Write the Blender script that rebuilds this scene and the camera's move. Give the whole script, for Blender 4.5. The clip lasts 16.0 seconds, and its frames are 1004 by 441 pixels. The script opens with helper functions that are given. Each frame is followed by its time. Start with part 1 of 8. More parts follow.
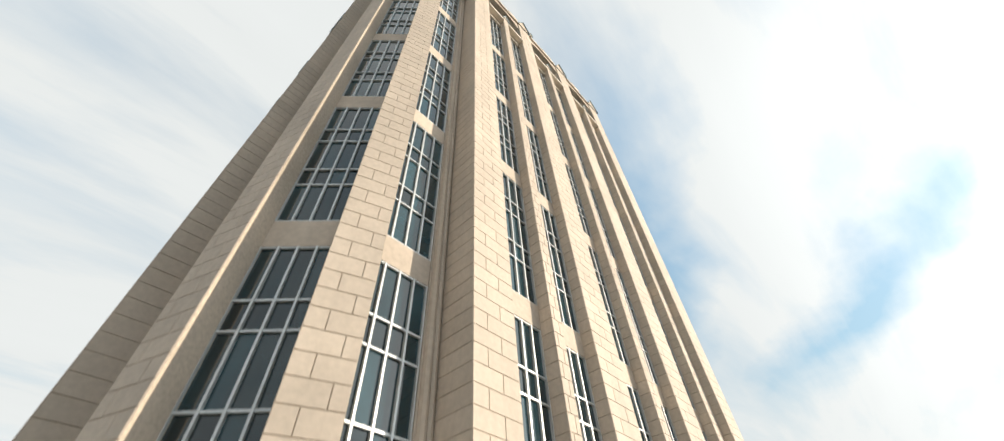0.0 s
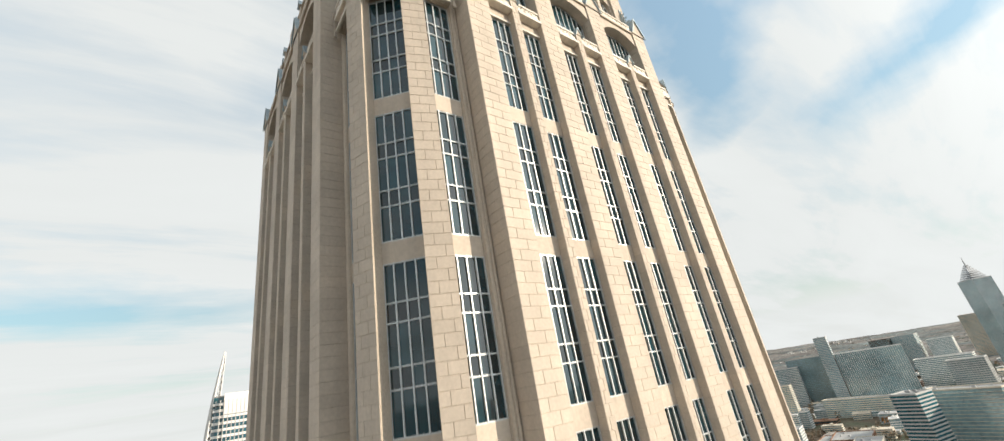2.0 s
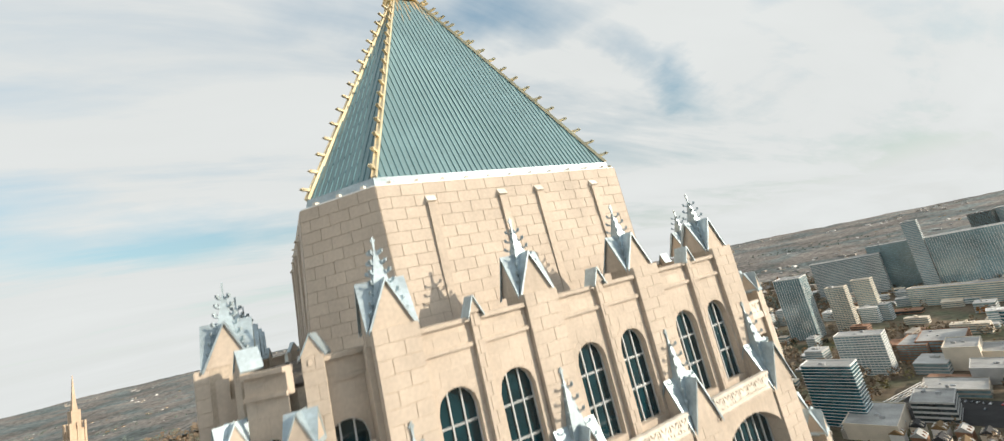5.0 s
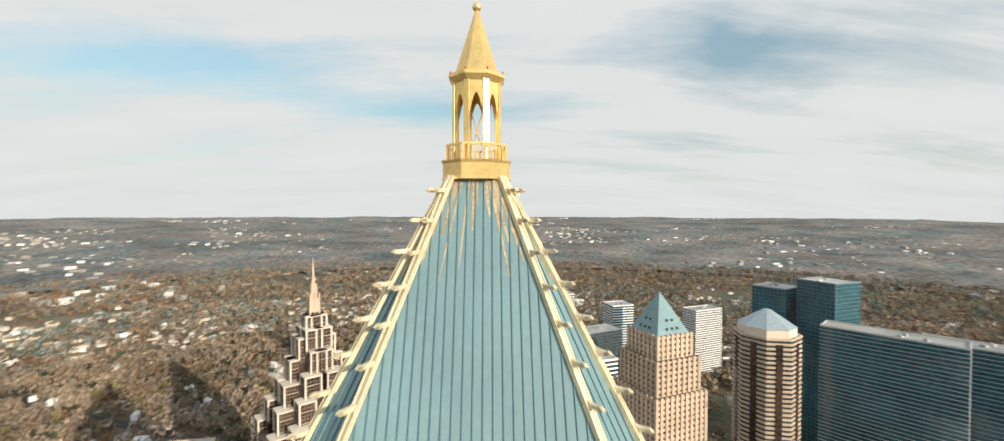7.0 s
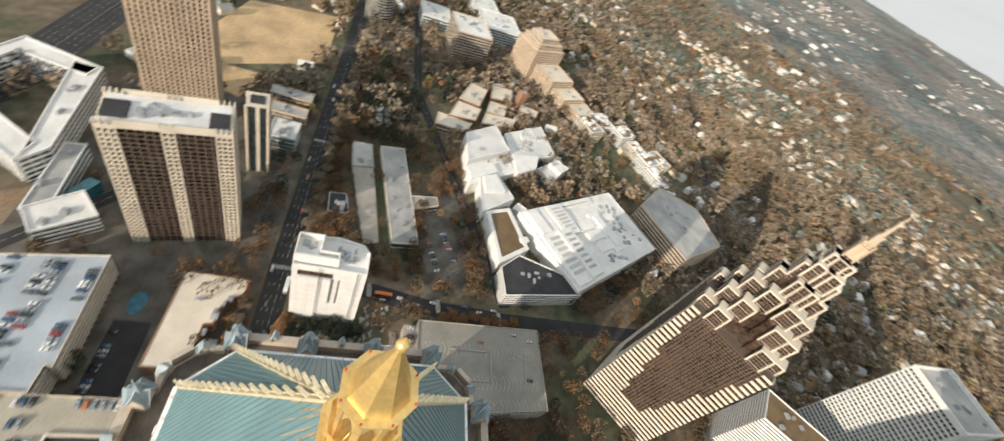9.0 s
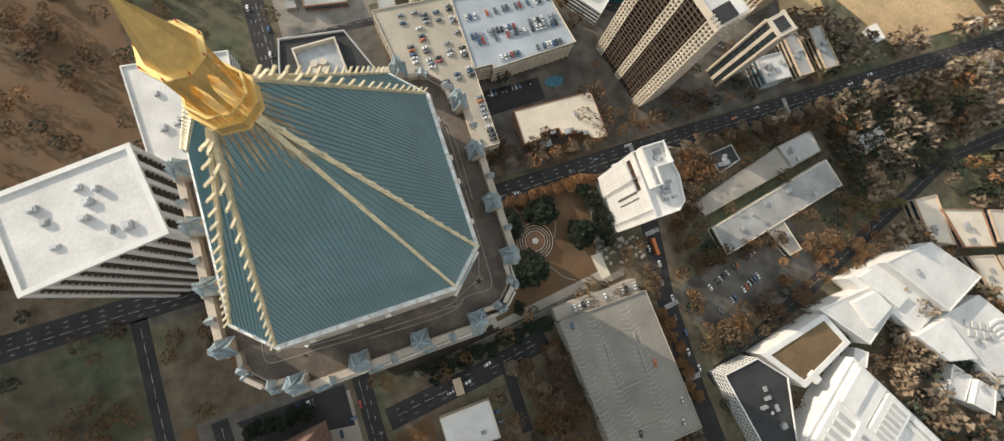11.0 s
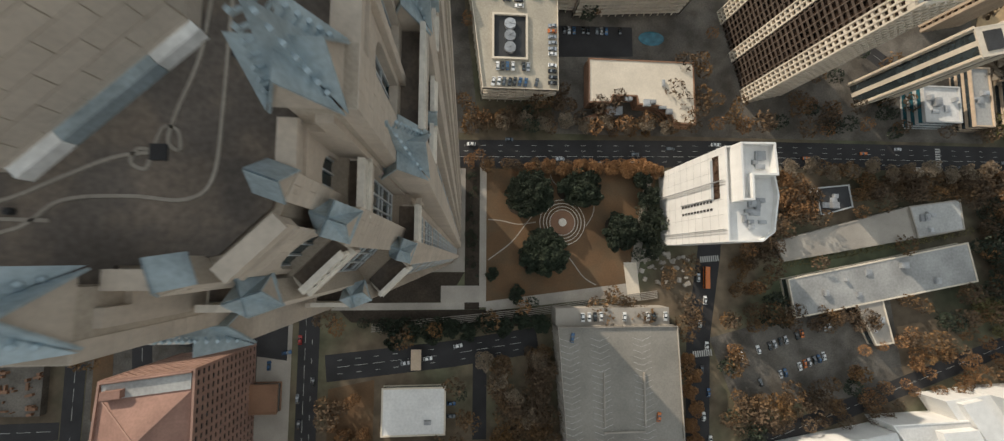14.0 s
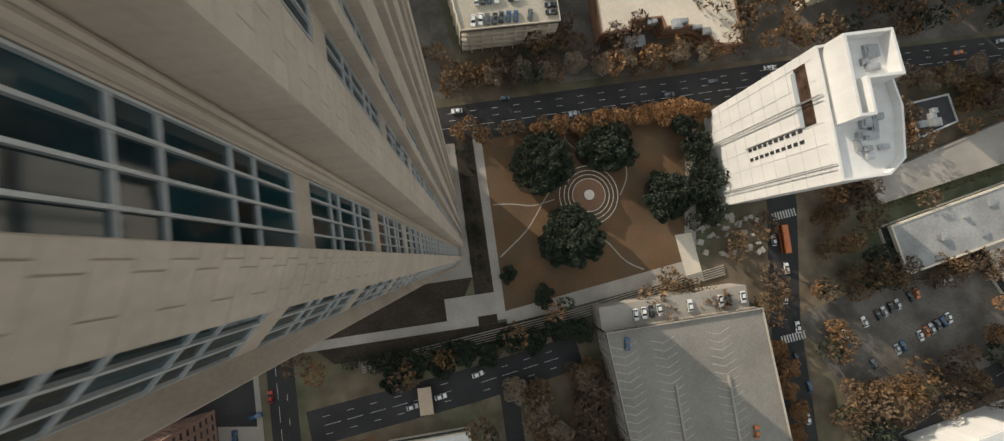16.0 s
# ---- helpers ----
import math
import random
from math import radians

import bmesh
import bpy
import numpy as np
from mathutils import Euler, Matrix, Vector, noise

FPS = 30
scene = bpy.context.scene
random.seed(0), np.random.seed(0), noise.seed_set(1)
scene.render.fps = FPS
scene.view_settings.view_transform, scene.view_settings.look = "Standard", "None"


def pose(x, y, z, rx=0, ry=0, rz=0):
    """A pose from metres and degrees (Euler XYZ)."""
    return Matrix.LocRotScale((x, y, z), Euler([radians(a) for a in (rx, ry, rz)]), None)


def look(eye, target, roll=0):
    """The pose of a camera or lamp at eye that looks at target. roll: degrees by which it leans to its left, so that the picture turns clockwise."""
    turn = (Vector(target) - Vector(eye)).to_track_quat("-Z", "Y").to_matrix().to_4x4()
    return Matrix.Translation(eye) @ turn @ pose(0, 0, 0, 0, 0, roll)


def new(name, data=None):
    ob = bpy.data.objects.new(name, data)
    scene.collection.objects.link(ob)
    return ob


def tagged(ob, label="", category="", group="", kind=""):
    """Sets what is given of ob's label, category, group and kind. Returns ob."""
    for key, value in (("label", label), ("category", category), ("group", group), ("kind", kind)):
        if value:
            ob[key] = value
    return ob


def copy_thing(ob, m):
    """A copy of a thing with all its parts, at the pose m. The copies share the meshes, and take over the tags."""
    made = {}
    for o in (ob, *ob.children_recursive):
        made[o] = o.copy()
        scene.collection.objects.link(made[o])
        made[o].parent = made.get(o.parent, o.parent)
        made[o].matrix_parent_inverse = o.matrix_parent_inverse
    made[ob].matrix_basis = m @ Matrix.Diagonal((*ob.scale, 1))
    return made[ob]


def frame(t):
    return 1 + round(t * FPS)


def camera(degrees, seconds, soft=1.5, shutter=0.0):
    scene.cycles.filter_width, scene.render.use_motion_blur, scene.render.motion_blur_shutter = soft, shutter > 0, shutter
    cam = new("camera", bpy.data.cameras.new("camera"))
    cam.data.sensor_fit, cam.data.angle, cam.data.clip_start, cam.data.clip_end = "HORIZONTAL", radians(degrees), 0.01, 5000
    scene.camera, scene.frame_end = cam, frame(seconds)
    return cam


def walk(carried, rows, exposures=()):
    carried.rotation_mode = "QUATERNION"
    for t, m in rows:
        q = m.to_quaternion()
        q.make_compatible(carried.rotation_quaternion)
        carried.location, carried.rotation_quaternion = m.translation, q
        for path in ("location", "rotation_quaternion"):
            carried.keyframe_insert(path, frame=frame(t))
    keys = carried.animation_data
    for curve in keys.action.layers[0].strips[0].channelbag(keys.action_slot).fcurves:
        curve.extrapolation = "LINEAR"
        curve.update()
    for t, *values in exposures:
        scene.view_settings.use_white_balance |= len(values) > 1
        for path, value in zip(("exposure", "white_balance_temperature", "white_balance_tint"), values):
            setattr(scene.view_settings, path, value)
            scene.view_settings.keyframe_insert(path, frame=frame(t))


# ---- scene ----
cam = camera(99.87, 16.0, soft=1.25, shutter=0.22)

# seconds, x, y, z, heading, pitch, roll
PATH = [
    (0.0, 23.85, 33.47, 128.34, 130.16, 48.41, -3.98),
    (0.5, 25.91, 36.31, 133.80, 135.29, 41.51, -4.18),
    (1.0, 28.18, 39.14, 139.79, 138.06, 33.77, -5.58),
    (1.5, 30.48, 41.90, 146.73, 139.30, 26.15, -7.68),
    (2.0, 31.51, 43.80, 154.17, 140.21, 22.04, -9.89),
    (2.5, 31.78, 45.10, 162.16, 140.50, 19.14, -12.23),
    (3.0, 31.06, 45.66, 170.80, 140.66, 17.12, -14.17),
    (3.5, 29.20, 46.10, 179.44, 141.75, 15.26, -15.34),
    (4.0, 26.43, 46.30, 188.15, 143.71, 13.30, -15.70),
    (4.5, 22.73, 45.85, 196.56, 146.67, 11.67, -15.04),
    (4.7, 21.11, 45.57, 199.99, 148.01, 10.97, -14.43),
    (6.8, 0.86, 27.37, 238.42, 173.45, 0.51, -2.03),
    (7.0, -0.65, 25.48, 241.33, 178.04, -1.14, 0.11),
    (7.5, -4.07, 20.25, 248.39, 191.64, -6.83, 7.55),
    (8.0, -7.01, 15.43, 254.67, 208.26, -15.17, 16.21),
    (8.5, -7.78, 8.98, 261.38, 225.64, -28.35, 25.33),
    (9.0, -6.77, 2.64, 267.90, 242.96, -42.73, 31.22),
    (9.5, -3.60, -3.16, 271.78, 259.43, -55.95, 37.37),
    (10.0, 1.23, -7.94, 273.37, 274.95, -66.06, 40.46),
    (10.2, 2.59, -10.17, 273.38, 281.24, -68.98, 40.41),
    (12.3, 20.25, -18.89, 256.10, -41.30, -82.44, 41.02),
    (12.5, 21.23, -19.05, 252.46, -42.22, -82.56, 42.74),
    (13.0, 23.31, -19.10, 242.20, -44.51, -82.74, 45.87),
    (13.5, 25.20, -19.29, 231.10, -44.50, -82.97, 45.70),
    (14.0, 26.40, -19.43, 219.40, -44.40, -83.03, 44.75),
    (14.5, 26.95, -19.45, 206.30, -43.30, -83.13, 42.00),
    (15.0, 27.41, -19.40, 193.70, -42.34, -83.32, 39.23),
    (15.5, 28.50, -19.86, 180.91, -39.66, -83.66, 34.44),
    (16.0, 27.96, -19.28, 167.82, -44.82, -83.86, 36.86),
]


def eye_pose(x, y, z, yaw, pitch, roll):
    return pose(x, y, z, 0, 0, yaw) @ pose(0, 0, 0, 90 + pitch) @ pose(0, 0, 0, 0, 0, roll)


walk(cam, [(row[0], eye_pose(*row[1:])) for row in PATH], [(0.0, 0.22), (3.0, 0.16), (4.7, 0.1), (7.0, 0.06), (10.2, 0.02), (12.3, -0.2), (16.0, -0.28)])

# ---- world, sun ----
SUN_WAY = Vector((-0.645, 0.702, 0.300))
world = bpy.data.worlds.new("world")
scene.world = world
world.use_nodes = True
wt = world.node_tree
sky = wt.nodes.new("ShaderNodeTexSky")
sky.sky_type, sky.sun_disc = "NISHITA", False
sky.sun_elevation, sky.sun_rotation = radians(17.4), math.atan2(SUN_WAY.x, SUN_WAY.y)
sky.dust_density, sky.ozone_density, sky.altitude = 0.3, 1.0, 300


def world_node(kind, **values):
    n = wt.nodes.new(kind)
    for key, value in values.items():
        n.inputs[key].default_value = value
    return n


def wmath(op, a, b=None, c=None):
    n = wt.nodes.new("ShaderNodeMath")
    n.operation = op
    for i, v in enumerate((a, b, c)):
        if v is None:
            continue
        if isinstance(v, (int, float)):
            n.inputs[i].default_value = v
        else:
            wt.links.new(v, n.inputs[i])
    return n.outputs[0]


# thin streaked cloud on a high sheet over the whole sky, with longer blue gaps between the banks
coord = wt.nodes.new("ShaderNodeTexCoord")
sep = wt.nodes.new("ShaderNodeSeparateXYZ")
wt.links.new(coord.outputs["Generated"], sep.inputs[0])
rise = wmath("ADD", wmath("MAXIMUM", sep.outputs[2], 0.0), 0.16)
com = wt.nodes.new("ShaderNodeCombineXYZ")
wt.links.new(wmath("DIVIDE", sep.outputs[0], rise), com.inputs[0])
wt.links.new(wmath("DIVIDE", sep.outputs[1], rise), com.inputs[1])
turned = wt.nodes.new("ShaderNodeMapping")
turned.inputs["Rotation"].default_value = (0, 0, radians(-22))
turned.inputs["Scale"].default_value = (0.5, 1.7, 1)
turned.inputs["Location"].default_value = (1.3, 0.4, 0)
wt.links.new(com.outputs[0], turned.inputs[0])
cloud = world_node("ShaderNodeTexNoise", Scale=1.1, Detail=8.0, Roughness=0.55, Distortion=0.5)
wt.links.new(turned.outputs[0], cloud.inputs["Vector"])
fine = world_node("ShaderNodeTexNoise", Scale=4.0, Detail=6.0, Roughness=0.6, Distortion=0.4)
wt.links.new(turned.outputs[0], fine.inputs["Vector"])
both = wmath("ADD", wmath("MULTIPLY", cloud.outputs[0], 0.78), wmath("MULTIPLY", fine.outputs[0], 0.22))
warp = world_node("ShaderNodeTexNoise", Scale=1.6, Detail=5.0, Roughness=0.55)
wt.links.new(com.outputs[0], warp.inputs["Vector"])
bend = wt.nodes.new("ShaderNodeVectorMath")
bend.operation = "MULTIPLY_ADD"
wt.links.new(warp.outputs["Color"], bend.inputs[0])
bend.inputs[1].default_value, bend.inputs[2].default_value = (0.7, 0.7, 0), (-0.35, -0.35, 0)
swayed = wt.nodes.new("ShaderNodeVectorMath")
swayed.operation = "ADD"
wt.links.new(com.outputs[0], swayed.inputs[0])
wt.links.new(bend.outputs[0], swayed.inputs[1])
gap = None
for gx, gy, long, wide, deg in ((-1.0, -0.30, 0.80, 0.17, 25), (-1.5, 0.12, 0.5, 0.18, 35), (-0.62, -0.86, 0.50, 0.17, -8), (-1.45, -0.98, 0.50, 0.12, 12), (1.30, -1.85, 0.95, 0.34, 18),
                                (-0.95, -1.76, 0.50, 0.26, 10), (0.35, -2.4, 0.9, 0.36, 10), (1.3, 0.9, 1.0, 0.4, 25), (0.2, 0.5, 0.6, 0.3, -20)):
    place = wt.nodes.new("ShaderNodeMapping")
    place.vector_type = "TEXTURE"
    place.inputs["Location"].default_value, place.inputs["Rotation"].default_value = (gx, gy, 0), (0, 0, radians(deg))
    place.inputs["Scale"].default_value = (long, wide, 1)
    wt.links.new(swayed.outputs[0], place.inputs[0])
    reach = wt.nodes.new("ShaderNodeVectorMath")
    reach.operation = "LENGTH"
    wt.links.new(place.outputs[0], reach.inputs[0])
    one = wmath("MAXIMUM", wmath("SUBTRACT", 1.25, reach.outputs["Value"]), 0.0)
    gap = one if gap is None else wmath("MAXIMUM", gap, one)
ramp = wt.nodes.new("ShaderNodeValToRGB")
ramp.color_ramp.elements[0].position, ramp.color_ramp.elements[0].color = 0.2, (0.16, 0.16, 0.16, 1)
ramp.color_ramp.elements[1].position, ramp.color_ramp.elements[1].color = 0.49, (1, 1, 1, 1)
wt.links.new(wmath("SUBTRACT", both, wmath("MULTIPLY", gap, 0.26)), ramp.inputs[0])
mixer = wt.nodes.new("ShaderNodeMix")
mixer.data_type = "RGBA"
band = wmath("MAXIMUM", wmath("SUBTRACT", 1.0, wmath("MULTIPLY", sep.outputs[2], 6.0)), 0.0)
veil = wmath("MAXIMUM", ramp.outputs[0], wmath("MINIMUM", wmath("MULTIPLY", band, 1.5), 0.985))
wt.links.new(veil, mixer.inputs[0])
tint = wt.nodes.new("ShaderNodeMix")
tint.data_type, tint.blend_type = "RGBA", "MULTIPLY"
tint.inputs[0].default_value = 1.0
lifted = wt.nodes.new("ShaderNodeVectorMath")
lifted.operation = "SCALE"
wt.links.new(wmath("MULTIPLY_ADD", wmath("MAXIMUM", sep.outputs[2], 0.0), 1.5, 0.38), lifted.inputs["Scale"])
lifted.inputs[0].default_value = (2.1, 2.3, 1.95)
wt.links.new(lifted.outputs[0], tint.inputs[7])
wt.links.new(sky.outputs[0], tint.inputs[6])
wt.links.new(tint.outputs[2], mixer.inputs[6])
# thin cloud is brighter round the sun
toward = wt.nodes.new("ShaderNodeVectorMath")
toward.operation = "DOT_PRODUCT"
wt.links.new(coord.outputs["Generated"], toward.inputs[0])
toward.inputs[1].default_value = SUN_WAY.normalized()
shimmer = wmath("MULTIPLY_ADD", cloud.outputs[0], 0.2, 0.93)
glow = wmath("MULTIPLY", shimmer, wmath("MULTIPLY_ADD", wmath("POWER", wmath("MAXIMUM", toward.outputs["Value"], 0.0), 8.0), 2.0, 1.0))
white = wt.nodes.new("ShaderNodeVectorMath")
white.operation = "SCALE"
white.inputs[0].default_value = (7.95, 8.2, 8.1)
wt.links.new(glow, white.inputs["Scale"])
wt.links.new(white.outputs[0], mixer.inputs[7])
wt.links.new(mixer.outputs[2], wt.nodes["Background"].inputs[0])
wt.nodes["Background"].inputs[1].default_value = 0.087

sun = new("sun", bpy.data.lights.new("sun", "SUN"))
sun.data.energy, sun.data.angle, sun.data.color = 5.0, radians(0.6), (1.0, 0.86, 0.69)
sun.matrix_world = look(tuple(SUN_WAY * 400), (0, 0, 0))


# ---- materials ----
def material(name, color, rough=0.7, metal=0.0, grain=(8.0, 0.12), stain=(0.15, 0.2), bump=0.15, each=0.1, streak=None,
             stain_color=None, ior=1.45, coat=0.0, island=False):
    """Procedural paint: grain and stains at two scales (1/m, strength), a shade for each object, optional rain streaks."""
    m = bpy.data.materials.new(name)
    m.use_nodes = True
    t = m.node_tree
    p = t.nodes["Principled BSDF"]
    p.inputs["Roughness"].default_value, p.inputs["Metallic"].default_value = rough, metal
    p.inputs["IOR"].default_value, p.inputs["Coat Weight"].default_value = ior, coat
    geo = t.nodes.new("ShaderNodeNewGeometry")

    def noise_at(scale, detail, stretch=None):
        n = t.nodes.new("ShaderNodeTexNoise")
        n.inputs["Scale"].default_value, n.inputs["Detail"].default_value = scale, detail
        if stretch:
            mp = t.nodes.new("ShaderNodeMapping")
            mp.inputs["Scale"].default_value = stretch
            t.links.new(geo.outputs["Position"], mp.inputs[0])
            t.links.new(mp.outputs[0], n.inputs["Vector"])
        else:
            t.links.new(geo.outputs["Position"], n.inputs["Vector"])
        return n.outputs[0]

    def spread(value, strength):
        r = t.nodes.new("ShaderNodeMapRange")
        r.inputs["From Min"].default_value, r.inputs["From Max"].default_value = 0.3, 0.7
        r.inputs["To Min"].default_value, r.inputs["To Max"].default_value = 1 - strength, 1 + strength
        t.links.new(value, r.inputs[0])
        return r.outputs[0]

    def times(a, b):
        n = t.nodes.new("ShaderNodeMath")
        n.operation = "MULTIPLY"
        t.links.new(a, n.inputs[0])
        t.links.new(b, n.inputs[1])
        return n.outputs[0]

    g, s = noise_at(grain[0], 4), noise_at(stain[0], 3)
    shade = times(spread(g, grain[1]), spread(s, stain[1]))
    if streak:
        shade = times(shade, spread(noise_at(1.0, 3, (streak[0], streak[0], streak[0] * 0.05)), streak[1]))
    if each:
        if island:
            rnd = geo.outputs["Random Per Island"]
        else:
            rnd = t.nodes.new("ShaderNodeObjectInfo").outputs["Random"]
        r = t.nodes.new("ShaderNodeMapRange")
        r.inputs["To Min"].default_value, r.inputs["To Max"].default_value = 1 - each, 1 + each
        t.links.new(rnd, r.inputs[0])
        shade = times(shade, r.outputs[0])
    base = None
    if stain_color:
        mx = t.nodes.new("ShaderNodeMix")
        mx.data_type = "RGBA"
        rr = t.nodes.new("ShaderNodeMapRange")
        rr.inputs["From Min"].default_value, rr.inputs["From Max"].default_value = 0.45, 0.62
        t.links.new(noise_at(stain[0] * 1.7, 5), rr.inputs[0])
        t.links.new(rr.outputs[0], mx.inputs[0])
        mx.inputs[6].default_value, mx.inputs[7].default_value = (*color, 1), (*stain_color, 1)
        base = mx.outputs[2]
    hsv = t.nodes.new("ShaderNodeHueSaturation")
    hsv.inputs["Color"].default_value = (*color, 1)
    if base:
        t.links.new(base, hsv.inputs["Color"])
    t.links.new(shade, hsv.inputs["Value"])
    t.links.new(hsv.outputs[0], p.inputs["Base Color"])
    if bump:
        b = t.nodes.new("ShaderNodeBump")
        b.inputs["Strength"].default_value, b.inputs["Distance"].default_value = bump, 0.05
        t.links.new(g, b.inputs["Height"])
        t.links.new(b.outputs[0], p.inputs["Normal"])
    return m


STONE = material("limestone", (0.515, 0.445, 0.37), 0.75, grain=(5, 0.07), stain=(0.25, 0.08), bump=0.1, each=0.045, streak=(0.9, 0.06), island=True)
STONE_PLAIN = material("limestone_plain", (0.505, 0.435, 0.36), 0.75, grain=(4, 0.08), stain=(0.3, 0.1), bump=0.12, each=0.03, streak=(1.2, 0.08))
GUTTER = material("white_gutter_lining", (0.82, 0.82, 0.80), 0.6, grain=(3, 0.1), stain=(0.5, 0.2), bump=0.05, each=0)
JOINT = material("stone_joint", (0.43, 0.37, 0.30), 0.9, each=0, bump=0.05)
PALE = material("pale_cast_stone", (0.70, 0.65, 0.57), 0.65, grain=(6, 0.06), stain=(0.6, 0.1), each=0.04, streak=(2.0, 0.1))
LEAD = material("grey_lead", (0.38, 0.46, 0.50), 0.5, 0.45, grain=(5, 0.12), stain=(0.8, 0.18), bump=0.12, each=0.08)
ZINC = material("blue_standing_seam_metal", (0.165, 0.265, 0.285), 0.34, 0.0, grain=(3, 0.05), stain=(0.12, 0.10), bump=0.05, each=0.03, streak=(0.7, 0.06), ior=1.45)
# roof metal again, darker: the seams' shadow lines are put into the colour
SEAM = material("weathered_seam_metal", (0.10, 0.205, 0.235), 0.5, 0.0, grain=(3, 0.08), stain=(0.3, 0.15), bump=0.03, each=0)
GOLD = material("gilded_metal", (0.84, 0.60, 0.24), 0.38, 0.72, grain=(4, 0.07), stain=(0.5, 0.16), bump=0.06, each=0.03)
GOLD_PALE = material("pale_gilded_ridge", (0.76, 0.66, 0.45), 0.5, 0.4, grain=(6, 0.12), stain=(0.7, 0.2), bump=0.12, each=0.05)
FRAME = material("pale_aluminium", (0.58, 0.61, 0.62), 0.4, 0.3, grain=(9, 0.05), stain=(0.7, 0.08), bump=0.03, each=0.03)
GLASS = material("dark_window_glass", (0.005, 0.027, 0.036), 0.06, 0.0, grain=(0.5, 0.35), stain=(0.08, 0.35), bump=0, each=0.6, ior=1.68, island=True)
ROOFING = material("bitumen_roofing", (0.115, 0.098, 0.085), 0.9, grain=(4, 0.2), stain=(0.25, 0.3), bump=0.2, each=0, stain_color=(0.16, 0.13, 0.105))
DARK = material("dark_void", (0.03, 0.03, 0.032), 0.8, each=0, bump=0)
CABLE = material("faded_cable", (0.30, 0.27, 0.23), 0.8, each=0, bump=0)
RED_LAMP = material("red_lamp_glass", (0.55, 0.05, 0.03), 0.3, each=0, bump=0)
RUST = material("rust_wash", (0.42, 0.32, 0.19), 0.6, 0.2, grain=(6, 0.3), stain=(0.8, 0.3), bump=0.05, each=0)


# ---- mesh helpers ----
class Buf:
    """Collects corners and faces for one mesh."""

    def __init__(self):
        self.v, self.f = [], []

    def add(self, verts, faces):
        n = len(self.v)
        self.v.extend(tuple(p) for p in verts)
        self.f.extend(tuple(i + n for i in face) for face in faces)
        return self

    def box(self, x0, x1, y0, y1, z0, z1):
        return self.prism([(x0, y0), (x1, y0), (x1, y1), (x0, y1)], z0, z1)

    def prism(self, poly, z0, z1, top=None, caps=True):
        """poly runs counter-clockwise."""
        top = top or poly
        n = len(poly)
        verts = [(x, y, z0) for x, y in poly] + [(x, y, z1) for x, y in top]
        faces = [(i, (i + 1) % n, n + (i + 1) % n, n + i) for i in range(n)]
        if caps:
            faces += [tuple(range(n, 2 * n)), tuple(range(n - 1, -1, -1))]
        return self.add(verts, faces)

    def bar(self, p, q, w, d, up=(0, 0, 1)):
        """A straight bar from p to q, w across and d deep."""
        p, q = Vector(p), Vector(q)
        a = (q - p).normalized()
        s = a.cross(Vector(up))
        if s.length < 1e-4:
            s = a.cross(Vector((1, 0, 0)))
        s.normalize()
        u = s.cross(a)
        s, u = s * w / 2, u * d / 2
        verts = [e + k * s + l * u for e in (p, q) for k, l in ((-1, -1), (1, -1), (1, 1), (-1, 1))]
        return self.add(verts, [(0, 1, 5, 4), (1, 2, 6, 5), (2, 3, 7, 6), (3, 0, 4, 7), (3, 2, 1, 0), (4, 5, 6, 7)])

    def sweep(self, pts, w, d, side):
        """A bent bar of one piece along the points; side is its steady cross direction."""
        pts, side = [Vector(p) for p in pts], Vector(side).normalized()
        rings = []
        for i, p in enumerate(pts):
            a = (pts[min(i + 1, len(pts) - 1)] - pts[max(i - 1, 0)]).normalized()
            n = side.cross(a).normalized()
            rings += [p + side * w / 2 * x + n * d / 2 * y for x, y in ((-1, -1), (1, -1), (1, 1), (-1, 1))]
        faces = [(i * 4 + j, i * 4 + (j + 1) % 4, i * 4 + 4 + (j + 1) % 4, i * 4 + 4 + j) for i in range(len(pts) - 1) for j in range(4)]
        k = 4 * (len(pts) - 1)
        return self.add(rings, faces + [(3, 2, 1, 0), (k, k + 1, k + 2, k + 3)])

    def slab(self, o, u, n, w, h, proud=0.03, gap=0.026, cham=0.008):
        """One facing stone: o its lower left, u along the wall, n out of it."""
        o, u, n = Vector(o), Vector(u), Vector(n)
        z = Vector((0, 0, 1))
        g = gap / 2
        a = [o + u * x + z * y for x, y in ((g, g), (w - g, g), (w - g, h - g), (g, h - g))]
        b = [o + u * x + z * y + n * proud for x, y in ((g + cham, g + cham), (w - g - cham, g + cham), (w - g - cham, h - g - cham), (g + cham, h - g - cham))]
        return self.add(a + b, [(4, 5, 6, 7), (0, 1, 5, 4), (1, 2, 6, 5), (2, 3, 7, 6), (3, 0, 4, 7)])

    def wall_stones(self, o, u, n, width, z0, z1, course=0.76, length=1.3, shift=0):
        """Running bond over a plain rectangle."""
        o, u = Vector(o), Vector(u)
        rows = max(1, round((z1 - z0) / course))
        h = (z1 - z0) / rows
        for r in range(rows):
            cuts = [0.0]
            first = length * (0.5 if (r + shift) % 2 else 1.0)
            x = first
            while x < width - 0.3 * length:
                cuts.append(x)
                x += length
            cuts.append(width)
            for a, b in zip(cuts, cuts[1:]):
                self.slab(o + u * a + Vector((0, 0, z0 + r * h - o.z)), u, n, b - a, h)
        return self

    def weld(self):
        """Shared corners become one, so that strips of a wall are one piece."""
        index, verts, remap = {}, [], []
        for p in self.v:
            k = tuple(round(c, 4) for c in p)
            if k not in index:
                index[k] = len(verts)
                verts.append(p)
            remap.append(index[k])
        self.v, self.f = verts, [tuple(remap[i] for i in f) for f in self.f]
        return self

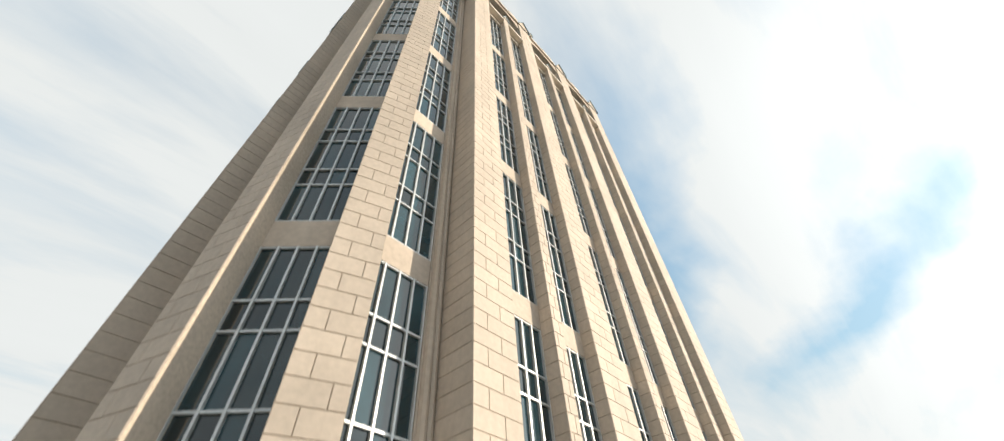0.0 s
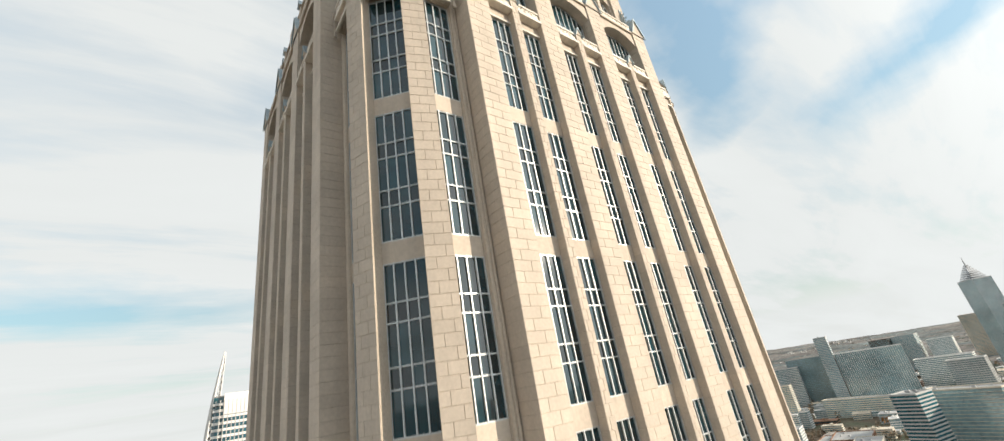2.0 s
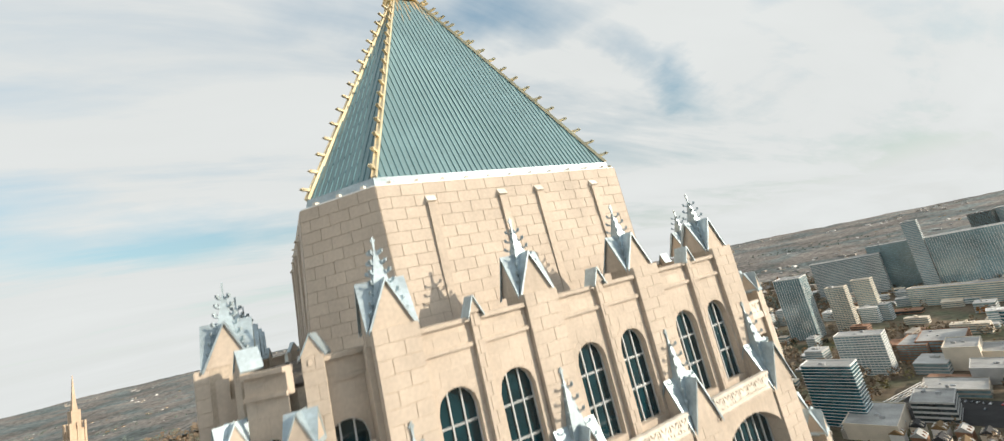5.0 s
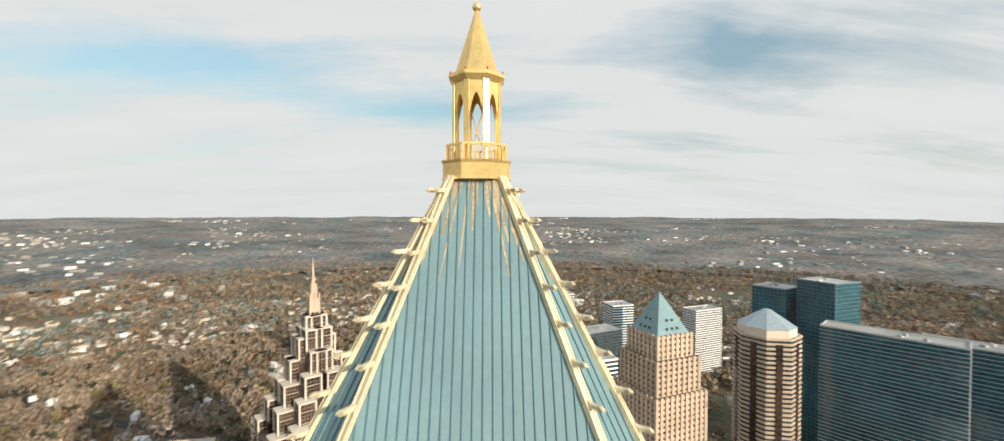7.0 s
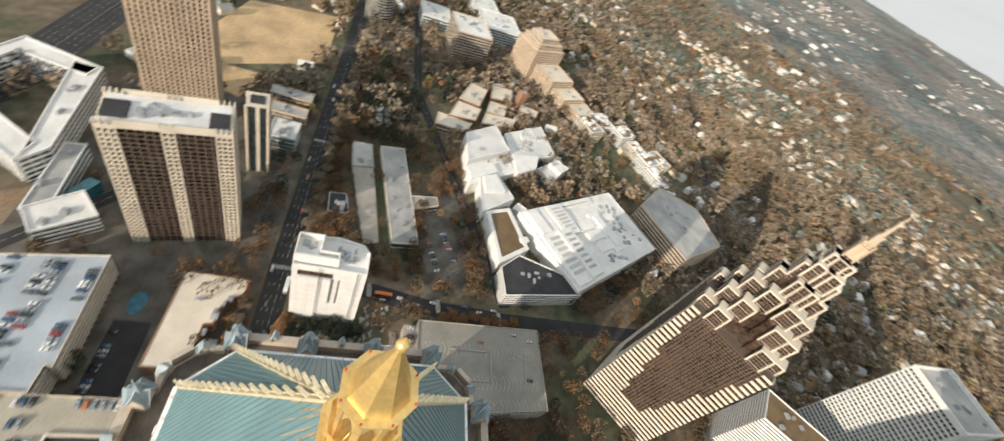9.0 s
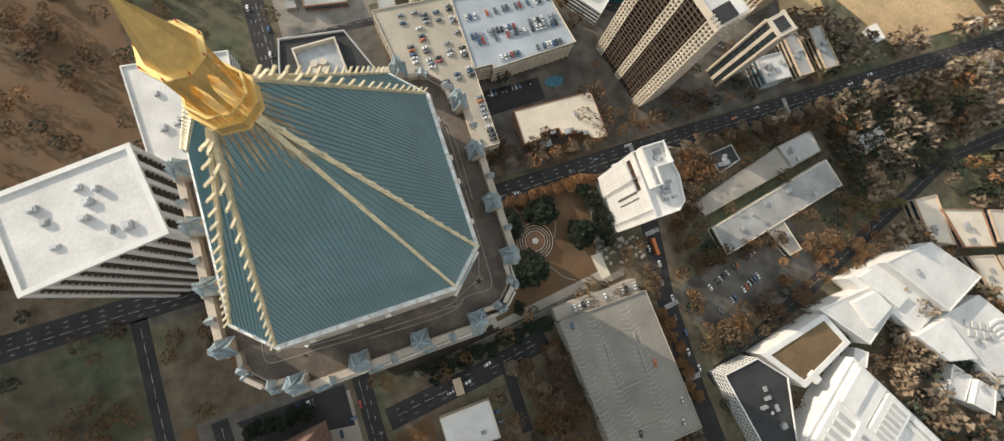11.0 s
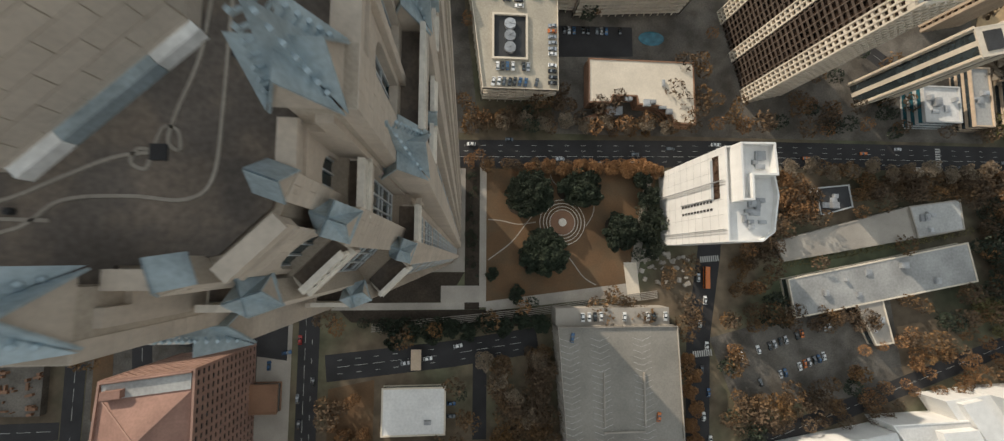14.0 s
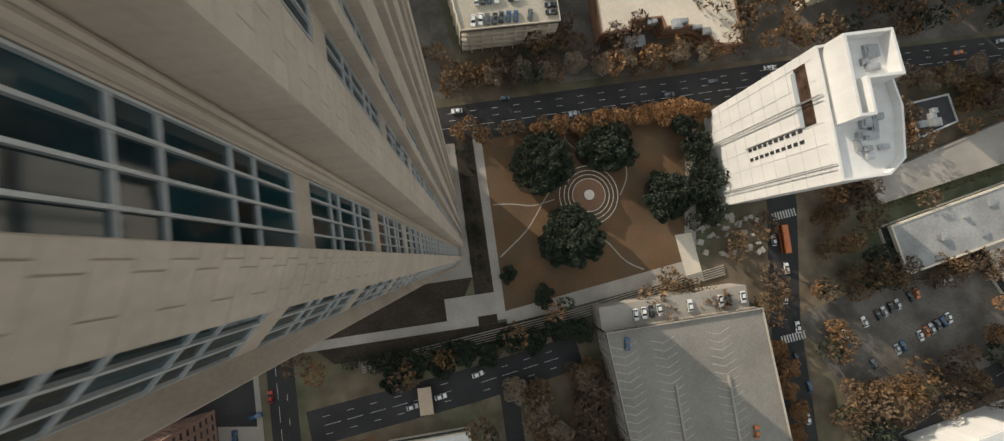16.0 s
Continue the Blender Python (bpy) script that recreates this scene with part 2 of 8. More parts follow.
    def mesh(self, name):
        me = bpy.data.meshes.new(name)
        me.from_pydata(self.v, [], self.f)
        me.update()
        return me


def shade_smooth(me):
    me.polygons.foreach_set("use_smooth", [True] * len(me.polygons))
    return me


def part(name, buf, mat, parent=None, label="", m=None, kind=""):
    """One mesh object under its thing or part; buf may be a finished mesh that is shared."""
    me = buf if isinstance(buf, bpy.types.Mesh) else buf.mesh(name)
    if not me.materials:
        me.materials.append(mat)
    ob = new(name, me)
    ob.parent = parent
    if m is not None:
        ob.matrix_basis = m
    return tagged(ob, label, kind=kind)


def thing(name, label, category, m=None, group="", kind=""):
    ob = new(name)
    ob.empty_display_size = 0.2
    if m is not None:
        ob.matrix_basis = m
    return tagged(ob, label, category, group, kind)


def turn(k):
    return Matrix.Rotation(radians(90 * k), 4, "Z")


def octagon(e, c):
    return [(e, -c), (e, c), (c, e), (-c, e), (-e, c), (-e, -c), (-c, -e), (c, -e)]

# ---- the tower ----
tower = thing("office_tower", "tall cream limestone office tower with blue pyramid roof and gilded lantern", "skyscraper")
FLOOR3, TOP, TALL = 11.374, 185.5, 9.96        # a storey group, the highest sash head, a sash's height
F, GL = 24.0, 23.14                             # pier front, window plane
LEVELS = [TOP - FLOOR3 * k for k in range(16)]
HALF_OPEN, MINOR = 2.82, 0.42
BAYS = (-9.0, 0.0, 9.0)
X, Y, NX, NY = Vector((1, 0, 0)), Vector((0, 1, 0)), Vector((-1, 0, 0)), Vector((0, -1, 0))
DG = Vector((1, 1, 0)).normalized()
DU = Vector((-1, 1, 0)).normalized()


def sash(width, height, lights, rows, name="window", depth=0.12, thick=0.085):
    """Frame of a window in the plane y = 0, its foot at z = 0, centred on x."""
    b = Buf()
    for i in range(lights + 1):
        x = -width / 2 + width * i / lights
        t = thick * (1.0 if 0 < i < lights else 0.8)
        x = min(max(x, -width / 2 + t / 2), width / 2 - t / 2)
        b.box(x - t / 2, x + t / 2, -0.02, depth, 0, height)
    zs, z = [0.0], 0.0
    for r in rows:
        z += r
        zs.append(z)
    for z in zs:
        z = min(max(z, thick / 2), height - thick / 2)
        b.box(-width / 2, width / 2, -0.02, depth * 0.8, z - thick / 2, z + thick / 2)
    return b.mesh(name), zs


def panes(width, height, lights, zs, seed, name="glass"):
    rnd = random.Random(seed)
    b = Buf()
    for i in range(lights):
        x0, x1 = -width / 2 + width * i / lights, -width / 2 + width * (i + 1) / lights
        for z0, z1 in zip(zs, zs[1:]):
            tx, tz = rnd.uniform(-0.006, 0.006), rnd.uniform(-0.006, 0.006)
            b.add([(x0, -tx - tz, z0), (x1, tx - tz, z0), (x1, tx + tz, z1), (x0, -tx + tz, z1)], [(0, 1, 2, 3)])
    return b.mesh(name)


ROWS = (2.52, 1.2, 2.52, 1.2, 2.52)


def facing(x, y, z, way):
    """A pose whose y axis points out of the wall and whose x runs along it."""
    n = Vector(way).normalized()
    u = Vector((n.y, -n.x, 0))
    return Matrix(((u.x, n.x, 0, x), (u.y, n.y, 0, y), (0, 0, 1, z), (0, 0, 0, 1)))


MAIN_SASH, MAIN_Z = sash(HALF_OPEN, TALL, 4, ROWS)
MAIN_GLASS = [panes(HALF_OPEN, TALL, 4, MAIN_Z, s) for s in range(5)]
CORNER_W = 2.84
CORNER_SASH, CORNER_Z = sash(CORNER_W, TALL, 4, ROWS)
CORNER_GLASS = [panes(CORNER_W, TALL, 4, CORNER_Z, 20 + s) for s in range(5)]
UP_SASH, UP_Z = sash(2.5, 9.2, 3, (1.3, 2.2, 1.1, 2.2, 2.4))
UP_GLASS = [panes(2.5, 9.2, 3, UP_Z, 40 + s) for s in range(3)]
tick = [0]


def window(frame_me, glass_list, m):
    w = part("window", frame_me, FRAME, tower, m=m)
    tick[0] += 1
    part("glass", glass_list[tick[0] % len(glass_list)], GLASS, w, kind="stuff")


# plain body behind the facing, one mass a tier
def ring(pts):
    out = []
    for k in range(4):
        for x, y in pts:
            for _ in range(k):
                x, y = -y, x
            if not out or (abs(out[-1][0] - x) + abs(out[-1][1] - y)) > 1e-6:
                out.append((x, y))
    return out if out[0] != out[-1] else out[:-1]


S0 = [(23.04, -14.6), (23.04, 14.6), (21.85, 14.6), (21.85, 18.2), (21.35, 19.35), (19.35, 21.35), (18.2, 21.85), (14.6, 21.85)]
part("shaft_core", Buf().prism(ring(S0), 0, 187.0), JOINT, tower)
S1 = [(22.4, -14.3), (22.4, 14.3), (20.85, 14.3), (20.85, 17.2), (20.4, 18.4), (18.4, 20.4), (17.2, 20.85), (14.3, 20.85)]
part("middle_core", Buf().prism(ring(S1), 187.0, 194.4), JOINT, tower)
S1B = [(21.6, -14.3), (21.6, 14.3)] + S1[2:]
part("corner_core", Buf().prism(ring(S1B), 194.4, 199.2), JOINT, tower)
S2 = [(21.7, -14.2), (21.7, 14.2), (20.0, 14.2), (20.0, 16.4), (19.6, 17.9), (17.9, 19.6), (16.4, 20.0), (14.2, 20.0)]
upper = Buf().prism(ring(S2), 194.0, 203.3)
part("upper_core", upper, JOINT, tower)


def gable_cap(b_stone, b_lead, cx, cy, half, depth, z, rise, way, over=0.12):
    """A small two-sided roof on a pier head: stone gable, lead slopes."""
    m = facing(cx, cy, z, way)
    w, d = half, depth / 2
    b_stone.add([m @ Vector(p) for p in ((-w, d, 0), (w, d, 0), (0, d, rise), (-w, -d, 0), (w, -d, 0), (0, -d, rise))],
                [(0, 1, 2), (5, 4, 3), (0, 3, 4, 1)])
    for s in (-1, 1):
        e = Vector((s * (w + over), 0, -over * rise / w))
        pts = [(e.x, d + over, e.z), (e.x, -d - over, e.z), (0, -d - over, rise), (0, d + over, rise)]
        low = [m @ Vector(p) for p in pts]
        high = [m @ (Vector(p) + Vector((s * 0.03, 0, 0.09))) for p in pts]
        f = [(0, 1, 2, 3), (7, 6, 5, 4), (0, 4, 5, 1), (1, 5, 6, 2), (2, 6, 7, 3), (3, 7, 4, 0)]
        b_lead.add(low + high, f if s > 0 else [tuple(reversed(q)) for q in f])


def leaf(b, x0, x1, z0, z1, s, depth):
    """One curved leaf of the pierced parapet."""
    steps, prev = 5, None
    for i in range(steps + 1):
        t = i / steps
        x = x0 + (x1 - x0) * (t ** 1.7)
        z = z0 + (z1 - z0) * t
        wide = 0.08 + 0.24 * math.sin(math.pi * min(t + 0.12, 1.0))
        cur = (x, z, wide)
        if prev:
            (xa, za, wa), (xb, zb, wb) = prev, cur
            pts = [(xa - wa / 2, za), (xa + wa / 2, za), (xb + wb / 2, zb), (xb - wb / 2, zb)]
            b.add([(x, y, z) for y in (-depth, depth) for x, z in pts],
                  [(3, 2, 1, 0), (4, 5, 6, 7), (0, 1, 5, 4), (1, 2, 6, 5), (2, 3, 7, 6), (3, 0, 4, 7)])
        prev = cur


def balustrade(width, modules, height=1.5):
    """A pierced parapet of tulip leaves, its foot at z = 0, centred on x."""
    b, w = Buf(), width / modules
    b.box(-width / 2, width / 2, -0.17, 0.17, 0, 0.2)
    b.box(-width / 2, width / 2, -0.16, 0.16, height - 0.2, height)
    for i in range(modules + 1):
        x = -width / 2 + i * w
        x = min(max(x, -width / 2 + 0.06), width / 2 - 0.06)
        b.box(x - 0.045, x + 0.045, -0.07, 0.07, 0.2, height - 0.2)
    for i in range(modules):
        c = -width / 2 + (i + 0.5) * w
        for s in (-1, 1):
            leaf(b, c + s * 0.03, c + s * w * 0.42, 0.2, height - 0.2, s, 0.09)
            leaf(b, c + s * w * 0.42, c + s * 0.06, 0.2, 0.62 * height, s, 0.08)
        b.add([(c, -0.08, 0.55 * height), (c + 0.16, -0.08, height - 0.2), (c - 0.16, -0.08, height - 0.2), (c, 0.08, 0.55 * height), (c + 0.16, 0.08, height - 0.2), (c - 0.16, 0.08, height - 0.2)],
              [(0, 1, 2), (5, 4, 3), (0, 3, 4, 1), (2, 5, 3, 0)])
    return b.mesh("balustrade")


RAIL_CORNER, RAIL_HALF, RAIL_BAY, RAIL_UP = balustrade(2.66, 3, 1.25), balustrade(2.78, 3, 1.2), balustrade(6.36, 7, 1.12), balustrade(2.42, 3, 1.15)


def spire_parts(half, rise, spike):
    """A pier head: cross gables in stone, lead valleys and a crocketed lead spike."""
    stone, lead, hooks, valley = Buf(), Buf(), Buf(), Buf()
    w = half
    for k in range(4):
        r = turn(k)
        stone.add([r @ Vector(p) for p in ((-w, w, 0), (w, w, 0), (0, w, rise), (0, 0, rise))], [(1, 0, 2)])
        if k == 0:
            t, f = 0.1, w + 0.16
            v = [(-w - 0.1, f, -0.12), (0, f, rise + 0.06), (w + 0.1, f, -0.12), (0, 0, rise + 0.06), (-w * 0.5, w * 0.5, rise * 0.4), (w * 0.5, w * 0.5, rise * 0.4),
                 (-w - 0.02, f, -0.22), (0, f, rise - 0.14), (w + 0.02, f, -0.22)]
            valley.add(v, [(0, 4, 3, 1), (2, 1, 3, 5), (0, 1, 7, 6), (1, 2, 8, 7)])
    q = w * 0.74
    base = 0.1
    lead.add([(q, q, base), (-q, q, base), (-q, -q, base), (q, -q, base), (0, 0, spike)], [(0, 1, 4), (1, 2, 4), (2, 3, 4), (3, 0, 4)])
    for sx, sy in ((1, 1), (-1, 1), (-1, -1), (1, -1)):
        for i in range(1, 8):
            t = i / 8
            p = Vector((sx * q * (1 - t), sy * q * (1 - t), base + (spike - base) * t))
            out = Vector((sx, sy, 0.5)).normalized()
            hooks.bar(p, p + out * 0.3, 0.1, 0.1)
            hooks.bar(p + out * 0.26, p + out * 0.3 + Vector((0, 0, 0.16)), 0.15, 0.15)
    hooks.bar((0, 0, spike - 0.15), (0, 0, spike + 0.45), 0.12, 0.12)
    hooks.bar((-0.14, 0, spike + 0.25), (0.14, 0, spike + 0.25), 0.1, 0.1)
    return stone.mesh("gable_stone"), lead.weld().mesh("spike"), hooks.mesh("crocket_row"), valley.mesh("valley_roof")


PIN_B, PIN_C = spire_parts(1.3, 2.9, 5.6), spire_parts(1.18, 2.5, 4.5)


def pinnacle(meshes, m):
    p = part("pinnacle", meshes[0], STONE_PLAIN, tower, m=m)
    part("spike", meshes[1], LEAD, p, "blue-grey lead spike with gabled valleys")
    for k in range(4):
        part("valley_roof", meshes[3], LEAD, p, m=turn(k))
    part("crocket", meshes[2], LEAD, p, kind="stuff")


def arch_z(x, half, spring, rise):
    """Height of a segmental arch at x."""
    r = (half * half + rise * rise) / (2 * rise)
    return spring + rise - r + math.sqrt(max(r * r - x * x, 0))


def arched_wall(b, half, x_out, z0, z1, y0, y1, spring, rise, n=14, sill=None):
    """A wall from -x_out to x_out with an arched opening of that half width; front y1, back y0."""
    xs = [-half + 2 * half * i / n for i in range(n + 1)]
    zs = [arch_z(x, half, spring, rise) for x in xs]
    bottom = z0 if sill is None else sill
    for (xa, za), (xb, zb) in zip(zip(xs, zs), zip(xs[1:], zs[1:])):
        b.add([(xa, y1, za), (xb, y1, zb), (xb, y1, z1), (xa, y1, z1), (xa, y0, za), (xb, y0, zb)], [(3, 2, 1, 0), (0, 1, 5, 4)])
    for s in (-1, 1):
        q = [(s * half, y1, bottom), (s * half, y1, zs[0]), (s * half, y0, zs[0]), (s * half, y0, bottom)]
        b.add(q, [(0, 1, 2, 3)] if s > 0 else [(3, 2, 1, 0)])
        if x_out > half + 0.01:
            a, c = sorted((s * half, s * x_out))
            b.add([(a, y1, z0), (c, y1, z0), (c, y1, z1), (a, y1, z1)], [(3, 2, 1, 0)])
    if sill is not None:
        b.add([(-half, y1, z0), (half, y1, z0), (half, y1, sill), (-half, y1, sill), (-half, y0, sill), (half, y0, sill)], [(3, 2, 1, 0), (2, 3, 4, 5)])


def arched_sash(half, z0, spring, rise, lights, bars, y, name="window"):
    """Frame and panes of an arched window, in place."""
    fr, gl = Buf(), Buf()
    t = 0.085
    for i in range(lights + 1):
        x = -half + 2 * half * i / lights
        x = min(max(x, -half + t / 2), half - t / 2)
        fr.box(x - t / 2, x + t / 2, y, y + 0.13, z0, arch_z(x, half, spring, rise))
    for z in bars:
        fr.box(-half, half, y, y + 0.1, z - t / 2, z + t / 2)
    n = 12
    pts = [(-half + 2 * half * i / n) for i in range(n + 1)]
    for a, c in zip(pts, pts[1:]):
        za, zc = arch_z(a, half, spring, rise), arch_z(c, half, spring, rise)
        fr.bar((a, y + 0.06, za - 0.04), (c, y + 0.06, zc - 0.04), 0.1, 0.1, (0, 1, 0))
    levels = [z0] + list(bars)
    panes_ = []
    for i in range(lights):
        a, c = -half + 2 * half * i / lights, -half + 2 * half * (i + 1) / lights
        mid = (a + c) / 2
        tops = levels[1:] + [None]
        for lo, hi in zip(levels, tops):
            if hi is None:
                one = Buf().add([(a, y + 0.02, lo), (c, y + 0.02, lo), (c, y + 0.02, arch_z(c, half, spring, rise)), (mid, y + 0.02, arch_z(mid, half, spring, rise)), (a, y + 0.02, arch_z(a, half, spring, rise))], [(4, 3, 2, 1, 0)])
            else:
                one = Buf().add([(a, y + 0.02, lo), (c, y + 0.02, lo), (c, y + 0.02, hi), (a, y + 0.02, hi)], [(3, 2, 1, 0)])
            panes_.append(one.mesh("pane"))
    return fr.mesh(name), panes_


# shared meshes of one face (outward +y)
def pier_mesh(half, z0, z1, front, back, sides=(True, True), reach=0.5, name="pier"):
    b = Buf()
    b.box(-half + 0.03, half - 0.03, back, front - 0.035, z0, z1)
    core = b.mesh(name)
    s = Buf()
    s.wall_stones((half, front - 0.036, z0), NX, Y, 2 * half, z0, z1, length=2 * half * 0.62)
    if sides[0]:
        s.wall_stones((-half + 0.031, front - 0.03, z0), NY, NX, reach, z0, z1, length=9)
    if sides[1]:
        s.wall_stones((half - 0.031, front - 0.03 - reach, z0), Y, X, reach, z0, z1, length=9)
    return core, s.mesh("facing_stones")


PIER = pier_mesh(1.26, 0, 194.6, F, 22.3, reach=0.85)
END_PIER = pier_mesh(1.22, 0, 194.6, F, 21.8, reach=1.9)
MINOR_PIER = pier_mesh(MINOR, 0, 188.2, F, 22.9, reach=0.85)
UP_PIER = pier_mesh(1.18, 194.6, 205.2, 22.75, 20.4, reach=0.7)
UP_MINOR = pier_mesh(0.3, 194.6, 204.9, 22.75, 22.0, reach=0.35)


def stone_part(name, pair, m):
    p = part(name, pair[0], JOINT, tower, m=m)
    part("facing_stone", pair[1], STONE, p, "cream limestone facing blocks", kind="stuff")


# spandrels and lintels of a face, one mesh each
def spandrel_mesh(width, h, n=2):
    b = Buf()
    b.box(-width / 2, width / 2, -0.25, 0.02, 0, h)
    c = b.mesh("spandrel")
    return c


SPANDREL, CSPANDREL = spandrel_mesh(HALF_OPEN, FLOOR3 - TALL), spandrel_mesh(CORNER_W, FLOOR3 - TALL)
SILL_LINE = Buf().box(-HALF_OPEN / 2, HALF_OPEN / 2, -0.2, 0.12, 0, 0.22).mesh("cornice")
CSILL_LINE = Buf().box(-CORNER_W / 2, CORNER_W / 2, -0.2, 0.3, 0, 0.22).mesh("cornice")
LEDGE = Buf().box(-HALF_OPEN / 2, HALF_OPEN / 2, -0.9, 0.22, 0, 0.3).mesh("ledge")
FRIEZE = Buf().box(-HALF_OPEN / 2, HALF_OPEN / 2, -0.6, 0.0, 0, 1.3).mesh("frieze")
CFRIEZE = Buf().box(-CORNER_W / 2, CORNER_W / 2, -0.6, 0.0, 0, 1.3).mesh("frieze")
CLEDGE = Buf().box(-CORNER_W / 2 - 0.02, CORNER_W / 2 + 0.02, -1.2, 0.2, 0, 0.3).mesh("ledge")

# arch tier: wall over the arch with its rail ledge, glass behind
aw = Buf()
arched_wall(aw, 3.18, 3.18, 192.3, 194.6, 22.75, 23.85, 192.3, 1.35)
aw.box(-3.18, 3.18, 22.3, 24.06, 194.35, 194.62)
ARCH_WALL = aw.weld().mesh("arch_wall")
ARCH_SASH, ARCH_GLASS = arched_sash(3.2, 187.1, 192.3, 1.4, 8, (189.0, 190.4), 22.62)
# round-headed tier
ROUND_C, ROUND_W = 1.79, 1.12                   # a round-headed light's centre and half width
rw = Buf()
for c in (-ROUND_C, ROUND_C):
    one = Buf()
    arched_wall(one, ROUND_W, 1.5, 194.6, 204.1, 21.95, 22.42, 200.3, 1.1, 14, 195.6)
    rw.add([(x + c, y, z) for x, y, z in one.v], one.f)
rw.box(-3.3, 3.3, 21.65, 22.40, 204.1, 204.5)
rw.box(-3.3, 3.3, 21.65, 21.9, 203.2, 204.1)
ROUND_WALL = rw.weld().mesh("upper_wall")
rs = Buf()
for z0, z1 in ((201.55, 202.4), (202.4, 203.2), (203.42, 204.1)):
    for s in (-3.28, 0.3):
        rs.wall_stones((s + 2.98, 22.40, z0), NX, Y, 2.98, z0, z1, length=1.49, shift=int(z0))
for c in (-ROUND_C, ROUND_C):
    for sx in (-1.49, ROUND_W + 0.02):
        rs.wall_stones((c + sx + 0.35, 22.40, 196), NX, Y, 0.35, 195.7, 201.5, length=3)
    # wedge stones round the head
    for i in range(9):
        a0, a1 = (math.pi * (j / 9) for j in (i, i + 1))
        q = [(c + rr * math.cos(a), 200.32 + rr * math.sin(a)) for a, rr in ((a0 + 0.02, 1.13), (a1 - 0.02, 1.13), (a1 - 0.02, 1.48), (a0 + 0.02, 1.48))]
        rs.add([(x, y, z) for y in (22.40, 22.435) for x, z in q], [(7, 6, 5, 4), (0, 1, 5, 4), (1, 2, 6, 5), (2, 3, 7, 6), (3, 0, 4, 7)])
ROUND_STONES = rs.mesh("facing_stones")
BANDS = [Buf().box(s + d0, s + d1, y0, y1, z0, z1).mesh("string_course") for s in (-3.26, 0.31)
         for d0, d1, y0, y1, z0, z1 in ((0, 2.95, 22.3, 22.60, 203.2, 203.42), (-0.01, 2.96, 21.55, 22.64, 204.5, 204.74))]
ROUND_SASH, ROUND_GLASS = arched_sash(ROUND_W + 0.02, 195.5, 200.3, 1.12, 3, (197.6, 199.5), 21.85)
FLOOR_HALF = Buf().box(-HALF_OPEN / 2 + 0.02, HALF_OPEN / 2 - 0.02, -1.05, -0.1, 0, 0.04).mesh("ledge_floor")
FLOOR_BAY = Buf().box(-3.12, 3.12, -1.35, -0.2, 0, 0.04).mesh("ledge_floor")

# corner pieces
DSUM = 40.84                                    # x + y of the diagonal windows
CP = [(18.28, 21.8), (19.46, 21.36), (19.98, 22.27), (18.28, 22.88)]


def corner_pier(shift, z0, z1, trim=0.0):
    q = [(x - shift, y - shift) for x, y in CP]
    if trim:
        lerp = lambda a, b, t: (a[0] + (b[0] - a[0]) * t, a[1] + (b[1] - a[1]) * t)
        q = [lerp(q[0], q[1], trim), lerp(q[1], q[0], trim), lerp(q[2], q[3], trim), lerp(q[3], q[2], trim)]
    core = Buf().prism([q[0], q[1], q[2], q[3]], z0, z1)
    a, c = Vector((*q[3], z0)), Vector((*q[2], z0))
    u = (a - c).normalized()
    n = Vector((-u.y, u.x, 0)) * -1
    if n.y < 0:
        n = -n
    s = Buf()
    s.wall_stones(c, u, n, (a - c).length, z0, z1, length=1.3)
    return core, s, c, u, n, (a - c).length


def mirror(buf):
    """The same across the diagonal of the corner."""
    b = Buf()
    b.add([(y, x, z) for x, y, z in buf.v], [tuple(reversed(f)) for f in buf.f])
    return b


def corner_meshes(shift, z0, z1, tip, trim=0.0):
    core, s, c, u, n, w = corner_pier(shift, z0, z1, trim)
    mid = c + u * (w / 2)
    st, ld = Buf(), Buf()
    q = mid - n * 0.55
    if trim:
        gable_cap(st, ld, q.x, q.y, w / 2, 1.0, z1, tip - z1, (n.x, n.y), 0.07)
    else:
        q = mid - n * 0.62
        for way in ((n.x, n.y), (n.y, -n.x)):
            gable_cap(st, ld, q.x, q.y, 0.68, 1.4, z1, (tip - z1) * 0.8, way, 0.07)
    return [(k.mesh("pier"), f.mesh("facing_stones"), g.mesh("gable"), l.mesh("gable_roof")) for k, f, g, l in
            ((core, s, st, ld), (mirror(core), mirror(s), mirror(st), mirror(ld)))]


CORNERS = [corner_meshes(0, 0, 188.9, 190.9), corner_meshes(1.0, 187.0, 200.9, 202.7), corner_meshes(2.05, 198.9, 204.75, 205.75, 0.2)]

notch = Buf()
for x, r in ((14.86, 0.16), (15.16, 0.18)):
    pts = [(x + r * math.cos(a * math.pi / 4), 22.1 + r * math.sin(a * math.pi / 4)) for a in range(8)]
    notch.prism(pts, 0, 187.0)
notch.box(14.65, 15.42, 21.8, 22.06, 0, 187)
NOTCH = [notch.mesh("notch_shaft"), mirror(notch).mesh("notch_shaft")]
nup = Buf()
nup.box(13.9, 14.75, 19.9, 21.75, 187, 203.3).box(13.9, 14.75, 21.1, 21.75, 203.3, 204.5)
nup.box(12.3, 13.9, 19.9, 21.4, 194.6, 203.3).box(12.3, 13.9, 20.8, 21.4, 203.3, 204.5)
NUP = [nup.mesh("notch_wall"), mirror(nup).mesh("notch_wall")]
hop = Buf()
hop.bar((15.25, 22.9, 187.6), (15.25, 22.9, 185.4), 0.14, 0.14)
hop.box(15.05, 15.45, 22.7, 23.05, 187.4, 187.9)
hop.box(15.1, 15.4, 22.75, 23.0, 185.0, 185.4)
HOP = [hop.mesh("rain_head"), mirror(hop).mesh("rain_head")]

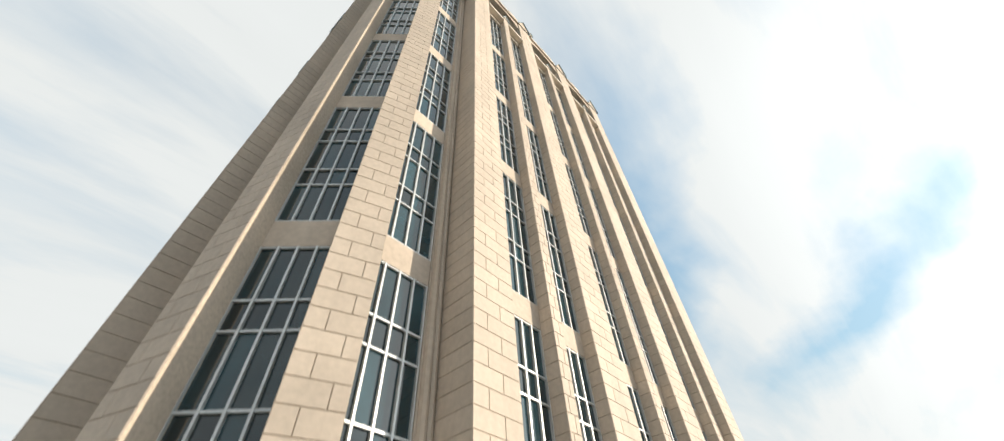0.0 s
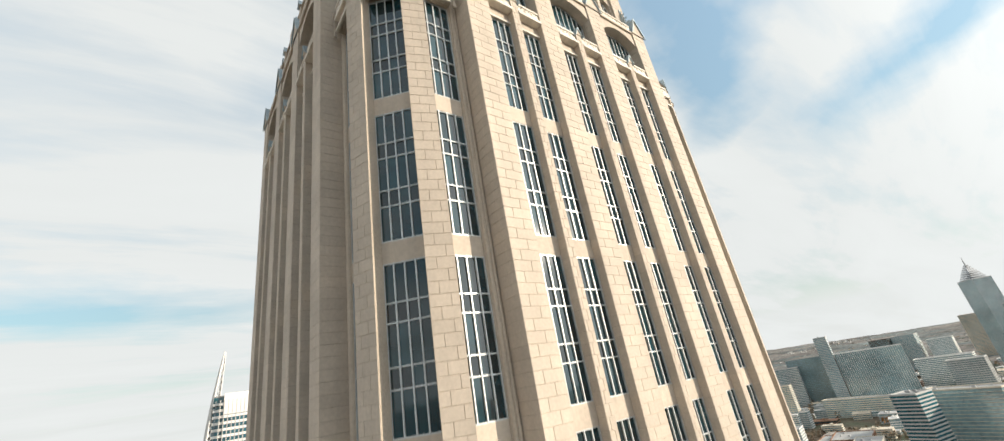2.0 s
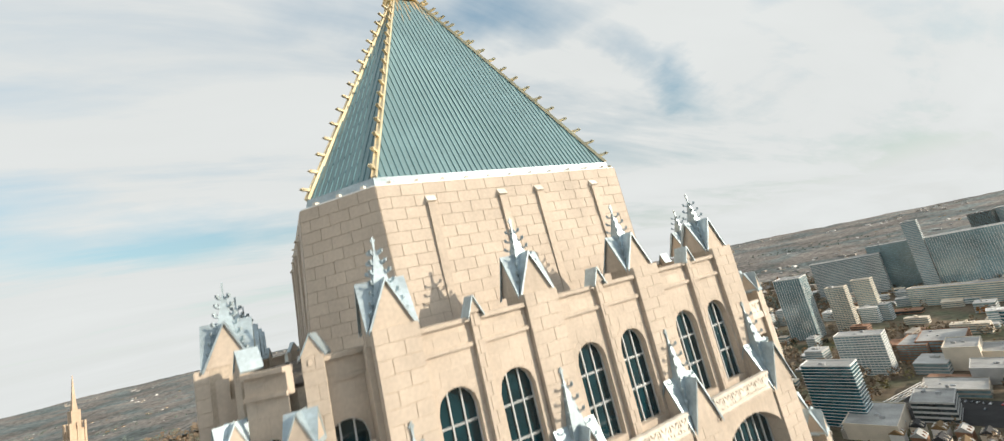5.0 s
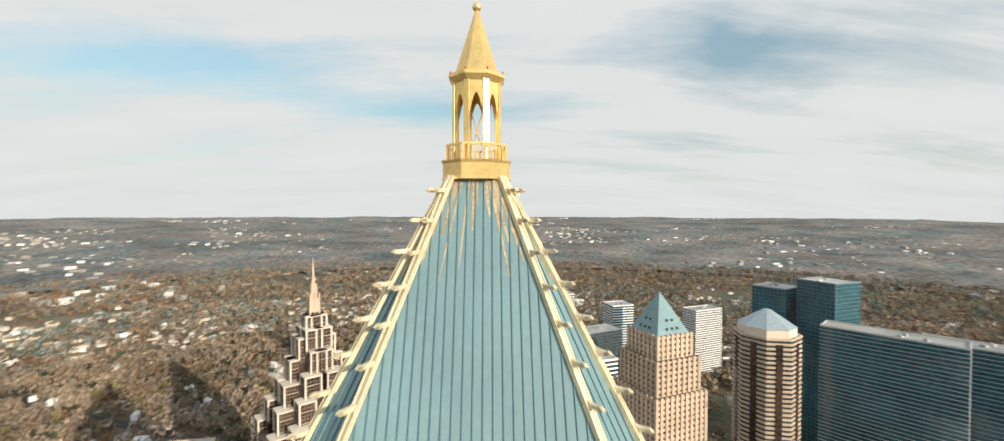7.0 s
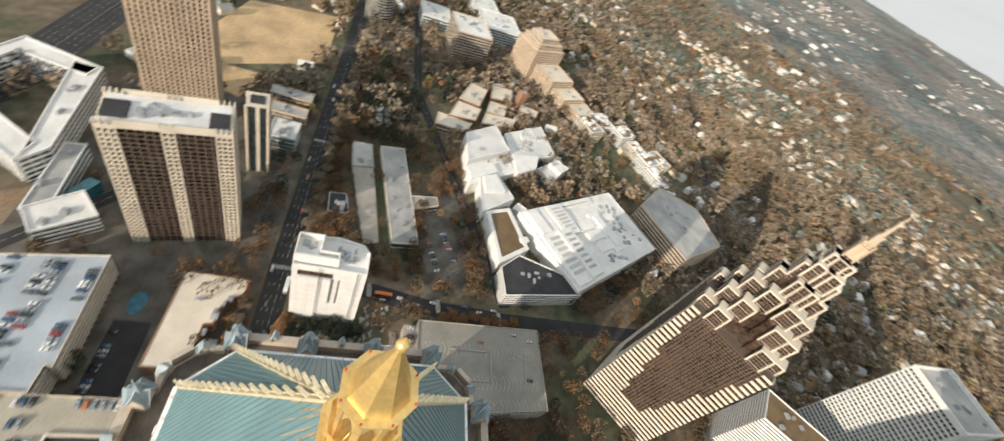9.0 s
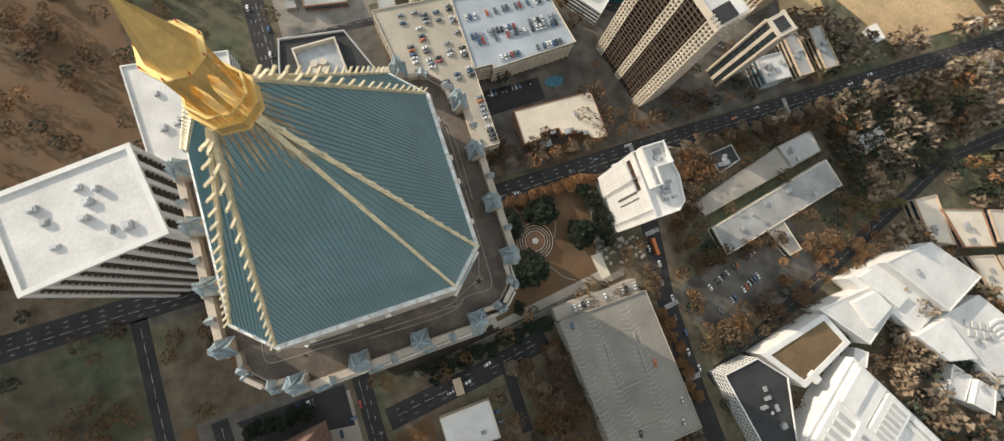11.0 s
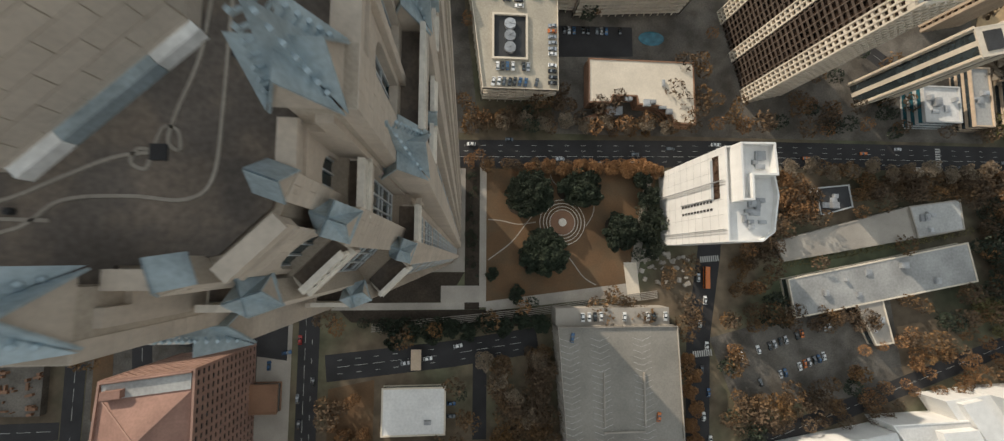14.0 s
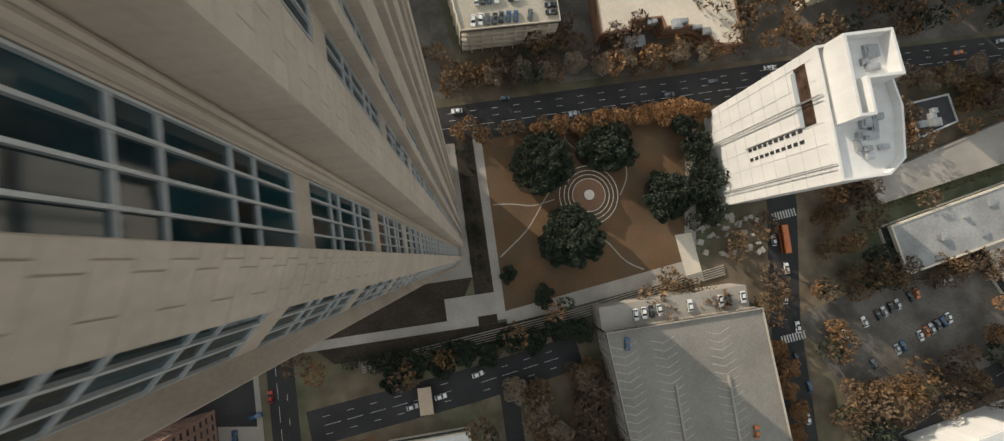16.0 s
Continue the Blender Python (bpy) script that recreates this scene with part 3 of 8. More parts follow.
# upper corner bays: a thick wall with a round-headed fan light, facing blocks, two courses and a coping
FAN_W, FAN_SPRING = 1.02, 200.3
fw = Buf()
arched_wall(fw, FAN_W, 1.34, 198.8, 204.3, -0.55, 0.0, FAN_SPRING, 1.0, 14, 199.1)
fw.box(-1.34, 1.34, -0.42, -0.004, 203.2, 204.3)
FAN_WALL = fw.weld().mesh("upper_corner_wall")
fs = Buf()
for i, (z0, z1) in enumerate(((201.4, 202.3), (202.3, 203.2), (203.42, 204.28))):
    fs.wall_stones((1.34, -0.02, z0), NX, Y, 2.68, z0, z1, length=1.34, shift=i)
for sx in (-1.34, FAN_W + 0.01):
    fs.wall_stones((sx + 0.31, -0.02, 199.1), NX, Y, 0.31, 199.1, 201.4, length=3)
FAN_STONES = fs.mesh("facing_stones")
FAN_BANDS = [Buf().box(-1.34, 1.34, y0, y1, z0, z1).mesh("string_course") for y0, y1, z0, z1 in ((-0.1, 0.13, 203.2, 203.42), (-0.5, 0.2, 204.3, 204.55))]
FAN_SASH, FAN_GLASS = arched_sash(FAN_W + 0.02, 198.9, FAN_SPRING, 1.02, 3, (), -0.3)
FLOOR_CORNER = Buf().box(-1.3, 1.3, -1.45, -0.15, 0, 0.04).mesh("ledge_floor")

# the corner that is passed closest has its upper blocks laid one by one
SPLIT, COURSE = 128.44, 0.76
LOW_STONES = corner_meshes(0, 0, SPLIT, 190.9)


def laid_blocks(parent, c, u, n, width, z1):
    """Single facing blocks in running bond; u runs leftwards seen from outside."""
    shapes = {}
    rows = round((z1 - SPLIT) / COURSE)
    h = (z1 - SPLIT) / rows
    for r in range(rows):
        cuts = [0.0, 0.62 if r % 2 else 1.3, width]
        if r % 2:
            cuts.insert(2, 1.5)
        for x0, x1 in zip(cuts, cuts[1:]):
            key = round(x1 - x0, 3)
            if key not in shapes:
                shapes[key] = Buf().slab((0, 0, 0), NX, Y, key, h).mesh("stone_block")
            p = c + u * x0
            part("stone_block", shapes[key], STONE_PLAIN, parent, m=facing(p.x, p.y, SPLIT + r * h, (n.x, n.y)))


for k in range(4):
    R = turn(-k)
    for u in (-4.5, 4.5):
        stone_part("pier", PIER, R @ pose(u, 0, 0))
        stone_part("upper_pier", UP_PIER, R @ pose(u, 0, 0))
    for s in (-1, 1):
        stone_part("pier", END_PIER, R @ pose(s * 13.45, 0, 0))
        stone_part("upper_pier", UP_PIER, R @ pose(s * 13.3, 0, 0))
    for u in (-13.45, -4.5, 4.5, 13.45):
        pinnacle(PIN_B, R @ pose(u, F - 1.2, 194.6))
        pinnacle(PIN_C, R @ pose(u * 0.99, 22.75 - 1.7, 205.2))
    for u in BAYS:
        stone_part("minor_pier", MINOR_PIER, R @ pose(u, 0, 0))
        st, ld = Buf(), Buf()
        gable_cap(st, ld, 0, 23.7, MINOR, 0.75, 188.2, 0.95, (0, 1))
        cap = part("pier_cap", st, STONE_PLAIN, tower, m=R @ pose(u, 0, 0))
        part("cap_roof", ld, LEAD, cap)
        stone_part("minor_pier", UP_MINOR, R @ pose(u, 0, 0))
        st, ld = Buf(), Buf()
        gable_cap(st, ld, 0, 22.4, 0.36, 0.9, 204.9, 0.85, (0, 1))
        cap = part("pier_cap", st, STONE_PLAIN, tower, m=R @ pose(u, 0, 0))
        part("cap_roof", ld, LEAD, cap)
        for s in (-1, 1):
            c = u + s * (MINOR + HALF_OPEN / 2)
            for top in LEVELS:
                window(MAIN_SASH, MAIN_GLASS, R @ facing(c, GL, top - TALL, (0, 1)))
                part("spandrel", SPANDREL, STONE_PLAIN, tower, m=R @ facing(c, GL + 0.12, top - FLOOR3 + 0.0, (0, 1)))
            part("frieze", FRIEZE, STONE_PLAIN, tower, m=R @ facing(c, GL + 0.2, TOP, (0, 1)))
            part("cornice", SILL_LINE, PALE, tower, m=R @ facing(c, GL + 0.22, TOP + 0.0, (0, 1)))
            part("ledge", LEDGE, PALE, tower, m=R @ facing(c, F - 0.12, TOP + 1.3, (0, 1)))
            part("ledge_floor", FLOOR_HALF, ROOFING, tower, m=R @ facing(c, F - 0.22, TOP + 1.59, (0, 1)))
            part("balustrade", RAIL_HALF, PALE, tower, "pale cast stone parapet pierced with tulip leaves", m=R @ facing(c, F - 0.22, TOP + 1.6, (0, 1)))
        part("ledge_floor", FLOOR_BAY, ROOFING, tower, m=R @ facing(u, 23.8, 194.6, (0, 1)))
        part("arch_wall", ARCH_WALL, STONE_PLAIN, tower, m=R @ pose(u, 0, 0))
        w = part("window", ARCH_SASH, FRAME, tower, m=R @ pose(u, 0, 0))
        for me in ARCH_GLASS:
            part("pane", me, GLASS, w)
        part("balustrade", RAIL_BAY, PALE, tower, m=R @ facing(u, 23.8, 194.62, (0, 1)))
        part("upper_wall", ROUND_WALL, STONE_PLAIN, tower, m=R @ pose(u, 0, 0))
        part("facing_stone", ROUND_STONES, STONE, tower, kind="stuff", m=R @ pose(u, 0, 0))
        for me in BANDS:
            part("string_course", me, STONE_PLAIN, tower, m=R @ pose(u, 0, 0))
        for c in (-ROUND_C, ROUND_C):
            w = part("window", ROUND_SASH, FRAME, tower, m=R @ pose(u + c, 0, 0))
            for me in ROUND_GLASS:
                part("pane", me, GLASS, w)
    # corner between this face and the next
    for tier, group in enumerate(CORNERS):
        for side, (core, facing_me, gable, roof) in enumerate(group):
            p = part("corner_pier", core, JOINT, tower, m=R)
            if k == 1 and tier == 0:
                part("facing_stone", LOW_STONES[side][1], STONE, p, kind="stuff")
                _, _, c0, u0, n0, w0 = corner_pier(0, 0, 188.9)
                if side:
                    e0 = c0 + u0 * w0
                    c0, u0, n0 = Vector((e0.y, e0.x, 0)), Vector((-u0.y, -u0.x, 0)), Vector((n0.y, n0.x, 0))
                laid_blocks(p, c0, u0, n0, w0, 188.9)
            else:
                part("facing_stone", facing_me, STONE, p, kind="stuff")
            c = part("pier_cap", gable, STONE_PLAIN, tower, m=R)
            part("cap_roof", roof, LEAD, c)
    for i in (0, 1):
        part("notch_shaft", NOTCH[i], STONE_PLAIN, tower, m=R)
        part("notch_wall", NUP[i], STONE_PLAIN, tower, m=R)
        part("rain_head", HOP[i], STONE_PLAIN, tower, m=R)
    dm, fm = DSUM / 2, 21.0
    for (x, y), (wx, wy), way in (((16.9, 22.5), (16.88, 21.93), (0, 1)), ((22.5, 16.9), (21.93, 16.88), (1, 0)), ((fm, fm), (dm, dm), (1, 1))):
        d = Vector((*way, 0)).normalized()
        for top in LEVELS:
            window(CORNER_SASH, CORNER_GLASS, R @ facing(wx, wy, top - TALL, way))
            part("spandrel", CSPANDREL, STONE_PLAIN, tower, m=R @ facing(wx + d.x * 0.1, wy + d.y * 0.1, top - FLOOR3, way))
        part("frieze", CFRIEZE, STONE_PLAIN, tower, m=R @ facing(x + d.x * 0.2, y + d.y * 0.2, TOP, way))
        part("cornice", CSILL_LINE, PALE, tower, m=R @ facing(x + d.x * 0.1, y + d.y * 0.1, TOP, way))
        part("ledge", CLEDGE, PALE, tower, m=R @ facing(x + d.x * 0.3, y + d.y * 0.3, TOP + 1.3, way))
        part("balustrade", RAIL_CORNER, PALE, tower, "pale cast stone parapet pierced with tulip leaves", m=R @ facing(x + d.x * 0.3, y + d.y * 0.3, TOP + 1.6, way))
        part("ledge_floor", FLOOR_CORNER, ROOFING, tower, m=R @ facing(x + d.x * 0.3, y + d.y * 0.3, TOP + 1.57, way))
        # the set-back bay above, a little nearer the corner
        bx, by = x - 1.0 + 0.25 * (d.y > 0.9), y - 1.0 + 0.25 * (d.x > 0.9)
        window(UP_SASH, UP_GLASS, R @ facing(bx + wx - x, by + wy - y, 188.2, way))
        part("frieze", CFRIEZE, STONE_PLAIN, tower, m=R @ facing(bx + d.x * 0.15, by + d.y * 0.15, 197.4, way))
        part("ledge", CLEDGE, PALE, tower, m=R @ facing(bx + d.x * 0.15, by + d.y * 0.15, 198.7, way))
        part("balustrade", RAIL_UP, PALE, tower, m=R @ facing(bx + d.x * 0.15, by + d.y * 0.15, 199.0, way))
        part("ledge_floor", FLOOR_CORNER, ROOFING, tower, m=R @ facing(bx + d.x * 0.15, by + d.y * 0.15, 198.97, way))
        fx, fy = ((19.25, 19.25), (bx - 0.2, 20.35), (20.35, by - 0.2))[0 if abs(d.x - d.y) < 0.1 else 1 if d.y > 0.9 else 2]
        inner = R @ facing(fx, fy, 0, way)
        part("upper_corner_wall", FAN_WALL, STONE_PLAIN, tower, m=inner)
        part("facing_stone", FAN_STONES, STONE, tower, kind="stuff", m=inner)
        for me in FAN_BANDS:
            part("string_course", me, STONE_PLAIN, tower, m=inner)
        w = part("window", FAN_SASH, FRAME, tower, m=inner)
        for me in FAN_GLASS:
            part("pane", me, GLASS, w)

# terrace, attic, eaves
part("terrace", Buf().prism(ring([(x - 0.25, y - 0.25 if y > 15 else y) if x > 15 else (x, y) for x, y in S2]), 203.1, 203.5), ROOFING, tower, "dark weathered bitumen roof terrace")
def glide(pts, steps=6):
    """A smooth line through a few points."""
    out = []
    for i in range(len(pts) - 1):
        p = [Vector(pts[min(max(j, 0), len(pts) - 1)]) for j in (i - 1, i, i + 1, i + 2)]
        for j in range(steps):
            t = j / steps
            out.append(0.5 * (2 * p[1] + (p[2] - p[0]) * t + (2 * p[0] - 5 * p[1] + 4 * p[2] - p[3]) * t * t + (3 * p[1] - p[0] - 3 * p[2] + p[3]) * t ** 3))
    return out


HOSES = (glide([(18.2, 12), (18.0, 4), (17.9, -4), (17.6, -10), (17.5, -14), (17.3, -16.6), (16.4, -17.4), (14.5, -17.3), (12.3, -17.5), (10.6, -18.6), (6, -18.9), (-4, -18.5)]),
         glide([(17.1, -5), (16.9, -9), (16.6, -12), (15.9, -14.2), (15.7, -15.3), (16.1, -15.6), (16.0, -14.9), (15.5, -14.8), (15.2, -15.6), (15.0, -16.3), (14.5, -16.1), (14.7, -15.6), (15.4, -15.7)]),
         glide([(15.4, -15.7), (14.0, -15.9), (12.4, -16.6), (10.5, -17.5), (8.6, -17.8)]))
for k in range(4):
    R = turn(k)
    for line in HOSES:
        hose = Buf()
        for a, c in zip(line, line[1:]):
            hose.bar(R @ Vector((*a, 203.53)), R @ Vector((*c, 203.53)), 0.13, 0.05)
        part("cable_run", hose, CABLE, tower)
    drain = R @ Vector((15.4, -15.7, 203.5))
    part("roof_drain", Buf().box(drain.x - 0.3, drain.x + 0.3, drain.y - 0.3, drain.y + 0.3, 203.5, 203.58), DARK, tower)
for k in range(4):
    for i in range(5):
        p = turn(k) @ Vector((17.9 + (i % 2) * 1.2, -12 + i * 5.7, 203.5))
        part("roof_drain", Buf().prism([(p.x + 0.13 * math.cos(a), p.y + 0.13 * math.sin(a)) for a in np.linspace(0, 2 * math.pi, 9)[:-1]], 203.5, 203.75), DARK, tower)
EA, CA, EB, CB = 16.5, 11.0, 15.95, 11.35
attic = Buf().prism(octagon(EA, CA), 203.4, 214.75, octagon(EB, CB))
part("attic", attic, JOINT, tower)


def sloped_stones(b, p0, p1, p2, p3, rows, length):
    """Facing blocks over a leaning four-sided wall: foot p0 p1, head p3 p2, seen from outside left to right."""
    p0, p1, p2, p3 = (Vector(p) for p in (p0, p1, p2, p3))
    n = (p1 - p0).cross(p3 - p0).normalized()
    for r in range(rows):
        t0, t1 = r / rows, (r + 1) / rows
        a0, a1, c0, c1 = p0.lerp(p3, t0), p0.lerp(p3, t1), p1.lerp(p2, t0), p1.lerp(p2, t1)
        w = (c0 - a0).length
        cuts = [0.0]
        x = length * (0.5 if r % 2 else 1)
        while x < w - 0.4 * length:
            cuts.append(x / w)
            x += length
        cuts.append(1.0)
        for s, e in zip(cuts, cuts[1:]):
            g, h = 0.024 / w, 0.022
            up = (a1 - a0).normalized() * h
            q = [a0.lerp(c0, s + g) + up, a0.lerp(c0, e - g) + up, a1.lerp(c1, e - g) - up, a1.lerp(c1, s + g) - up]
            f = [v + n * 0.035 for v in q]
            b.add(q + f, [(4, 5, 6, 7), (0, 1, 5, 4), (1, 2, 6, 5), (2, 3, 7, 6), (3, 0, 4, 7)])


oa, ob_ = octagon(EA, CA), octagon(EB, CB)
ast = Buf()
for i in range(8):
    j = (i + 1) % 8
    sloped_stones(ast, (*oa[i], 203.5), (*oa[j], 203.5), (*ob_[j], 214.7), (*ob_[i], 214.7), 13, 1.7)
part("facing_stone", ast, STONE, tower, "cream limestone facing blocks", kind="stuff")
# a low metal-capped kerb along the foot of each slanted corner face
for k in range(4):
    a, c = turn(k) @ Vector((CA, -EA, 0)), turn(k) @ Vector((EA, -CA, 0))
    out = Vector((c.y - a.y, a.x - c.x, 0)).normalized() * 0.24
    for t0, t1, mat in ((0.0, 0.24, GUTTER), (0.243, 0.757, LEAD), (0.76, 1.0, GUTTER)):
        part("kerb", Buf().bar(a.lerp(c, t0) + out + Vector((0, 0, 203.8)), a.lerp(c, t1) + out + Vector((0, 0, 203.8)), 0.5, 0.6), mat, tower)
for k in range(4):
    R = turn(k)
    for u in (-7.6, -1.6, 2.0, 8.0):
        fins, finc = Buf(), Buf()
        v = [R @ Vector(p) for p in ((u - 0.3, -EA - 0.06, 203.5), (u + 0.3, -EA - 0.06, 203.5), (u + 0.3, -EB - 0.34, 213.2), (u - 0.3, -EB - 0.34, 213.2), (u - 0.3, -EA + 0.3, 203.5), (u + 0.3, -EA + 0.3, 203.5), (u + 0.3, -EB + 0.2, 213.2), (u - 0.3, -EB + 0.2, 213.2))]
        fins.add(v, [(0, 1, 2, 3), (1, 5, 6, 2), (4, 0, 3, 7), (3, 2, 6, 7)])
        w = [R @ Vector(p) for p in ((u - 0.36, -EB - 0.5, 213.2), (u + 0.36, -EB - 0.5, 213.2), (u + 0.36, -EB - 0.1, 213.7), (u - 0.36, -EB - 0.1, 213.7), (u - 0.36, -EB - 0.1, 213.2), (u + 0.36, -EB - 0.1, 213.2))]
        finc.add(w, [(0, 1, 2, 3), (1, 5, 2), (0, 3, 4), (0, 4, 5, 1)])
        pil = part("attic_pilaster", fins, STONE_PLAIN, tower)
        part("pilaster_cap", finc, PALE, pil)
part("gutter", Buf().prism(octagon(15.87, 11.28), 214.75, 214.88), GUTTER, tower, "white lined gutter behind the eaves")
part("gutter_rim", Buf().prism(octagon(15.3, 11.2), 214.88, 215.6), LEAD, tower)
for i in range(8):
    a, c = Vector((*octagon(15.65, 11.25)[i], 214.9)), Vector((*octagon(15.65, 11.25)[(i + 1) % 8], 214.9))
    n = max(2, int((c - a).length / 1.9))
    for j in range(n):
        p = a.lerp(c, (j + 0.5) / n)
        o = Vector((p.x, p.y, 0)).normalized()
        clips = Buf().bar(p - o * 0.45 + Vector((0, 0, 0.12)), p + o * 0.12 + Vector((0, 0, 0.12)), 0.28, 0.22)
        part("snow_guard", clips, PALE, tower)

# pyramid roof with standing seams
E0, C0, Z0, E1, C1, Z1 = 15.25, 11.1, 215.6, 1.42, 1.36, 243.3
lo, hi = octagon(E0, C0), octagon(E1, C1)
for i in range(8):
    j = (i + 1) % 8
    a, c, d, e = Vector((*lo[i], Z0)), Vector((*lo[j], Z0)), Vector((*hi[j], Z1)), Vector((*hi[i], Z1))
    sheet = Buf().add([a, c, d, e], [(0, 1, 2, 3)])
    face = part("roof_slope", sheet, ZINC, tower, "blue-grey standing seam metal roofing")
    n = (c - a).cross(e - a).normalized()
    u = (c - a).normalized()
    v = n.cross(u)
    width = (c - a).length
    ta, te = (e - a).dot(u), (d - a).dot(u)
    rise = (e - a).dot(v)
    seams = Buf()
    count = int(width / 0.46)
    for s in range(1, count):
        x = width * s / count
        left = ta and rise * x / ta if x < ta else rise
        right = rise * (width - x) / (width - te) if x > te else rise
        h = min(left if x < ta else rise, right)
        p = a + u * x + n * 0.0
        q = p + v * (h - 0.05)
        seams.bar(p, q, 0.05, 0.13, n)
    part("seam", seams, SEAM, face, kind="stuff")
wash = Buf()
rnd = random.Random(5)
for i in range(8):
    j = (i + 1) % 8
    a, c, d, e = Vector((*lo[i], Z0)), Vector((*lo[j], Z0)), Vector((*hi[j], Z1)), Vector((*hi[i], Z1))
    n = (c - a).cross(e - a).normalized()
    for s in range(7 if i % 2 else 10):
        t = (s + rnd.uniform(0.2, 0.8)) / (7 if i % 2 else 10)
        top, bot = e.lerp(d, t), a.lerp(c, t)
        ln = rnd.uniform(0.05, 0.2)
        ww = rnd.uniform(0.07, 0.2)
        u = (c - a).normalized() * ww
        low = top.lerp(bot, ln)
        wash.add([top - u + n * 0.012, top + u + n * 0.012, low + u * 0.3 + n * 0.012, low - u * 0.3 + n * 0.012], [(3, 2, 1, 0)])
part("rust_stain", wash, RUST, tower, "brown rust streaks below the lantern")


def hook(b, p, out, up, s=1.0):
    """A gilded scroll standing off a ridge."""
    side = out.cross(up).normalized()
    pts_ = [p - up * 0.05]
    for i in range(1, 7):
        ang = i / 6 * 3.7
        pts_.append(p + up * (0.1 + 0.34 * s * (1 - math.cos(min(ang, 2.4)) * 0.5)) * min(1, i / 2.5) + out * (0.36 * s * math.sin(ang * 0.62)) - up * max(0, ang - 2.6) * 0.22 * s)
    b.sweep(pts_, 0.17 * s, 0.15 * s, side)


for i in range(8):
    a, e = Vector((*lo[i], Z0)), Vector((*hi[i], Z1))
    way = (e - a).normalized()
    flat = Vector((a.x, a.y, 0)).normalized()
    out = (flat - way * flat.dot(way)).normalized()
    side = way.cross(out)
    rb = Buf()
    rb.bar(a + out * 0.1, e + out * 0.1, 0.24, 0.16, out)
    for s in (-1, 1):
        rb.bar(a + out * 0.1 + side * s * 0.16, e + out * 0.1 + side * s * 0.16, 0.08, 0.26, out)
    ridge = part("ridge", rb, GOLD_PALE, tower, "pale gilded ridge rail with scroll hooks")
    n = 17
    for h in range(n):
        p = a.lerp(e, (h + 0.5) / n) + out * 0.2
        hb = Buf()
        hook(hb, p, -way, out, 1.3)
        part("scroll_hook", hb, GOLD_PALE, ridge)

# gilded lantern


def oct_ring(b, r0, r1, z0, z1):
    b.prism(octagon(r0, r0 * 0.4142), z0, z1, octagon(r1, r1 * 0.4142))


def oct_band(r0, r1, z0, z1):
    """A flat eight-sided hoop."""
    b, k = Buf(), 0.4142
    o_, i_ = octagon(r0, r0 * k), octagon(r1, r1 * k)
    for i in range(8):
        j = (i + 1) % 8
        b.prism([o_[i], o_[j], i_[j], i_[i]], z0, z1)
    return b.weld()


base = Buf()
oct_ring(base, 1.95, 1.95, 243.3, 244.15)
oct_ring(base, 2.02, 1.95, 243.2, 243.4)
oct_ring(base, 2.0, 2.04, 244.15, 244.3)
part("lantern_base", base, GOLD, tower, "gilded octagonal drum")
o8 = octagon(1.72, 1.72 * 0.4142)
lantern_rail = part("lantern_rail", oct_band(1.80, 1.64, 245.14, 245.26), GOLD, tower, "gilded railing of slim balusters")
POST, BALUSTER = (Buf().box(-t / 2, t / 2, -t / 2, t / 2, 244.3, 245.2).mesh("baluster") for t in (0.15, 0.09))
for i in range(8):
    a, c = Vector((*o8[i], 0)), Vector((*o8[(i + 1) % 8], 0))
    for j in range(5):
        p = a.lerp(c, j / 5)
        part("baluster", BALUSTER if j else POST, GOLD, lantern_rail, m=pose(p.x, p.y, 0))
r = 1.34
o8 = octagon(r, r * 0.4142)
for i in range(8):
    p = o8[i]
    col = Buf()
    u = Vector((p[0], p[1], 0)).normalized()
    w = Vector((-u.y, u.x, 0))
    poly = [(p[0] + (u * x + w * y).x, p[1] + (u * x + w * y).y) for x, y in ((-0.2, -0.13), (0.03, -0.17), (0.03, 0.17), (-0.2, 0.13))]
    col.prism(poly, 244.3, 248.9)
    part("lantern_column", col, GOLD, tower)
heads = Buf()
for i in range(8):
    a, c = Vector((*o8[i], 0)), Vector((*o8[(i + 1) % 8], 0))
    L, u = (c - a).length, (c - a).normalized()
    n = Vector((u.y, -u.x, 0))
    half, steps = L / 2 - 0.17, 12
    for s in range(steps):
        x0, x1 = -half + 2 * half * s / steps, -half + 2 * half * (s + 1) / steps
        pz = lambda x: 247.0 + 1.15 * (1 - (abs(x) / half) ** 1.7)
        m = a + u * (L / 2)
        q = [m + u * x0 + Vector((0, 0, pz(x0))), m + u * x1 + Vector((0, 0, pz(x1))), m + u * x1 + Vector((0, 0, 248.9)), m + u * x0 + Vector((0, 0, 248.9))]
        heads.add(q + [v - n * 0.2 for v in q], [(0, 1, 2, 3), (7, 6, 5, 4), (0, 4, 5, 1)])
part("lantern_arch", heads, GOLD, tower, "gilded pointed arches of the lantern")
corn = Buf()
oct_ring(corn, 1.36, 1.6, 248.85, 249.15)
oct_ring(corn, 1.62, 1.62, 249.15, 249.35)
part("lantern_cornice", corn, GOLD, tower)
spire = Buf()
oct_ring(spire, 1.3, 0.1, 249.3, 253.35)
part("lantern_spire", spire, GOLD, tower, "gilded eight-sided spire")
ball = Buf()
rings = 10
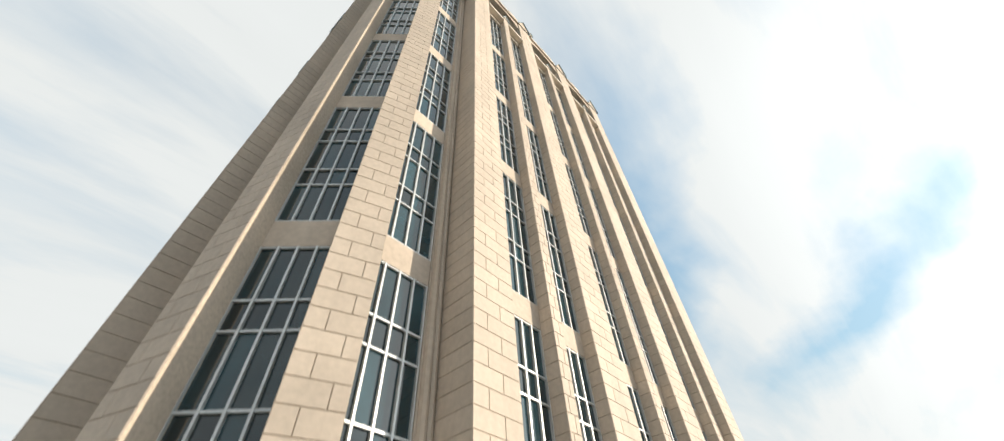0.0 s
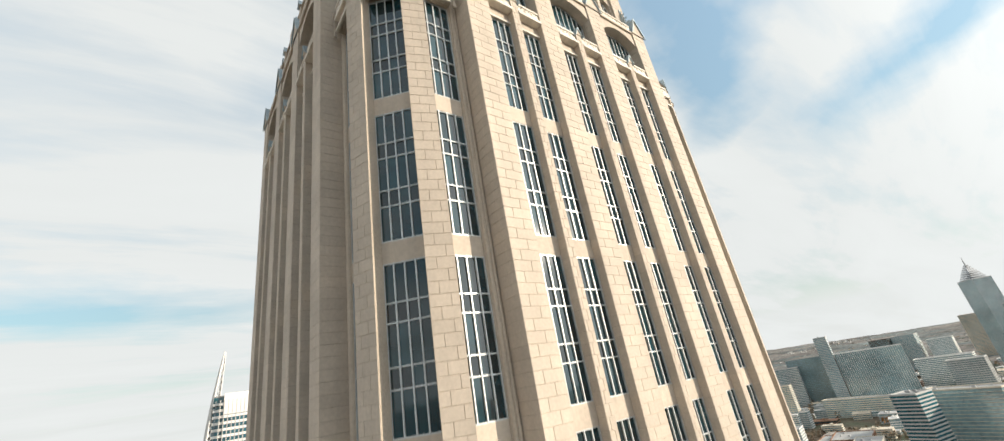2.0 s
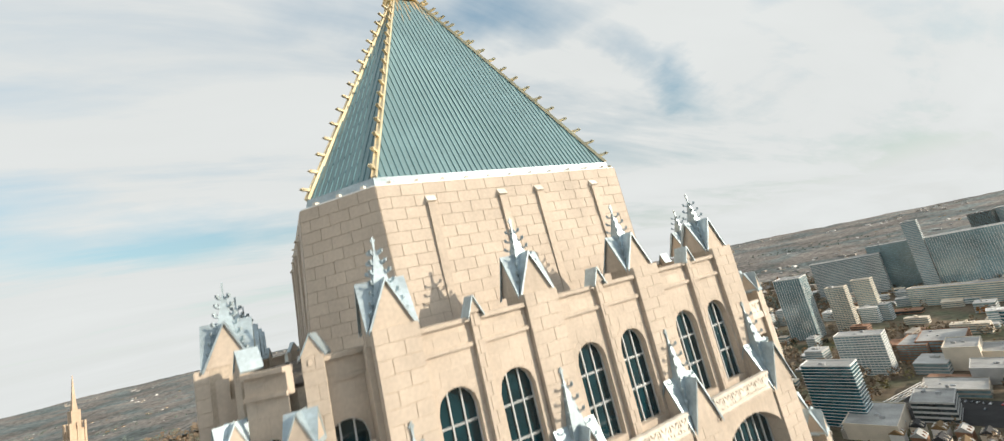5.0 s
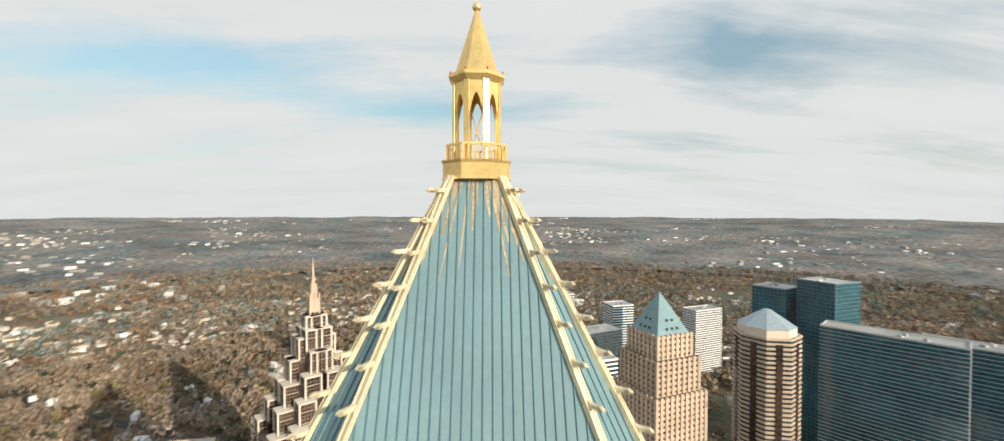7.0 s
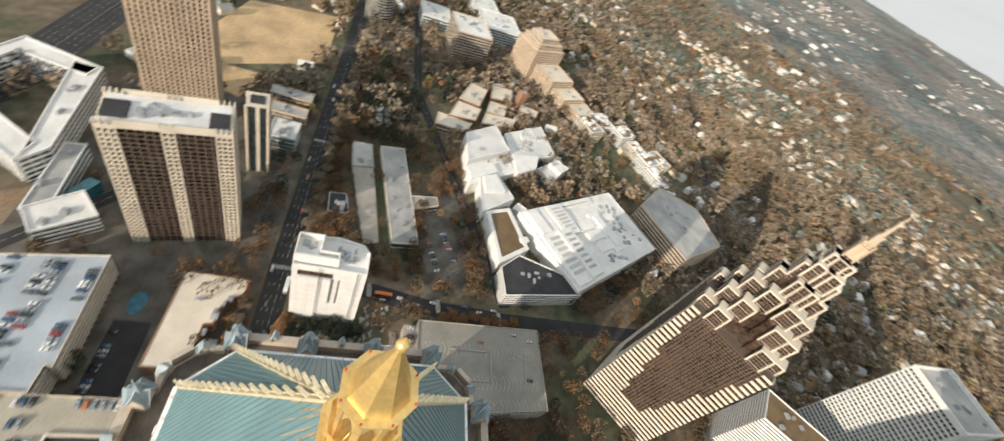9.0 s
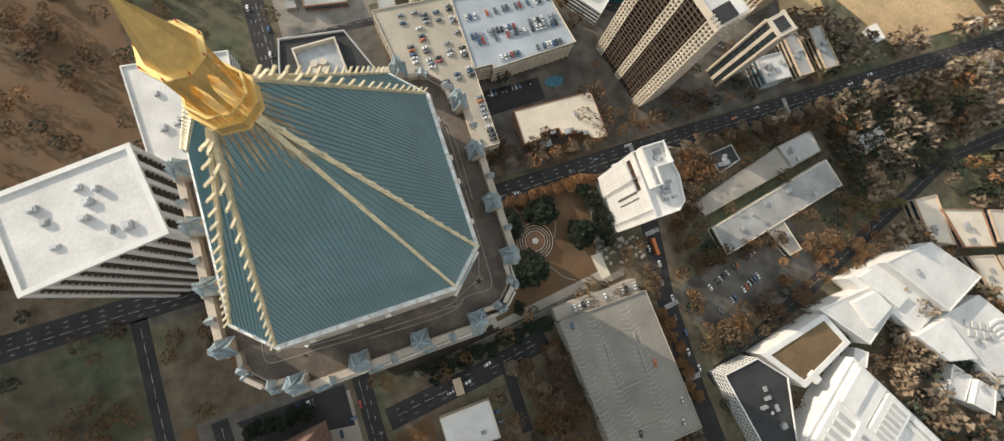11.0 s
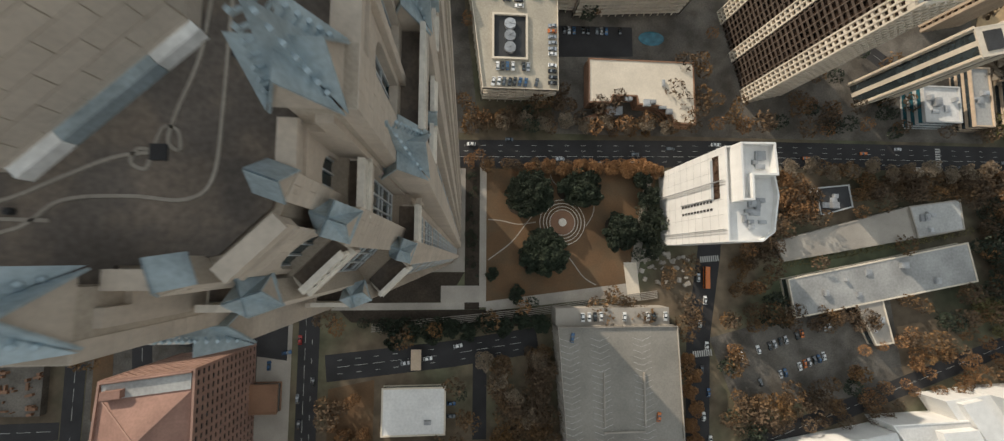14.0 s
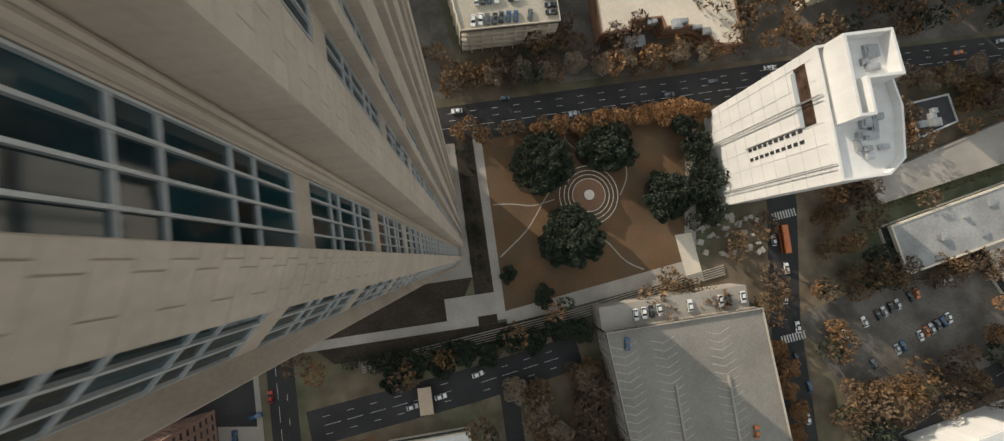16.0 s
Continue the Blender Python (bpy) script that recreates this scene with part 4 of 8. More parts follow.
for i in range(rings):
    t0, t1 = math.pi * i / rings, math.pi * (i + 1) / rings
    for j in range(14):
        a0, a1 = 2 * math.pi * j / 14, 2 * math.pi * (j + 1) / 14
        P = lambda t, a: (0.27 * math.sin(t) * math.cos(a), 0.27 * math.sin(t) * math.sin(a), 253.55 - 0.27 * math.cos(t))
        ball.add([P(t0, a0), P(t0, a1), P(t1, a1), P(t1, a0)], [(0, 1, 2, 3)])
ball.bar((0, 0, 253.3), (0, 0, 254.1), 0.06, 0.06)
part("finial_ball", ball, GOLD, tower, "gilded ball finial")
for i in range(8):
    p = octagon(1.52, 1.52 * 0.4142)[i]
    lamp = Buf().prism([(p[0] + 0.05 * math.cos(a * math.pi / 3), p[1] + 0.05 * math.sin(a * math.pi / 3)) for a in range(6)], 249.35, 249.52)
    part("obstruction_lamp", lamp, RED_LAMP, tower, "small red obstruction lamp")
wires = Buf()
for s in (-1, 1):
    for q in (-1, 1):
        wires.bar((0.8 * s, 0.8 * q, 244.4), (0, 0, 246.0), 0.03, 0.03)
        wires.bar((0.8 * s, 0.8 * q, 248.6), (0, 0, 246.3), 0.03, 0.03)
wires.box(-0.09, 0.09, -0.09, 0.09, 245.95, 246.4)
part("lantern_lamp", wires, GOLD, tower)

# ---- city materials ----
ASPHALT = material("asphalt", (0.034, 0.033, 0.034), 0.9, grain=(3, 0.2), stain=(0.08, 0.25), bump=0.1, each=0)
CONCRETE = material("concrete", (0.34, 0.31, 0.27), 0.85, grain=(2, 0.1), stain=(0.06, 0.2), bump=0.08, each=0.08)
DECK = material("deck_concrete", (0.40, 0.36, 0.29), 0.85, grain=(1.5, 0.12), stain=(0.05, 0.15), bump=0.05, each=0)
DECK_GREY = material("grey_deck_concrete", (0.24, 0.225, 0.198), 0.85, grain=(1.5, 0.12), stain=(0.05, 0.18), bump=0.05, each=0)
PAVING = material("worn_paving", (0.125, 0.112, 0.096), 0.9, grain=(1.2, 0.2), stain=(0.06, 0.35), bump=0.1, each=0, stain_color=(0.085, 0.075, 0.062))
DECK_BLUE = material("blue_grey_deck", (0.36, 0.40, 0.44), 0.7, grain=(1.5, 0.08), stain=(0.04, 0.2), bump=0.04, each=0)
PAINT = material("white_road_paint", (0.52, 0.51, 0.48), 0.7, each=0, bump=0.02)
EARTH = material("ground_cover", (0.13, 0.10, 0.068), 0.95, grain=(0.12, 0.35), stain=(0.008, 0.35), bump=0.5, each=0, stain_color=(0.085, 0.095, 0.055))
LAWN = material("dry_lawn", (0.135, 0.080, 0.042), 0.95, grain=(1.5, 0.12), stain=(0.05, 0.2), bump=0.2, each=0, stain_color=(0.12, 0.08, 0.046))
HEDGE_BED = material("planting_bed", (0.042, 0.032, 0.023), 0.95, grain=(1, 0.3), stain=(0.1, 0.3), bump=0.4, each=0)
LOT = material("worn_lot_concrete", (0.27, 0.245, 0.21), 0.9, grain=(0.9, 0.14), stain=(0.05, 0.3), bump=0.05, each=0, stain_color=(0.19, 0.175, 0.155))
PALE_YARD = material("pale_crushed_stone", (0.42, 0.38, 0.31), 0.95, grain=(0.8, 0.15), stain=(0.08, 0.25), bump=0.1, each=0)
DIRT = material("bare_brown_dirt", (0.25, 0.165, 0.10), 0.95, grain=(0.5, 0.25), stain=(0.05, 0.35), bump=0.3, each=0, stain_color=(0.20, 0.155, 0.11))
DRY_GRASS = material("dry_olive_grass", (0.16, 0.125, 0.045), 0.95, grain=(1.0, 0.2), stain=(0.1, 0.2), bump=0.2, each=0)
SAND = material("bare_sand", (0.48, 0.34, 0.19), 0.95, grain=(0.4, 0.15), stain=(0.03, 0.25), bump=0.4, each=0)
WHITE = material("white_render", (0.72, 0.71, 0.685), 0.6, grain=(2, 0.04), stain=(0.1, 0.06), bump=0.04, each=0.03, streak=(0.3, 0.05))
WHITE_ROOF = material("white_roof_membrane", (0.63, 0.62, 0.60), 0.7, grain=(0.8, 0.08), stain=(0.06, 0.14), bump=0.04, each=0.08)
GREY_ROOF = material("grey_roof_membrane", (0.33, 0.33, 0.32), 0.8, grain=(0.8, 0.12), stain=(0.06, 0.25), bump=0.05, each=0.15)
BROWN_ROOF = material("brown_gravel_roof", (0.17, 0.115, 0.06), 0.9, grain=(2, 0.2), stain=(0.1, 0.2), bump=0.2, each=0.1)
BLACK_ROOF = material("black_roof", (0.035, 0.036, 0.038), 0.8, grain=(2, 0.2), stain=(0.1, 0.3), bump=0.1, each=0)
TAN = material("tan_precast", (0.50, 0.39, 0.285), 0.8, grain=(1.5, 0.08), stain=(0.08, 0.12), bump=0.06, each=0.06, streak=(0.4, 0.08))
CREAM = material("cream_precast", (0.62, 0.55, 0.45), 0.8, grain=(1.5, 0.07), stain=(0.08, 0.1), bump=0.05, each=0.04)
PINK = material("pink_granite", (0.30, 0.185, 0.145), 0.7, grain=(2, 0.1), stain=(0.1, 0.15), bump=0.05, each=0.04)
ROSE = material("rose_granite_roof", (0.27, 0.155, 0.12), 0.75, grain=(1, 0.1), stain=(0.1, 0.18), bump=0.05, each=0.03)
BRICK = material("brown_brick", (0.26, 0.145, 0.09), 0.85, grain=(3, 0.15), stain=(0.1, 0.15), bump=0.1, each=0.1)
GREYW = material("grey_panel", (0.46, 0.46, 0.45), 0.6, grain=(2, 0.06), stain=(0.1, 0.1), bump=0.03, each=0.06)
GLASS_TEAL = material("teal_curtain_glass", (0.022, 0.095, 0.122), 0.06, 0.0, grain=(0.3, 0.4), stain=(0.03, 0.3), bump=0, each=0.2, ior=1.75)
# blue glass with distance haze mixed into its colour
GLASS_HAZED = material("pale_blue_glass", (0.19, 0.29, 0.31), 0.1, 0.0, grain=(0.3, 0.3), stain=(0.03, 0.25), bump=0, each=0.2, ior=2.3)
GLASS_DARK = material("dark_curtain_glass", (0.04, 0.055, 0.062), 0.08, 0.0, grain=(0.3, 0.4), stain=(0.04, 0.3), bump=0, each=0.2, ior=2.0)
BRONZE = material("bronze_glass", (0.055, 0.036, 0.026), 0.12, 0.0, grain=(0.4, 0.5), stain=(0.05, 0.4), bump=0, each=0.1, ior=1.7)
STEEL = material("plant_steel", (0.40, 0.41, 0.42), 0.5, 0.5, grain=(2, 0.1), stain=(0.3, 0.15), bump=0.04, each=0.2)
TYRE = material("rubber", (0.02, 0.02, 0.02), 0.9, each=0, bump=0)
CARPAINT = [material("car_paint_" + n, c, 0.25, m, grain=(2, 0.03), stain=(0.5, 0.03), bump=0, each=0.1, coat=0.5) for n, c, m in
            (("white", (0.75, 0.75, 0.74), 0), ("silver", (0.45, 0.46, 0.47), 0.5), ("black", (0.02, 0.02, 0.022), 0.2), ("blue", (0.04, 0.10, 0.20), 0.2), ("red", (0.35, 0.03, 0.025), 0.1), ("grey", (0.13, 0.14, 0.15), 0.4), ("orange", (0.55, 0.15, 0.03), 0))]
BARK = material("bark", (0.10, 0.075, 0.055), 0.95, grain=(6, 0.3), bump=0.4, each=0.2)
LEAF_BROWN = material("bare_twigs", (0.225, 0.18, 0.13), 0.95, grain=(0.12, 0.3), stain=(0.012, 0.35), bump=0, each=0.3, island=True, stain_color=(0.20, 0.145, 0.095))
LEAF_NEAR = material("dark_bare_twigs", (0.105, 0.072, 0.045), 0.95, grain=(0.4, 0.3), stain=(0.03, 0.35), bump=0, each=0.35, island=True, stain_color=(0.15, 0.085, 0.035))
# these two far tree colours are paled and blued to give distance haze
LEAF_HAZED = material("far_winter_woods", (0.165, 0.15, 0.135), 0.95, grain=(0.05, 0.6), stain=(0.003, 0.4), bump=0, each=0, stain_color=(0.10, 0.125, 0.125))
PINE_HAZED = material("far_pines", (0.145, 0.18, 0.155), 0.9, grain=(0.05, 0.25), stain=(0.004, 0.25), bump=0, each=0.12, island=True)
BROWN_BALCONY = material("dark_brown_balcony", (0.085, 0.062, 0.048), 0.8, grain=(2, 0.2), stain=(0.1, 0.2), bump=0.05, each=0.1)
MULLION = material("bronze_mullion", (0.20, 0.155, 0.125), 0.5, 0.3, grain=(2, 0.1), stain=(0.2, 0.1), bump=0.02, each=0.05)
TEAL_LINE = material("dark_slab_edge", (0.16, 0.21, 0.22), 0.5, 0.1, grain=(2, 0.1), stain=(0.1, 0.1), bump=0.02, each=0.05)
LEAF_RUST = material("russet_leaves", (0.235, 0.125, 0.055), 0.9, grain=(0.12, 0.3), stain=(0.012, 0.3), bump=0, each=0.3, island=True)
LEAF_GREEN = material("dark_oak_leaves", (0.026, 0.036, 0.021), 0.8, grain=(0.3, 0.3), stain=(0.02, 0.3), bump=0, each=0.35, island=True)
LEAF_OLIVE = material("olive_leaves", (0.15, 0.135, 0.055), 0.85, grain=(0.2, 0.3), stain=(0.02, 0.3), bump=0, each=0.3, island=True)

rng = np.random.default_rng(7)
CITY = random.Random(11)


# ---- ground ----
def ground_z(x, y):
    """Level near the tower; the far country rises to the skyline."""
    r = math.hypot(x, y)
    if r < 1500:
        return 0.0
    side = min(max((-y / r - 0.2) / 0.5, x / r * 3, 0.0), 1.0)
    return (100.0 + 80.0 * side) * ((r - 1500) / 3350) ** 1.35


g = Buf()
radii = [0, 60, 150, 300, 500, 800, 1150, 1500, 1800, 2100, 2400, 2700, 3000, 3300, 3600, 3900, 4200, 4500, 4850]
SEG = 96
g.v.append((0, 0, 0))
for r in radii[1:]:
    for i in range(SEG):
        a = 2 * math.pi * i / SEG
        x, y = r * math.cos(a), r * math.sin(a)
        swell = 9 * noise.noise(Vector((x / 500, y / 500, 3))) * max(0, min(1, (r - 1500) / 900))
        g.v.append((x, y, ground_z(x, y) + swell))
g.f += [(0, 1 + i, 1 + (i + 1) % SEG) for i in range(SEG)]
for k in range(len(radii) - 2):
    for i in range(SEG):
        a, b = 1 + k * SEG, 1 + (k + 1) * SEG
        j = (i + 1) % SEG
        g.f.append((a + i, b + i, b + j, a + j))
part("ground", g, EARTH, kind="structure")

# occupied cells, so that no tree stands on a road or a roof
CELL, SPAN = 3.0, 840
used = np.zeros((2 * SPAN // 3 + 2, 2 * SPAN // 3 + 2), bool)


def occupy(poly, pad=2.0):
    p = np.array(poly, float)
    lo_, hi_ = p.min(0) - pad, p.max(0) + pad
    i0, j0 = np.maximum(((lo_ + SPAN) / CELL).astype(int), 0)
    i1, j1 = np.minimum(((hi_ + SPAN) / CELL).astype(int) + 1, used.shape[0] - 1)
    if i1 <= i0 or j1 <= j0:
        return
    gx, gy = np.meshgrid(np.arange(i0, i1) * CELL - SPAN, np.arange(j0, j1) * CELL - SPAN, indexing="ij")
    inside = np.ones(gx.shape, bool)
    n = len(p)
    area = sum(p[i][0] * p[(i + 1) % n][1] - p[(i + 1) % n][0] * p[i][1] for i in range(n))
    s = 1 if area > 0 else -1
    for i in range(n):
        a, b = p[i], p[(i + 1) % n]
        d = (b - a) / max(np.hypot(*(b - a)), 1e-6)
        inside &= s * (d[0] * (gy - a[1]) - d[1] * (gx - a[0])) > -pad
    used[i0:i1, j0:j1] |= inside


def ccw(poly):
    a = sum(poly[i][0] * poly[(i + 1) % len(poly)][1] - poly[(i + 1) % len(poly)][0] * poly[i][1] for i in range(len(poly)))
    return list(poly) if a > 0 else list(reversed(poly))


def grown(poly, d):
    """The outline moved outwards by d."""
    n, out = len(poly), []
    for i in range(n):
        p0, p1, p2 = (Vector(poly[k % n]) for k in (i - 1, i, i + 1))
        a, b = (p1 - p0).normalized(), (p2 - p1).normalized()
        na, nb = Vector((a.y, -a.x)), Vector((b.y, -b.x))
        m = na + nb
        m = m / max(m.dot(na), 0.3)
        out.append((p1.x + m.x * d, p1.y + m.y * d))
    return out


def rect(cx, cy, w, d, deg=0.0):
    c, s = math.cos(radians(deg)), math.sin(radians(deg))
    return [(cx + x * c - y * s, cy + x * s + y * c) for x, y in ((-w / 2, -d / 2), (w / 2, -d / 2), (w / 2, d / 2), (-w / 2, d / 2))]


def sheet(name, poly, mat, z=0.03, kind="structure", take=True, label="", cat=""):
    poly = ccw(poly)
    if take:
        occupy(poly)
    b = Buf().prism(poly, -0.3, z)
    ob = part(name, b, mat, kind=kind)
    return tagged(ob, label, cat)


def road(name, pts, width, z=0.05, marks=True, mat=None, lanes=4):
    """A road along a line of points, with broken lane lines."""
    b, mk = Buf(), Buf()
    pts = [Vector((*p, 0)) for p in pts]
    for i, (p, q) in enumerate(zip(pts, pts[1:])):
        a = (q - p).normalized()
        s = Vector((-a.y, a.x, 0)) * width / 2
        e = a * (width * 0.12 if len(pts) > 2 else 0)
        occupy([(p - s).xy, (q - s).xy, (q + s).xy, (p + s).xy], 3.0)
        zz = z + 0.012 * i
        b.prism([tuple(v.xy) for v in (p - s - e, q - s + e, q + s + e, p + s - e)], -0.3, zz)
        if marks:
            for ln in range(1, lanes):
                o = s * (2 * ln / lanes - 1)
                x, L = 4.0, (q - p).length
                while x < L - 6:
                    m = p + o + a * x
                    w = Vector((-a.y, a.x, 0)) * 0.085
                    l = a * (2.6 if ln != lanes // 2 else 6.0)
                    mk.add([tuple((v).xy) + (zz + 0.012,) for v in (m - w, m + l - w, m + l + w, m + w)], [(0, 1, 2, 3)])
                    x += 9.0 if ln != lanes // 2 else 8.5
    ob = part(name, b, mat or ASPHALT, kind="structure")
    if marks and mk.v:
        part("lane_marking", mk, PAINT, ob, kind="stuff")
    return ob


def crossing(x, y, deg, width, n=9, length=3.2):
    b = Buf()
    m = pose(x, y, 0.1, 0, 0, deg)
    for i in range(n):
        u = -width / 2 + (i + 0.5) * width / n
        w = width / n * 0.27
        b.add([m @ Vector(p) for p in ((u - w, -length / 2, 0), (u + w, -length / 2, 0), (u + w, length / 2, 0), (u - w, length / 2, 0))], [(0, 1, 2, 3)])
    part("crosswalk", b, PAINT, kind="structure")


# ---- buildings ----
def roof_clutter(parent, poly, z, n, seed, tall=2.6, mat=None):
    r = random.Random(seed)
    xs, ys = [p[0] for p in poly], [p[1] for p in poly]
    cx, cy = sum(xs) / len(xs), sum(ys) / len(ys)
    for i in range(n):
        a, b = r.choice(poly), r.choice(poly)
        t, u = r.uniform(0.1, 0.9), r.uniform(0.15, 0.7)
        x, y = (a[0] * t + b[0] * (1 - t)) * u + cx * (1 - u), (a[1] * t + b[1] * (1 - t)) * u + cy * (1 - u)
        w, d, h = r.uniform(1.4, 4.5), r.uniform(1.4, 4.0), r.uniform(0.8, tall)
        bx = Buf().prism(rect(x, y, w, d), z, z + h)
        bx.prism(rect(x, y, w * 0.6, d * 0.6), z + h, z + h + 0.25)
        for k in range(3):
            bx.bar((x - w / 2 - 0.02, y - d / 2 + d * (k + 0.5) / 3, z + h * 0.5), (x + w / 2 + 0.02, y - d / 2 + d * (k + 0.5) / 3, z + h * 0.5), 0.1, h * 0.5)
        part("roof_unit", bx, mat or STEEL, parent)


def building(name, label, poly, z1, wall, glass=None, style="grid", floor=3.6, bay=4.0, roof=None, z0=0.0, clutter=4, sill=0.42,
             fin=0.5, proud=0.28, category="building", parapet=1.0, group="", parent=None, base_h=0.0):
    """A block with storeys: a glass core, a spandrel ring at each floor and fins between the bays."""
    poly = ccw(poly)
    glass, roof = glass or GLASS_DARK, roof or GREY_ROOF
    occupy(poly, 3.0)
    top = parent or thing(name, label, category, group=group)
    part("glazing", Buf().prism(poly, z0, z1 - 0.3), glass, top)
    outer = grown(poly, proud)
    n = max(1, round((z1 - z0) / floor))
    h = (z1 - z0) / n
    if style in ("grid", "bands", "slabs", "curtain"):
        b = Buf()
        s = {"slabs": 0.34, "curtain": 0.3}.get(style, sill * h)
        ring_poly = outer if style != "slabs" else grown(poly, proud + 0.5)
        for i in range(n + 1):
            zc = z0 + i * h
            b.prism(ring_poly, max(z0, zc - s / 2), min(z1, zc + s / 2))
        part("spandrel_band", b, wall, top, kind="stuff")
    if style in ("grid", "fins", "curtain"):
        f = Buf()
        m = len(poly)
        for i in range(m):
            p, q = Vector((*poly[i], 0)), Vector((*poly[(i + 1) % m], 0))
            L = (q - p).length
            a = (q - p).normalized()
            o = Vector((a.y, -a.x, 0))
            k = max(1, round(L / bay))
            for j in range(k + 1):
                c = p + a * (L * j / k)
                w = fin / 2 if style != "curtain" else 0.1
                c1 = c + o * (proud + 0.05)
                f.prism([tuple((c - a * w - o * 0.2).xy), tuple((c1 - a * w).xy), tuple((c1 + a * w).xy), tuple((c + a * w - o * 0.2).xy)][::1], z0, z1)
        part("mullion_pier", f, wall, top, kind="stuff")
    if style == "plain":
        part("wall", Buf().prism(outer, z0, z1), wall, top)
    rim = Buf()
    go, gi = grown(poly, proud + 0.1), grown(poly, -0.35)
    m = len(poly)
    for i in range(m):
        j = (i + 1) % m
        rim.prism([go[i], go[j], gi[j], gi[i]], z1 - 0.5, z1 + parapet)
    part("parapet", rim, wall, top)
    part("roof", Buf().prism(gi, z1 - 0.4, z1 + 0.08), roof, top)
    roof_clutter(top, poly, z1 + 0.08, clutter, hash_of(name) + len(poly) + int(z1))
    return top


def hash_of(text):
    return sum(ord(c) * (i + 3) for i, c in enumerate(text)) % 9973


CAR_MESH = {}


def car_meshes():
    body = Buf()
    prof = [(-2.25, 0.35), (-2.25, 0.85), (-1.9, 0.95), (1.0, 0.95), (2.15, 0.78), (2.25, 0.35)]
    body.add([(x, -0.88, z) for x, z in prof] + [(x, 0.88, z) for x, z in prof],
             [(0, 1, 2, 3, 4, 5), (11, 10, 9, 8, 7, 6)] + [(i, 6 + i, 6 + (i + 1) % 6, (i + 1) % 6) for i in range(6)])
    cab = Buf()
    lo_, hi_ = [(-1.75, 0.82), (0.95, 0.82)], [(-1.15, 0.66), (0.3, 0.66)]
    cab.add([(-1.85, -0.82, 0.95), (1.05, -0.82, 0.93), (1.05, 0.82, 0.93), (-1.85, 0.82, 0.95), (-1.2, -0.64, 1.45), (0.25, -0.64, 1.45), (0.25, 0.64, 1.45), (-1.2, 0.64, 1.45)],
            [(0, 1, 5, 4), (1, 2, 6, 5), (2, 3, 7, 6), (3, 0, 4, 7)])
    top = Buf().add([(-1.22, -0.65, 1.45), (0.27, -0.65, 1.45), (0.27, 0.65, 1.45), (-1.22, 0.65, 1.45), (-1.1, -0.55, 1.5), (0.15, -0.55, 1.5), (0.15, 0.55, 1.5), (-1.1, 0.55, 1.5)],
                    [(4, 5, 6, 7), (0, 1, 5, 4), (1, 2, 6, 5), (2, 3, 7, 6), (3, 0, 4, 7)])
    wh = Buf()
    pts = [(0.33 * math.cos(i * math.pi / 5), 0.33 + 0.33 * math.sin(i * math.pi / 5)) for i in range(10)]
    wh.add([(x, -0.11, z) for x, z in pts] + [(x, 0.11, z) for x, z in pts], [tuple(range(9, -1, -1)), tuple(range(10, 20))] + [(i, (i + 1) % 10, 10 + (i + 1) % 10, 10 + i) for i in range(10)])
    return body, cab, top, wh


CAR_PROTO = []
for paint in CARPAINT:
    b_, c_, t_, w_ = car_meshes()
    nm = paint.name.split("_")[-1]
    car = thing("car", nm + " parked car with dark windows", "car", pose(0, 0, -60), group="cars of the district")
    part("body", b_, paint, car)
    part("glasshouse", c_, GLASS_DARK, car)
    part("car_roof", t_, paint, car)
    wm = w_.mesh("wheel")
    for x in (-1.4, 1.4):
        for y in (-0.8, 0.8):
            part("wheel", wm, TYRE, car, m=pose(x, y, 0))
    CAR_PROTO.append([car, False])
PICK = (0, 0, 0, 0, 1, 1, 1, 2, 2, 2, 2, 3, 3, 5, 5, 5, 4, 0, 1, 6)


def put_car(x, y, z, deg, pick=None):
    entry = CAR_PROTO[PICK[CITY.randrange(len(PICK))] if pick is None else pick]
    m = pose(x, y, z, 0, 0, deg)
    if not entry[1]:
        entry[0].matrix_basis = m
        entry[1] = True
    else:
        copy_thing(entry[0], m)


def car_row(x0, y0, x1, y1, z, turn_deg, n, fill=0.75):
    for i in range(n):
        if CITY.random() < fill:
            t = (i + 0.5) / n
            put_car(x0 + (x1 - x0) * t + CITY.uniform(-0.2, 0.2), y0 + (y1 - y0) * t + CITY.uniform(-0.2, 0.2), z, turn_deg + CITY.choice((0, 180)) + CITY.uniform(-3, 3))


def parking_lines(parent, x0, y0, x1, y1, z, n, length, slant=0.0):
    b = Buf()
    p, q = Vector((x0, y0, z)), Vector((x1, y1, z))
    a = (q - p).normalized()
    s = Vector((-a.y, a.x, 0))
    for i in range(n + 1):
        c = p.lerp(q, i / n)
        e = c + s * length + a * slant
        b.add([c - a * 0.07, c + a * 0.07, e + a * 0.07, e - a * 0.07], [(3, 0, 1, 2)])
    part("bay_line", b, PAINT, parent, kind="stuff")


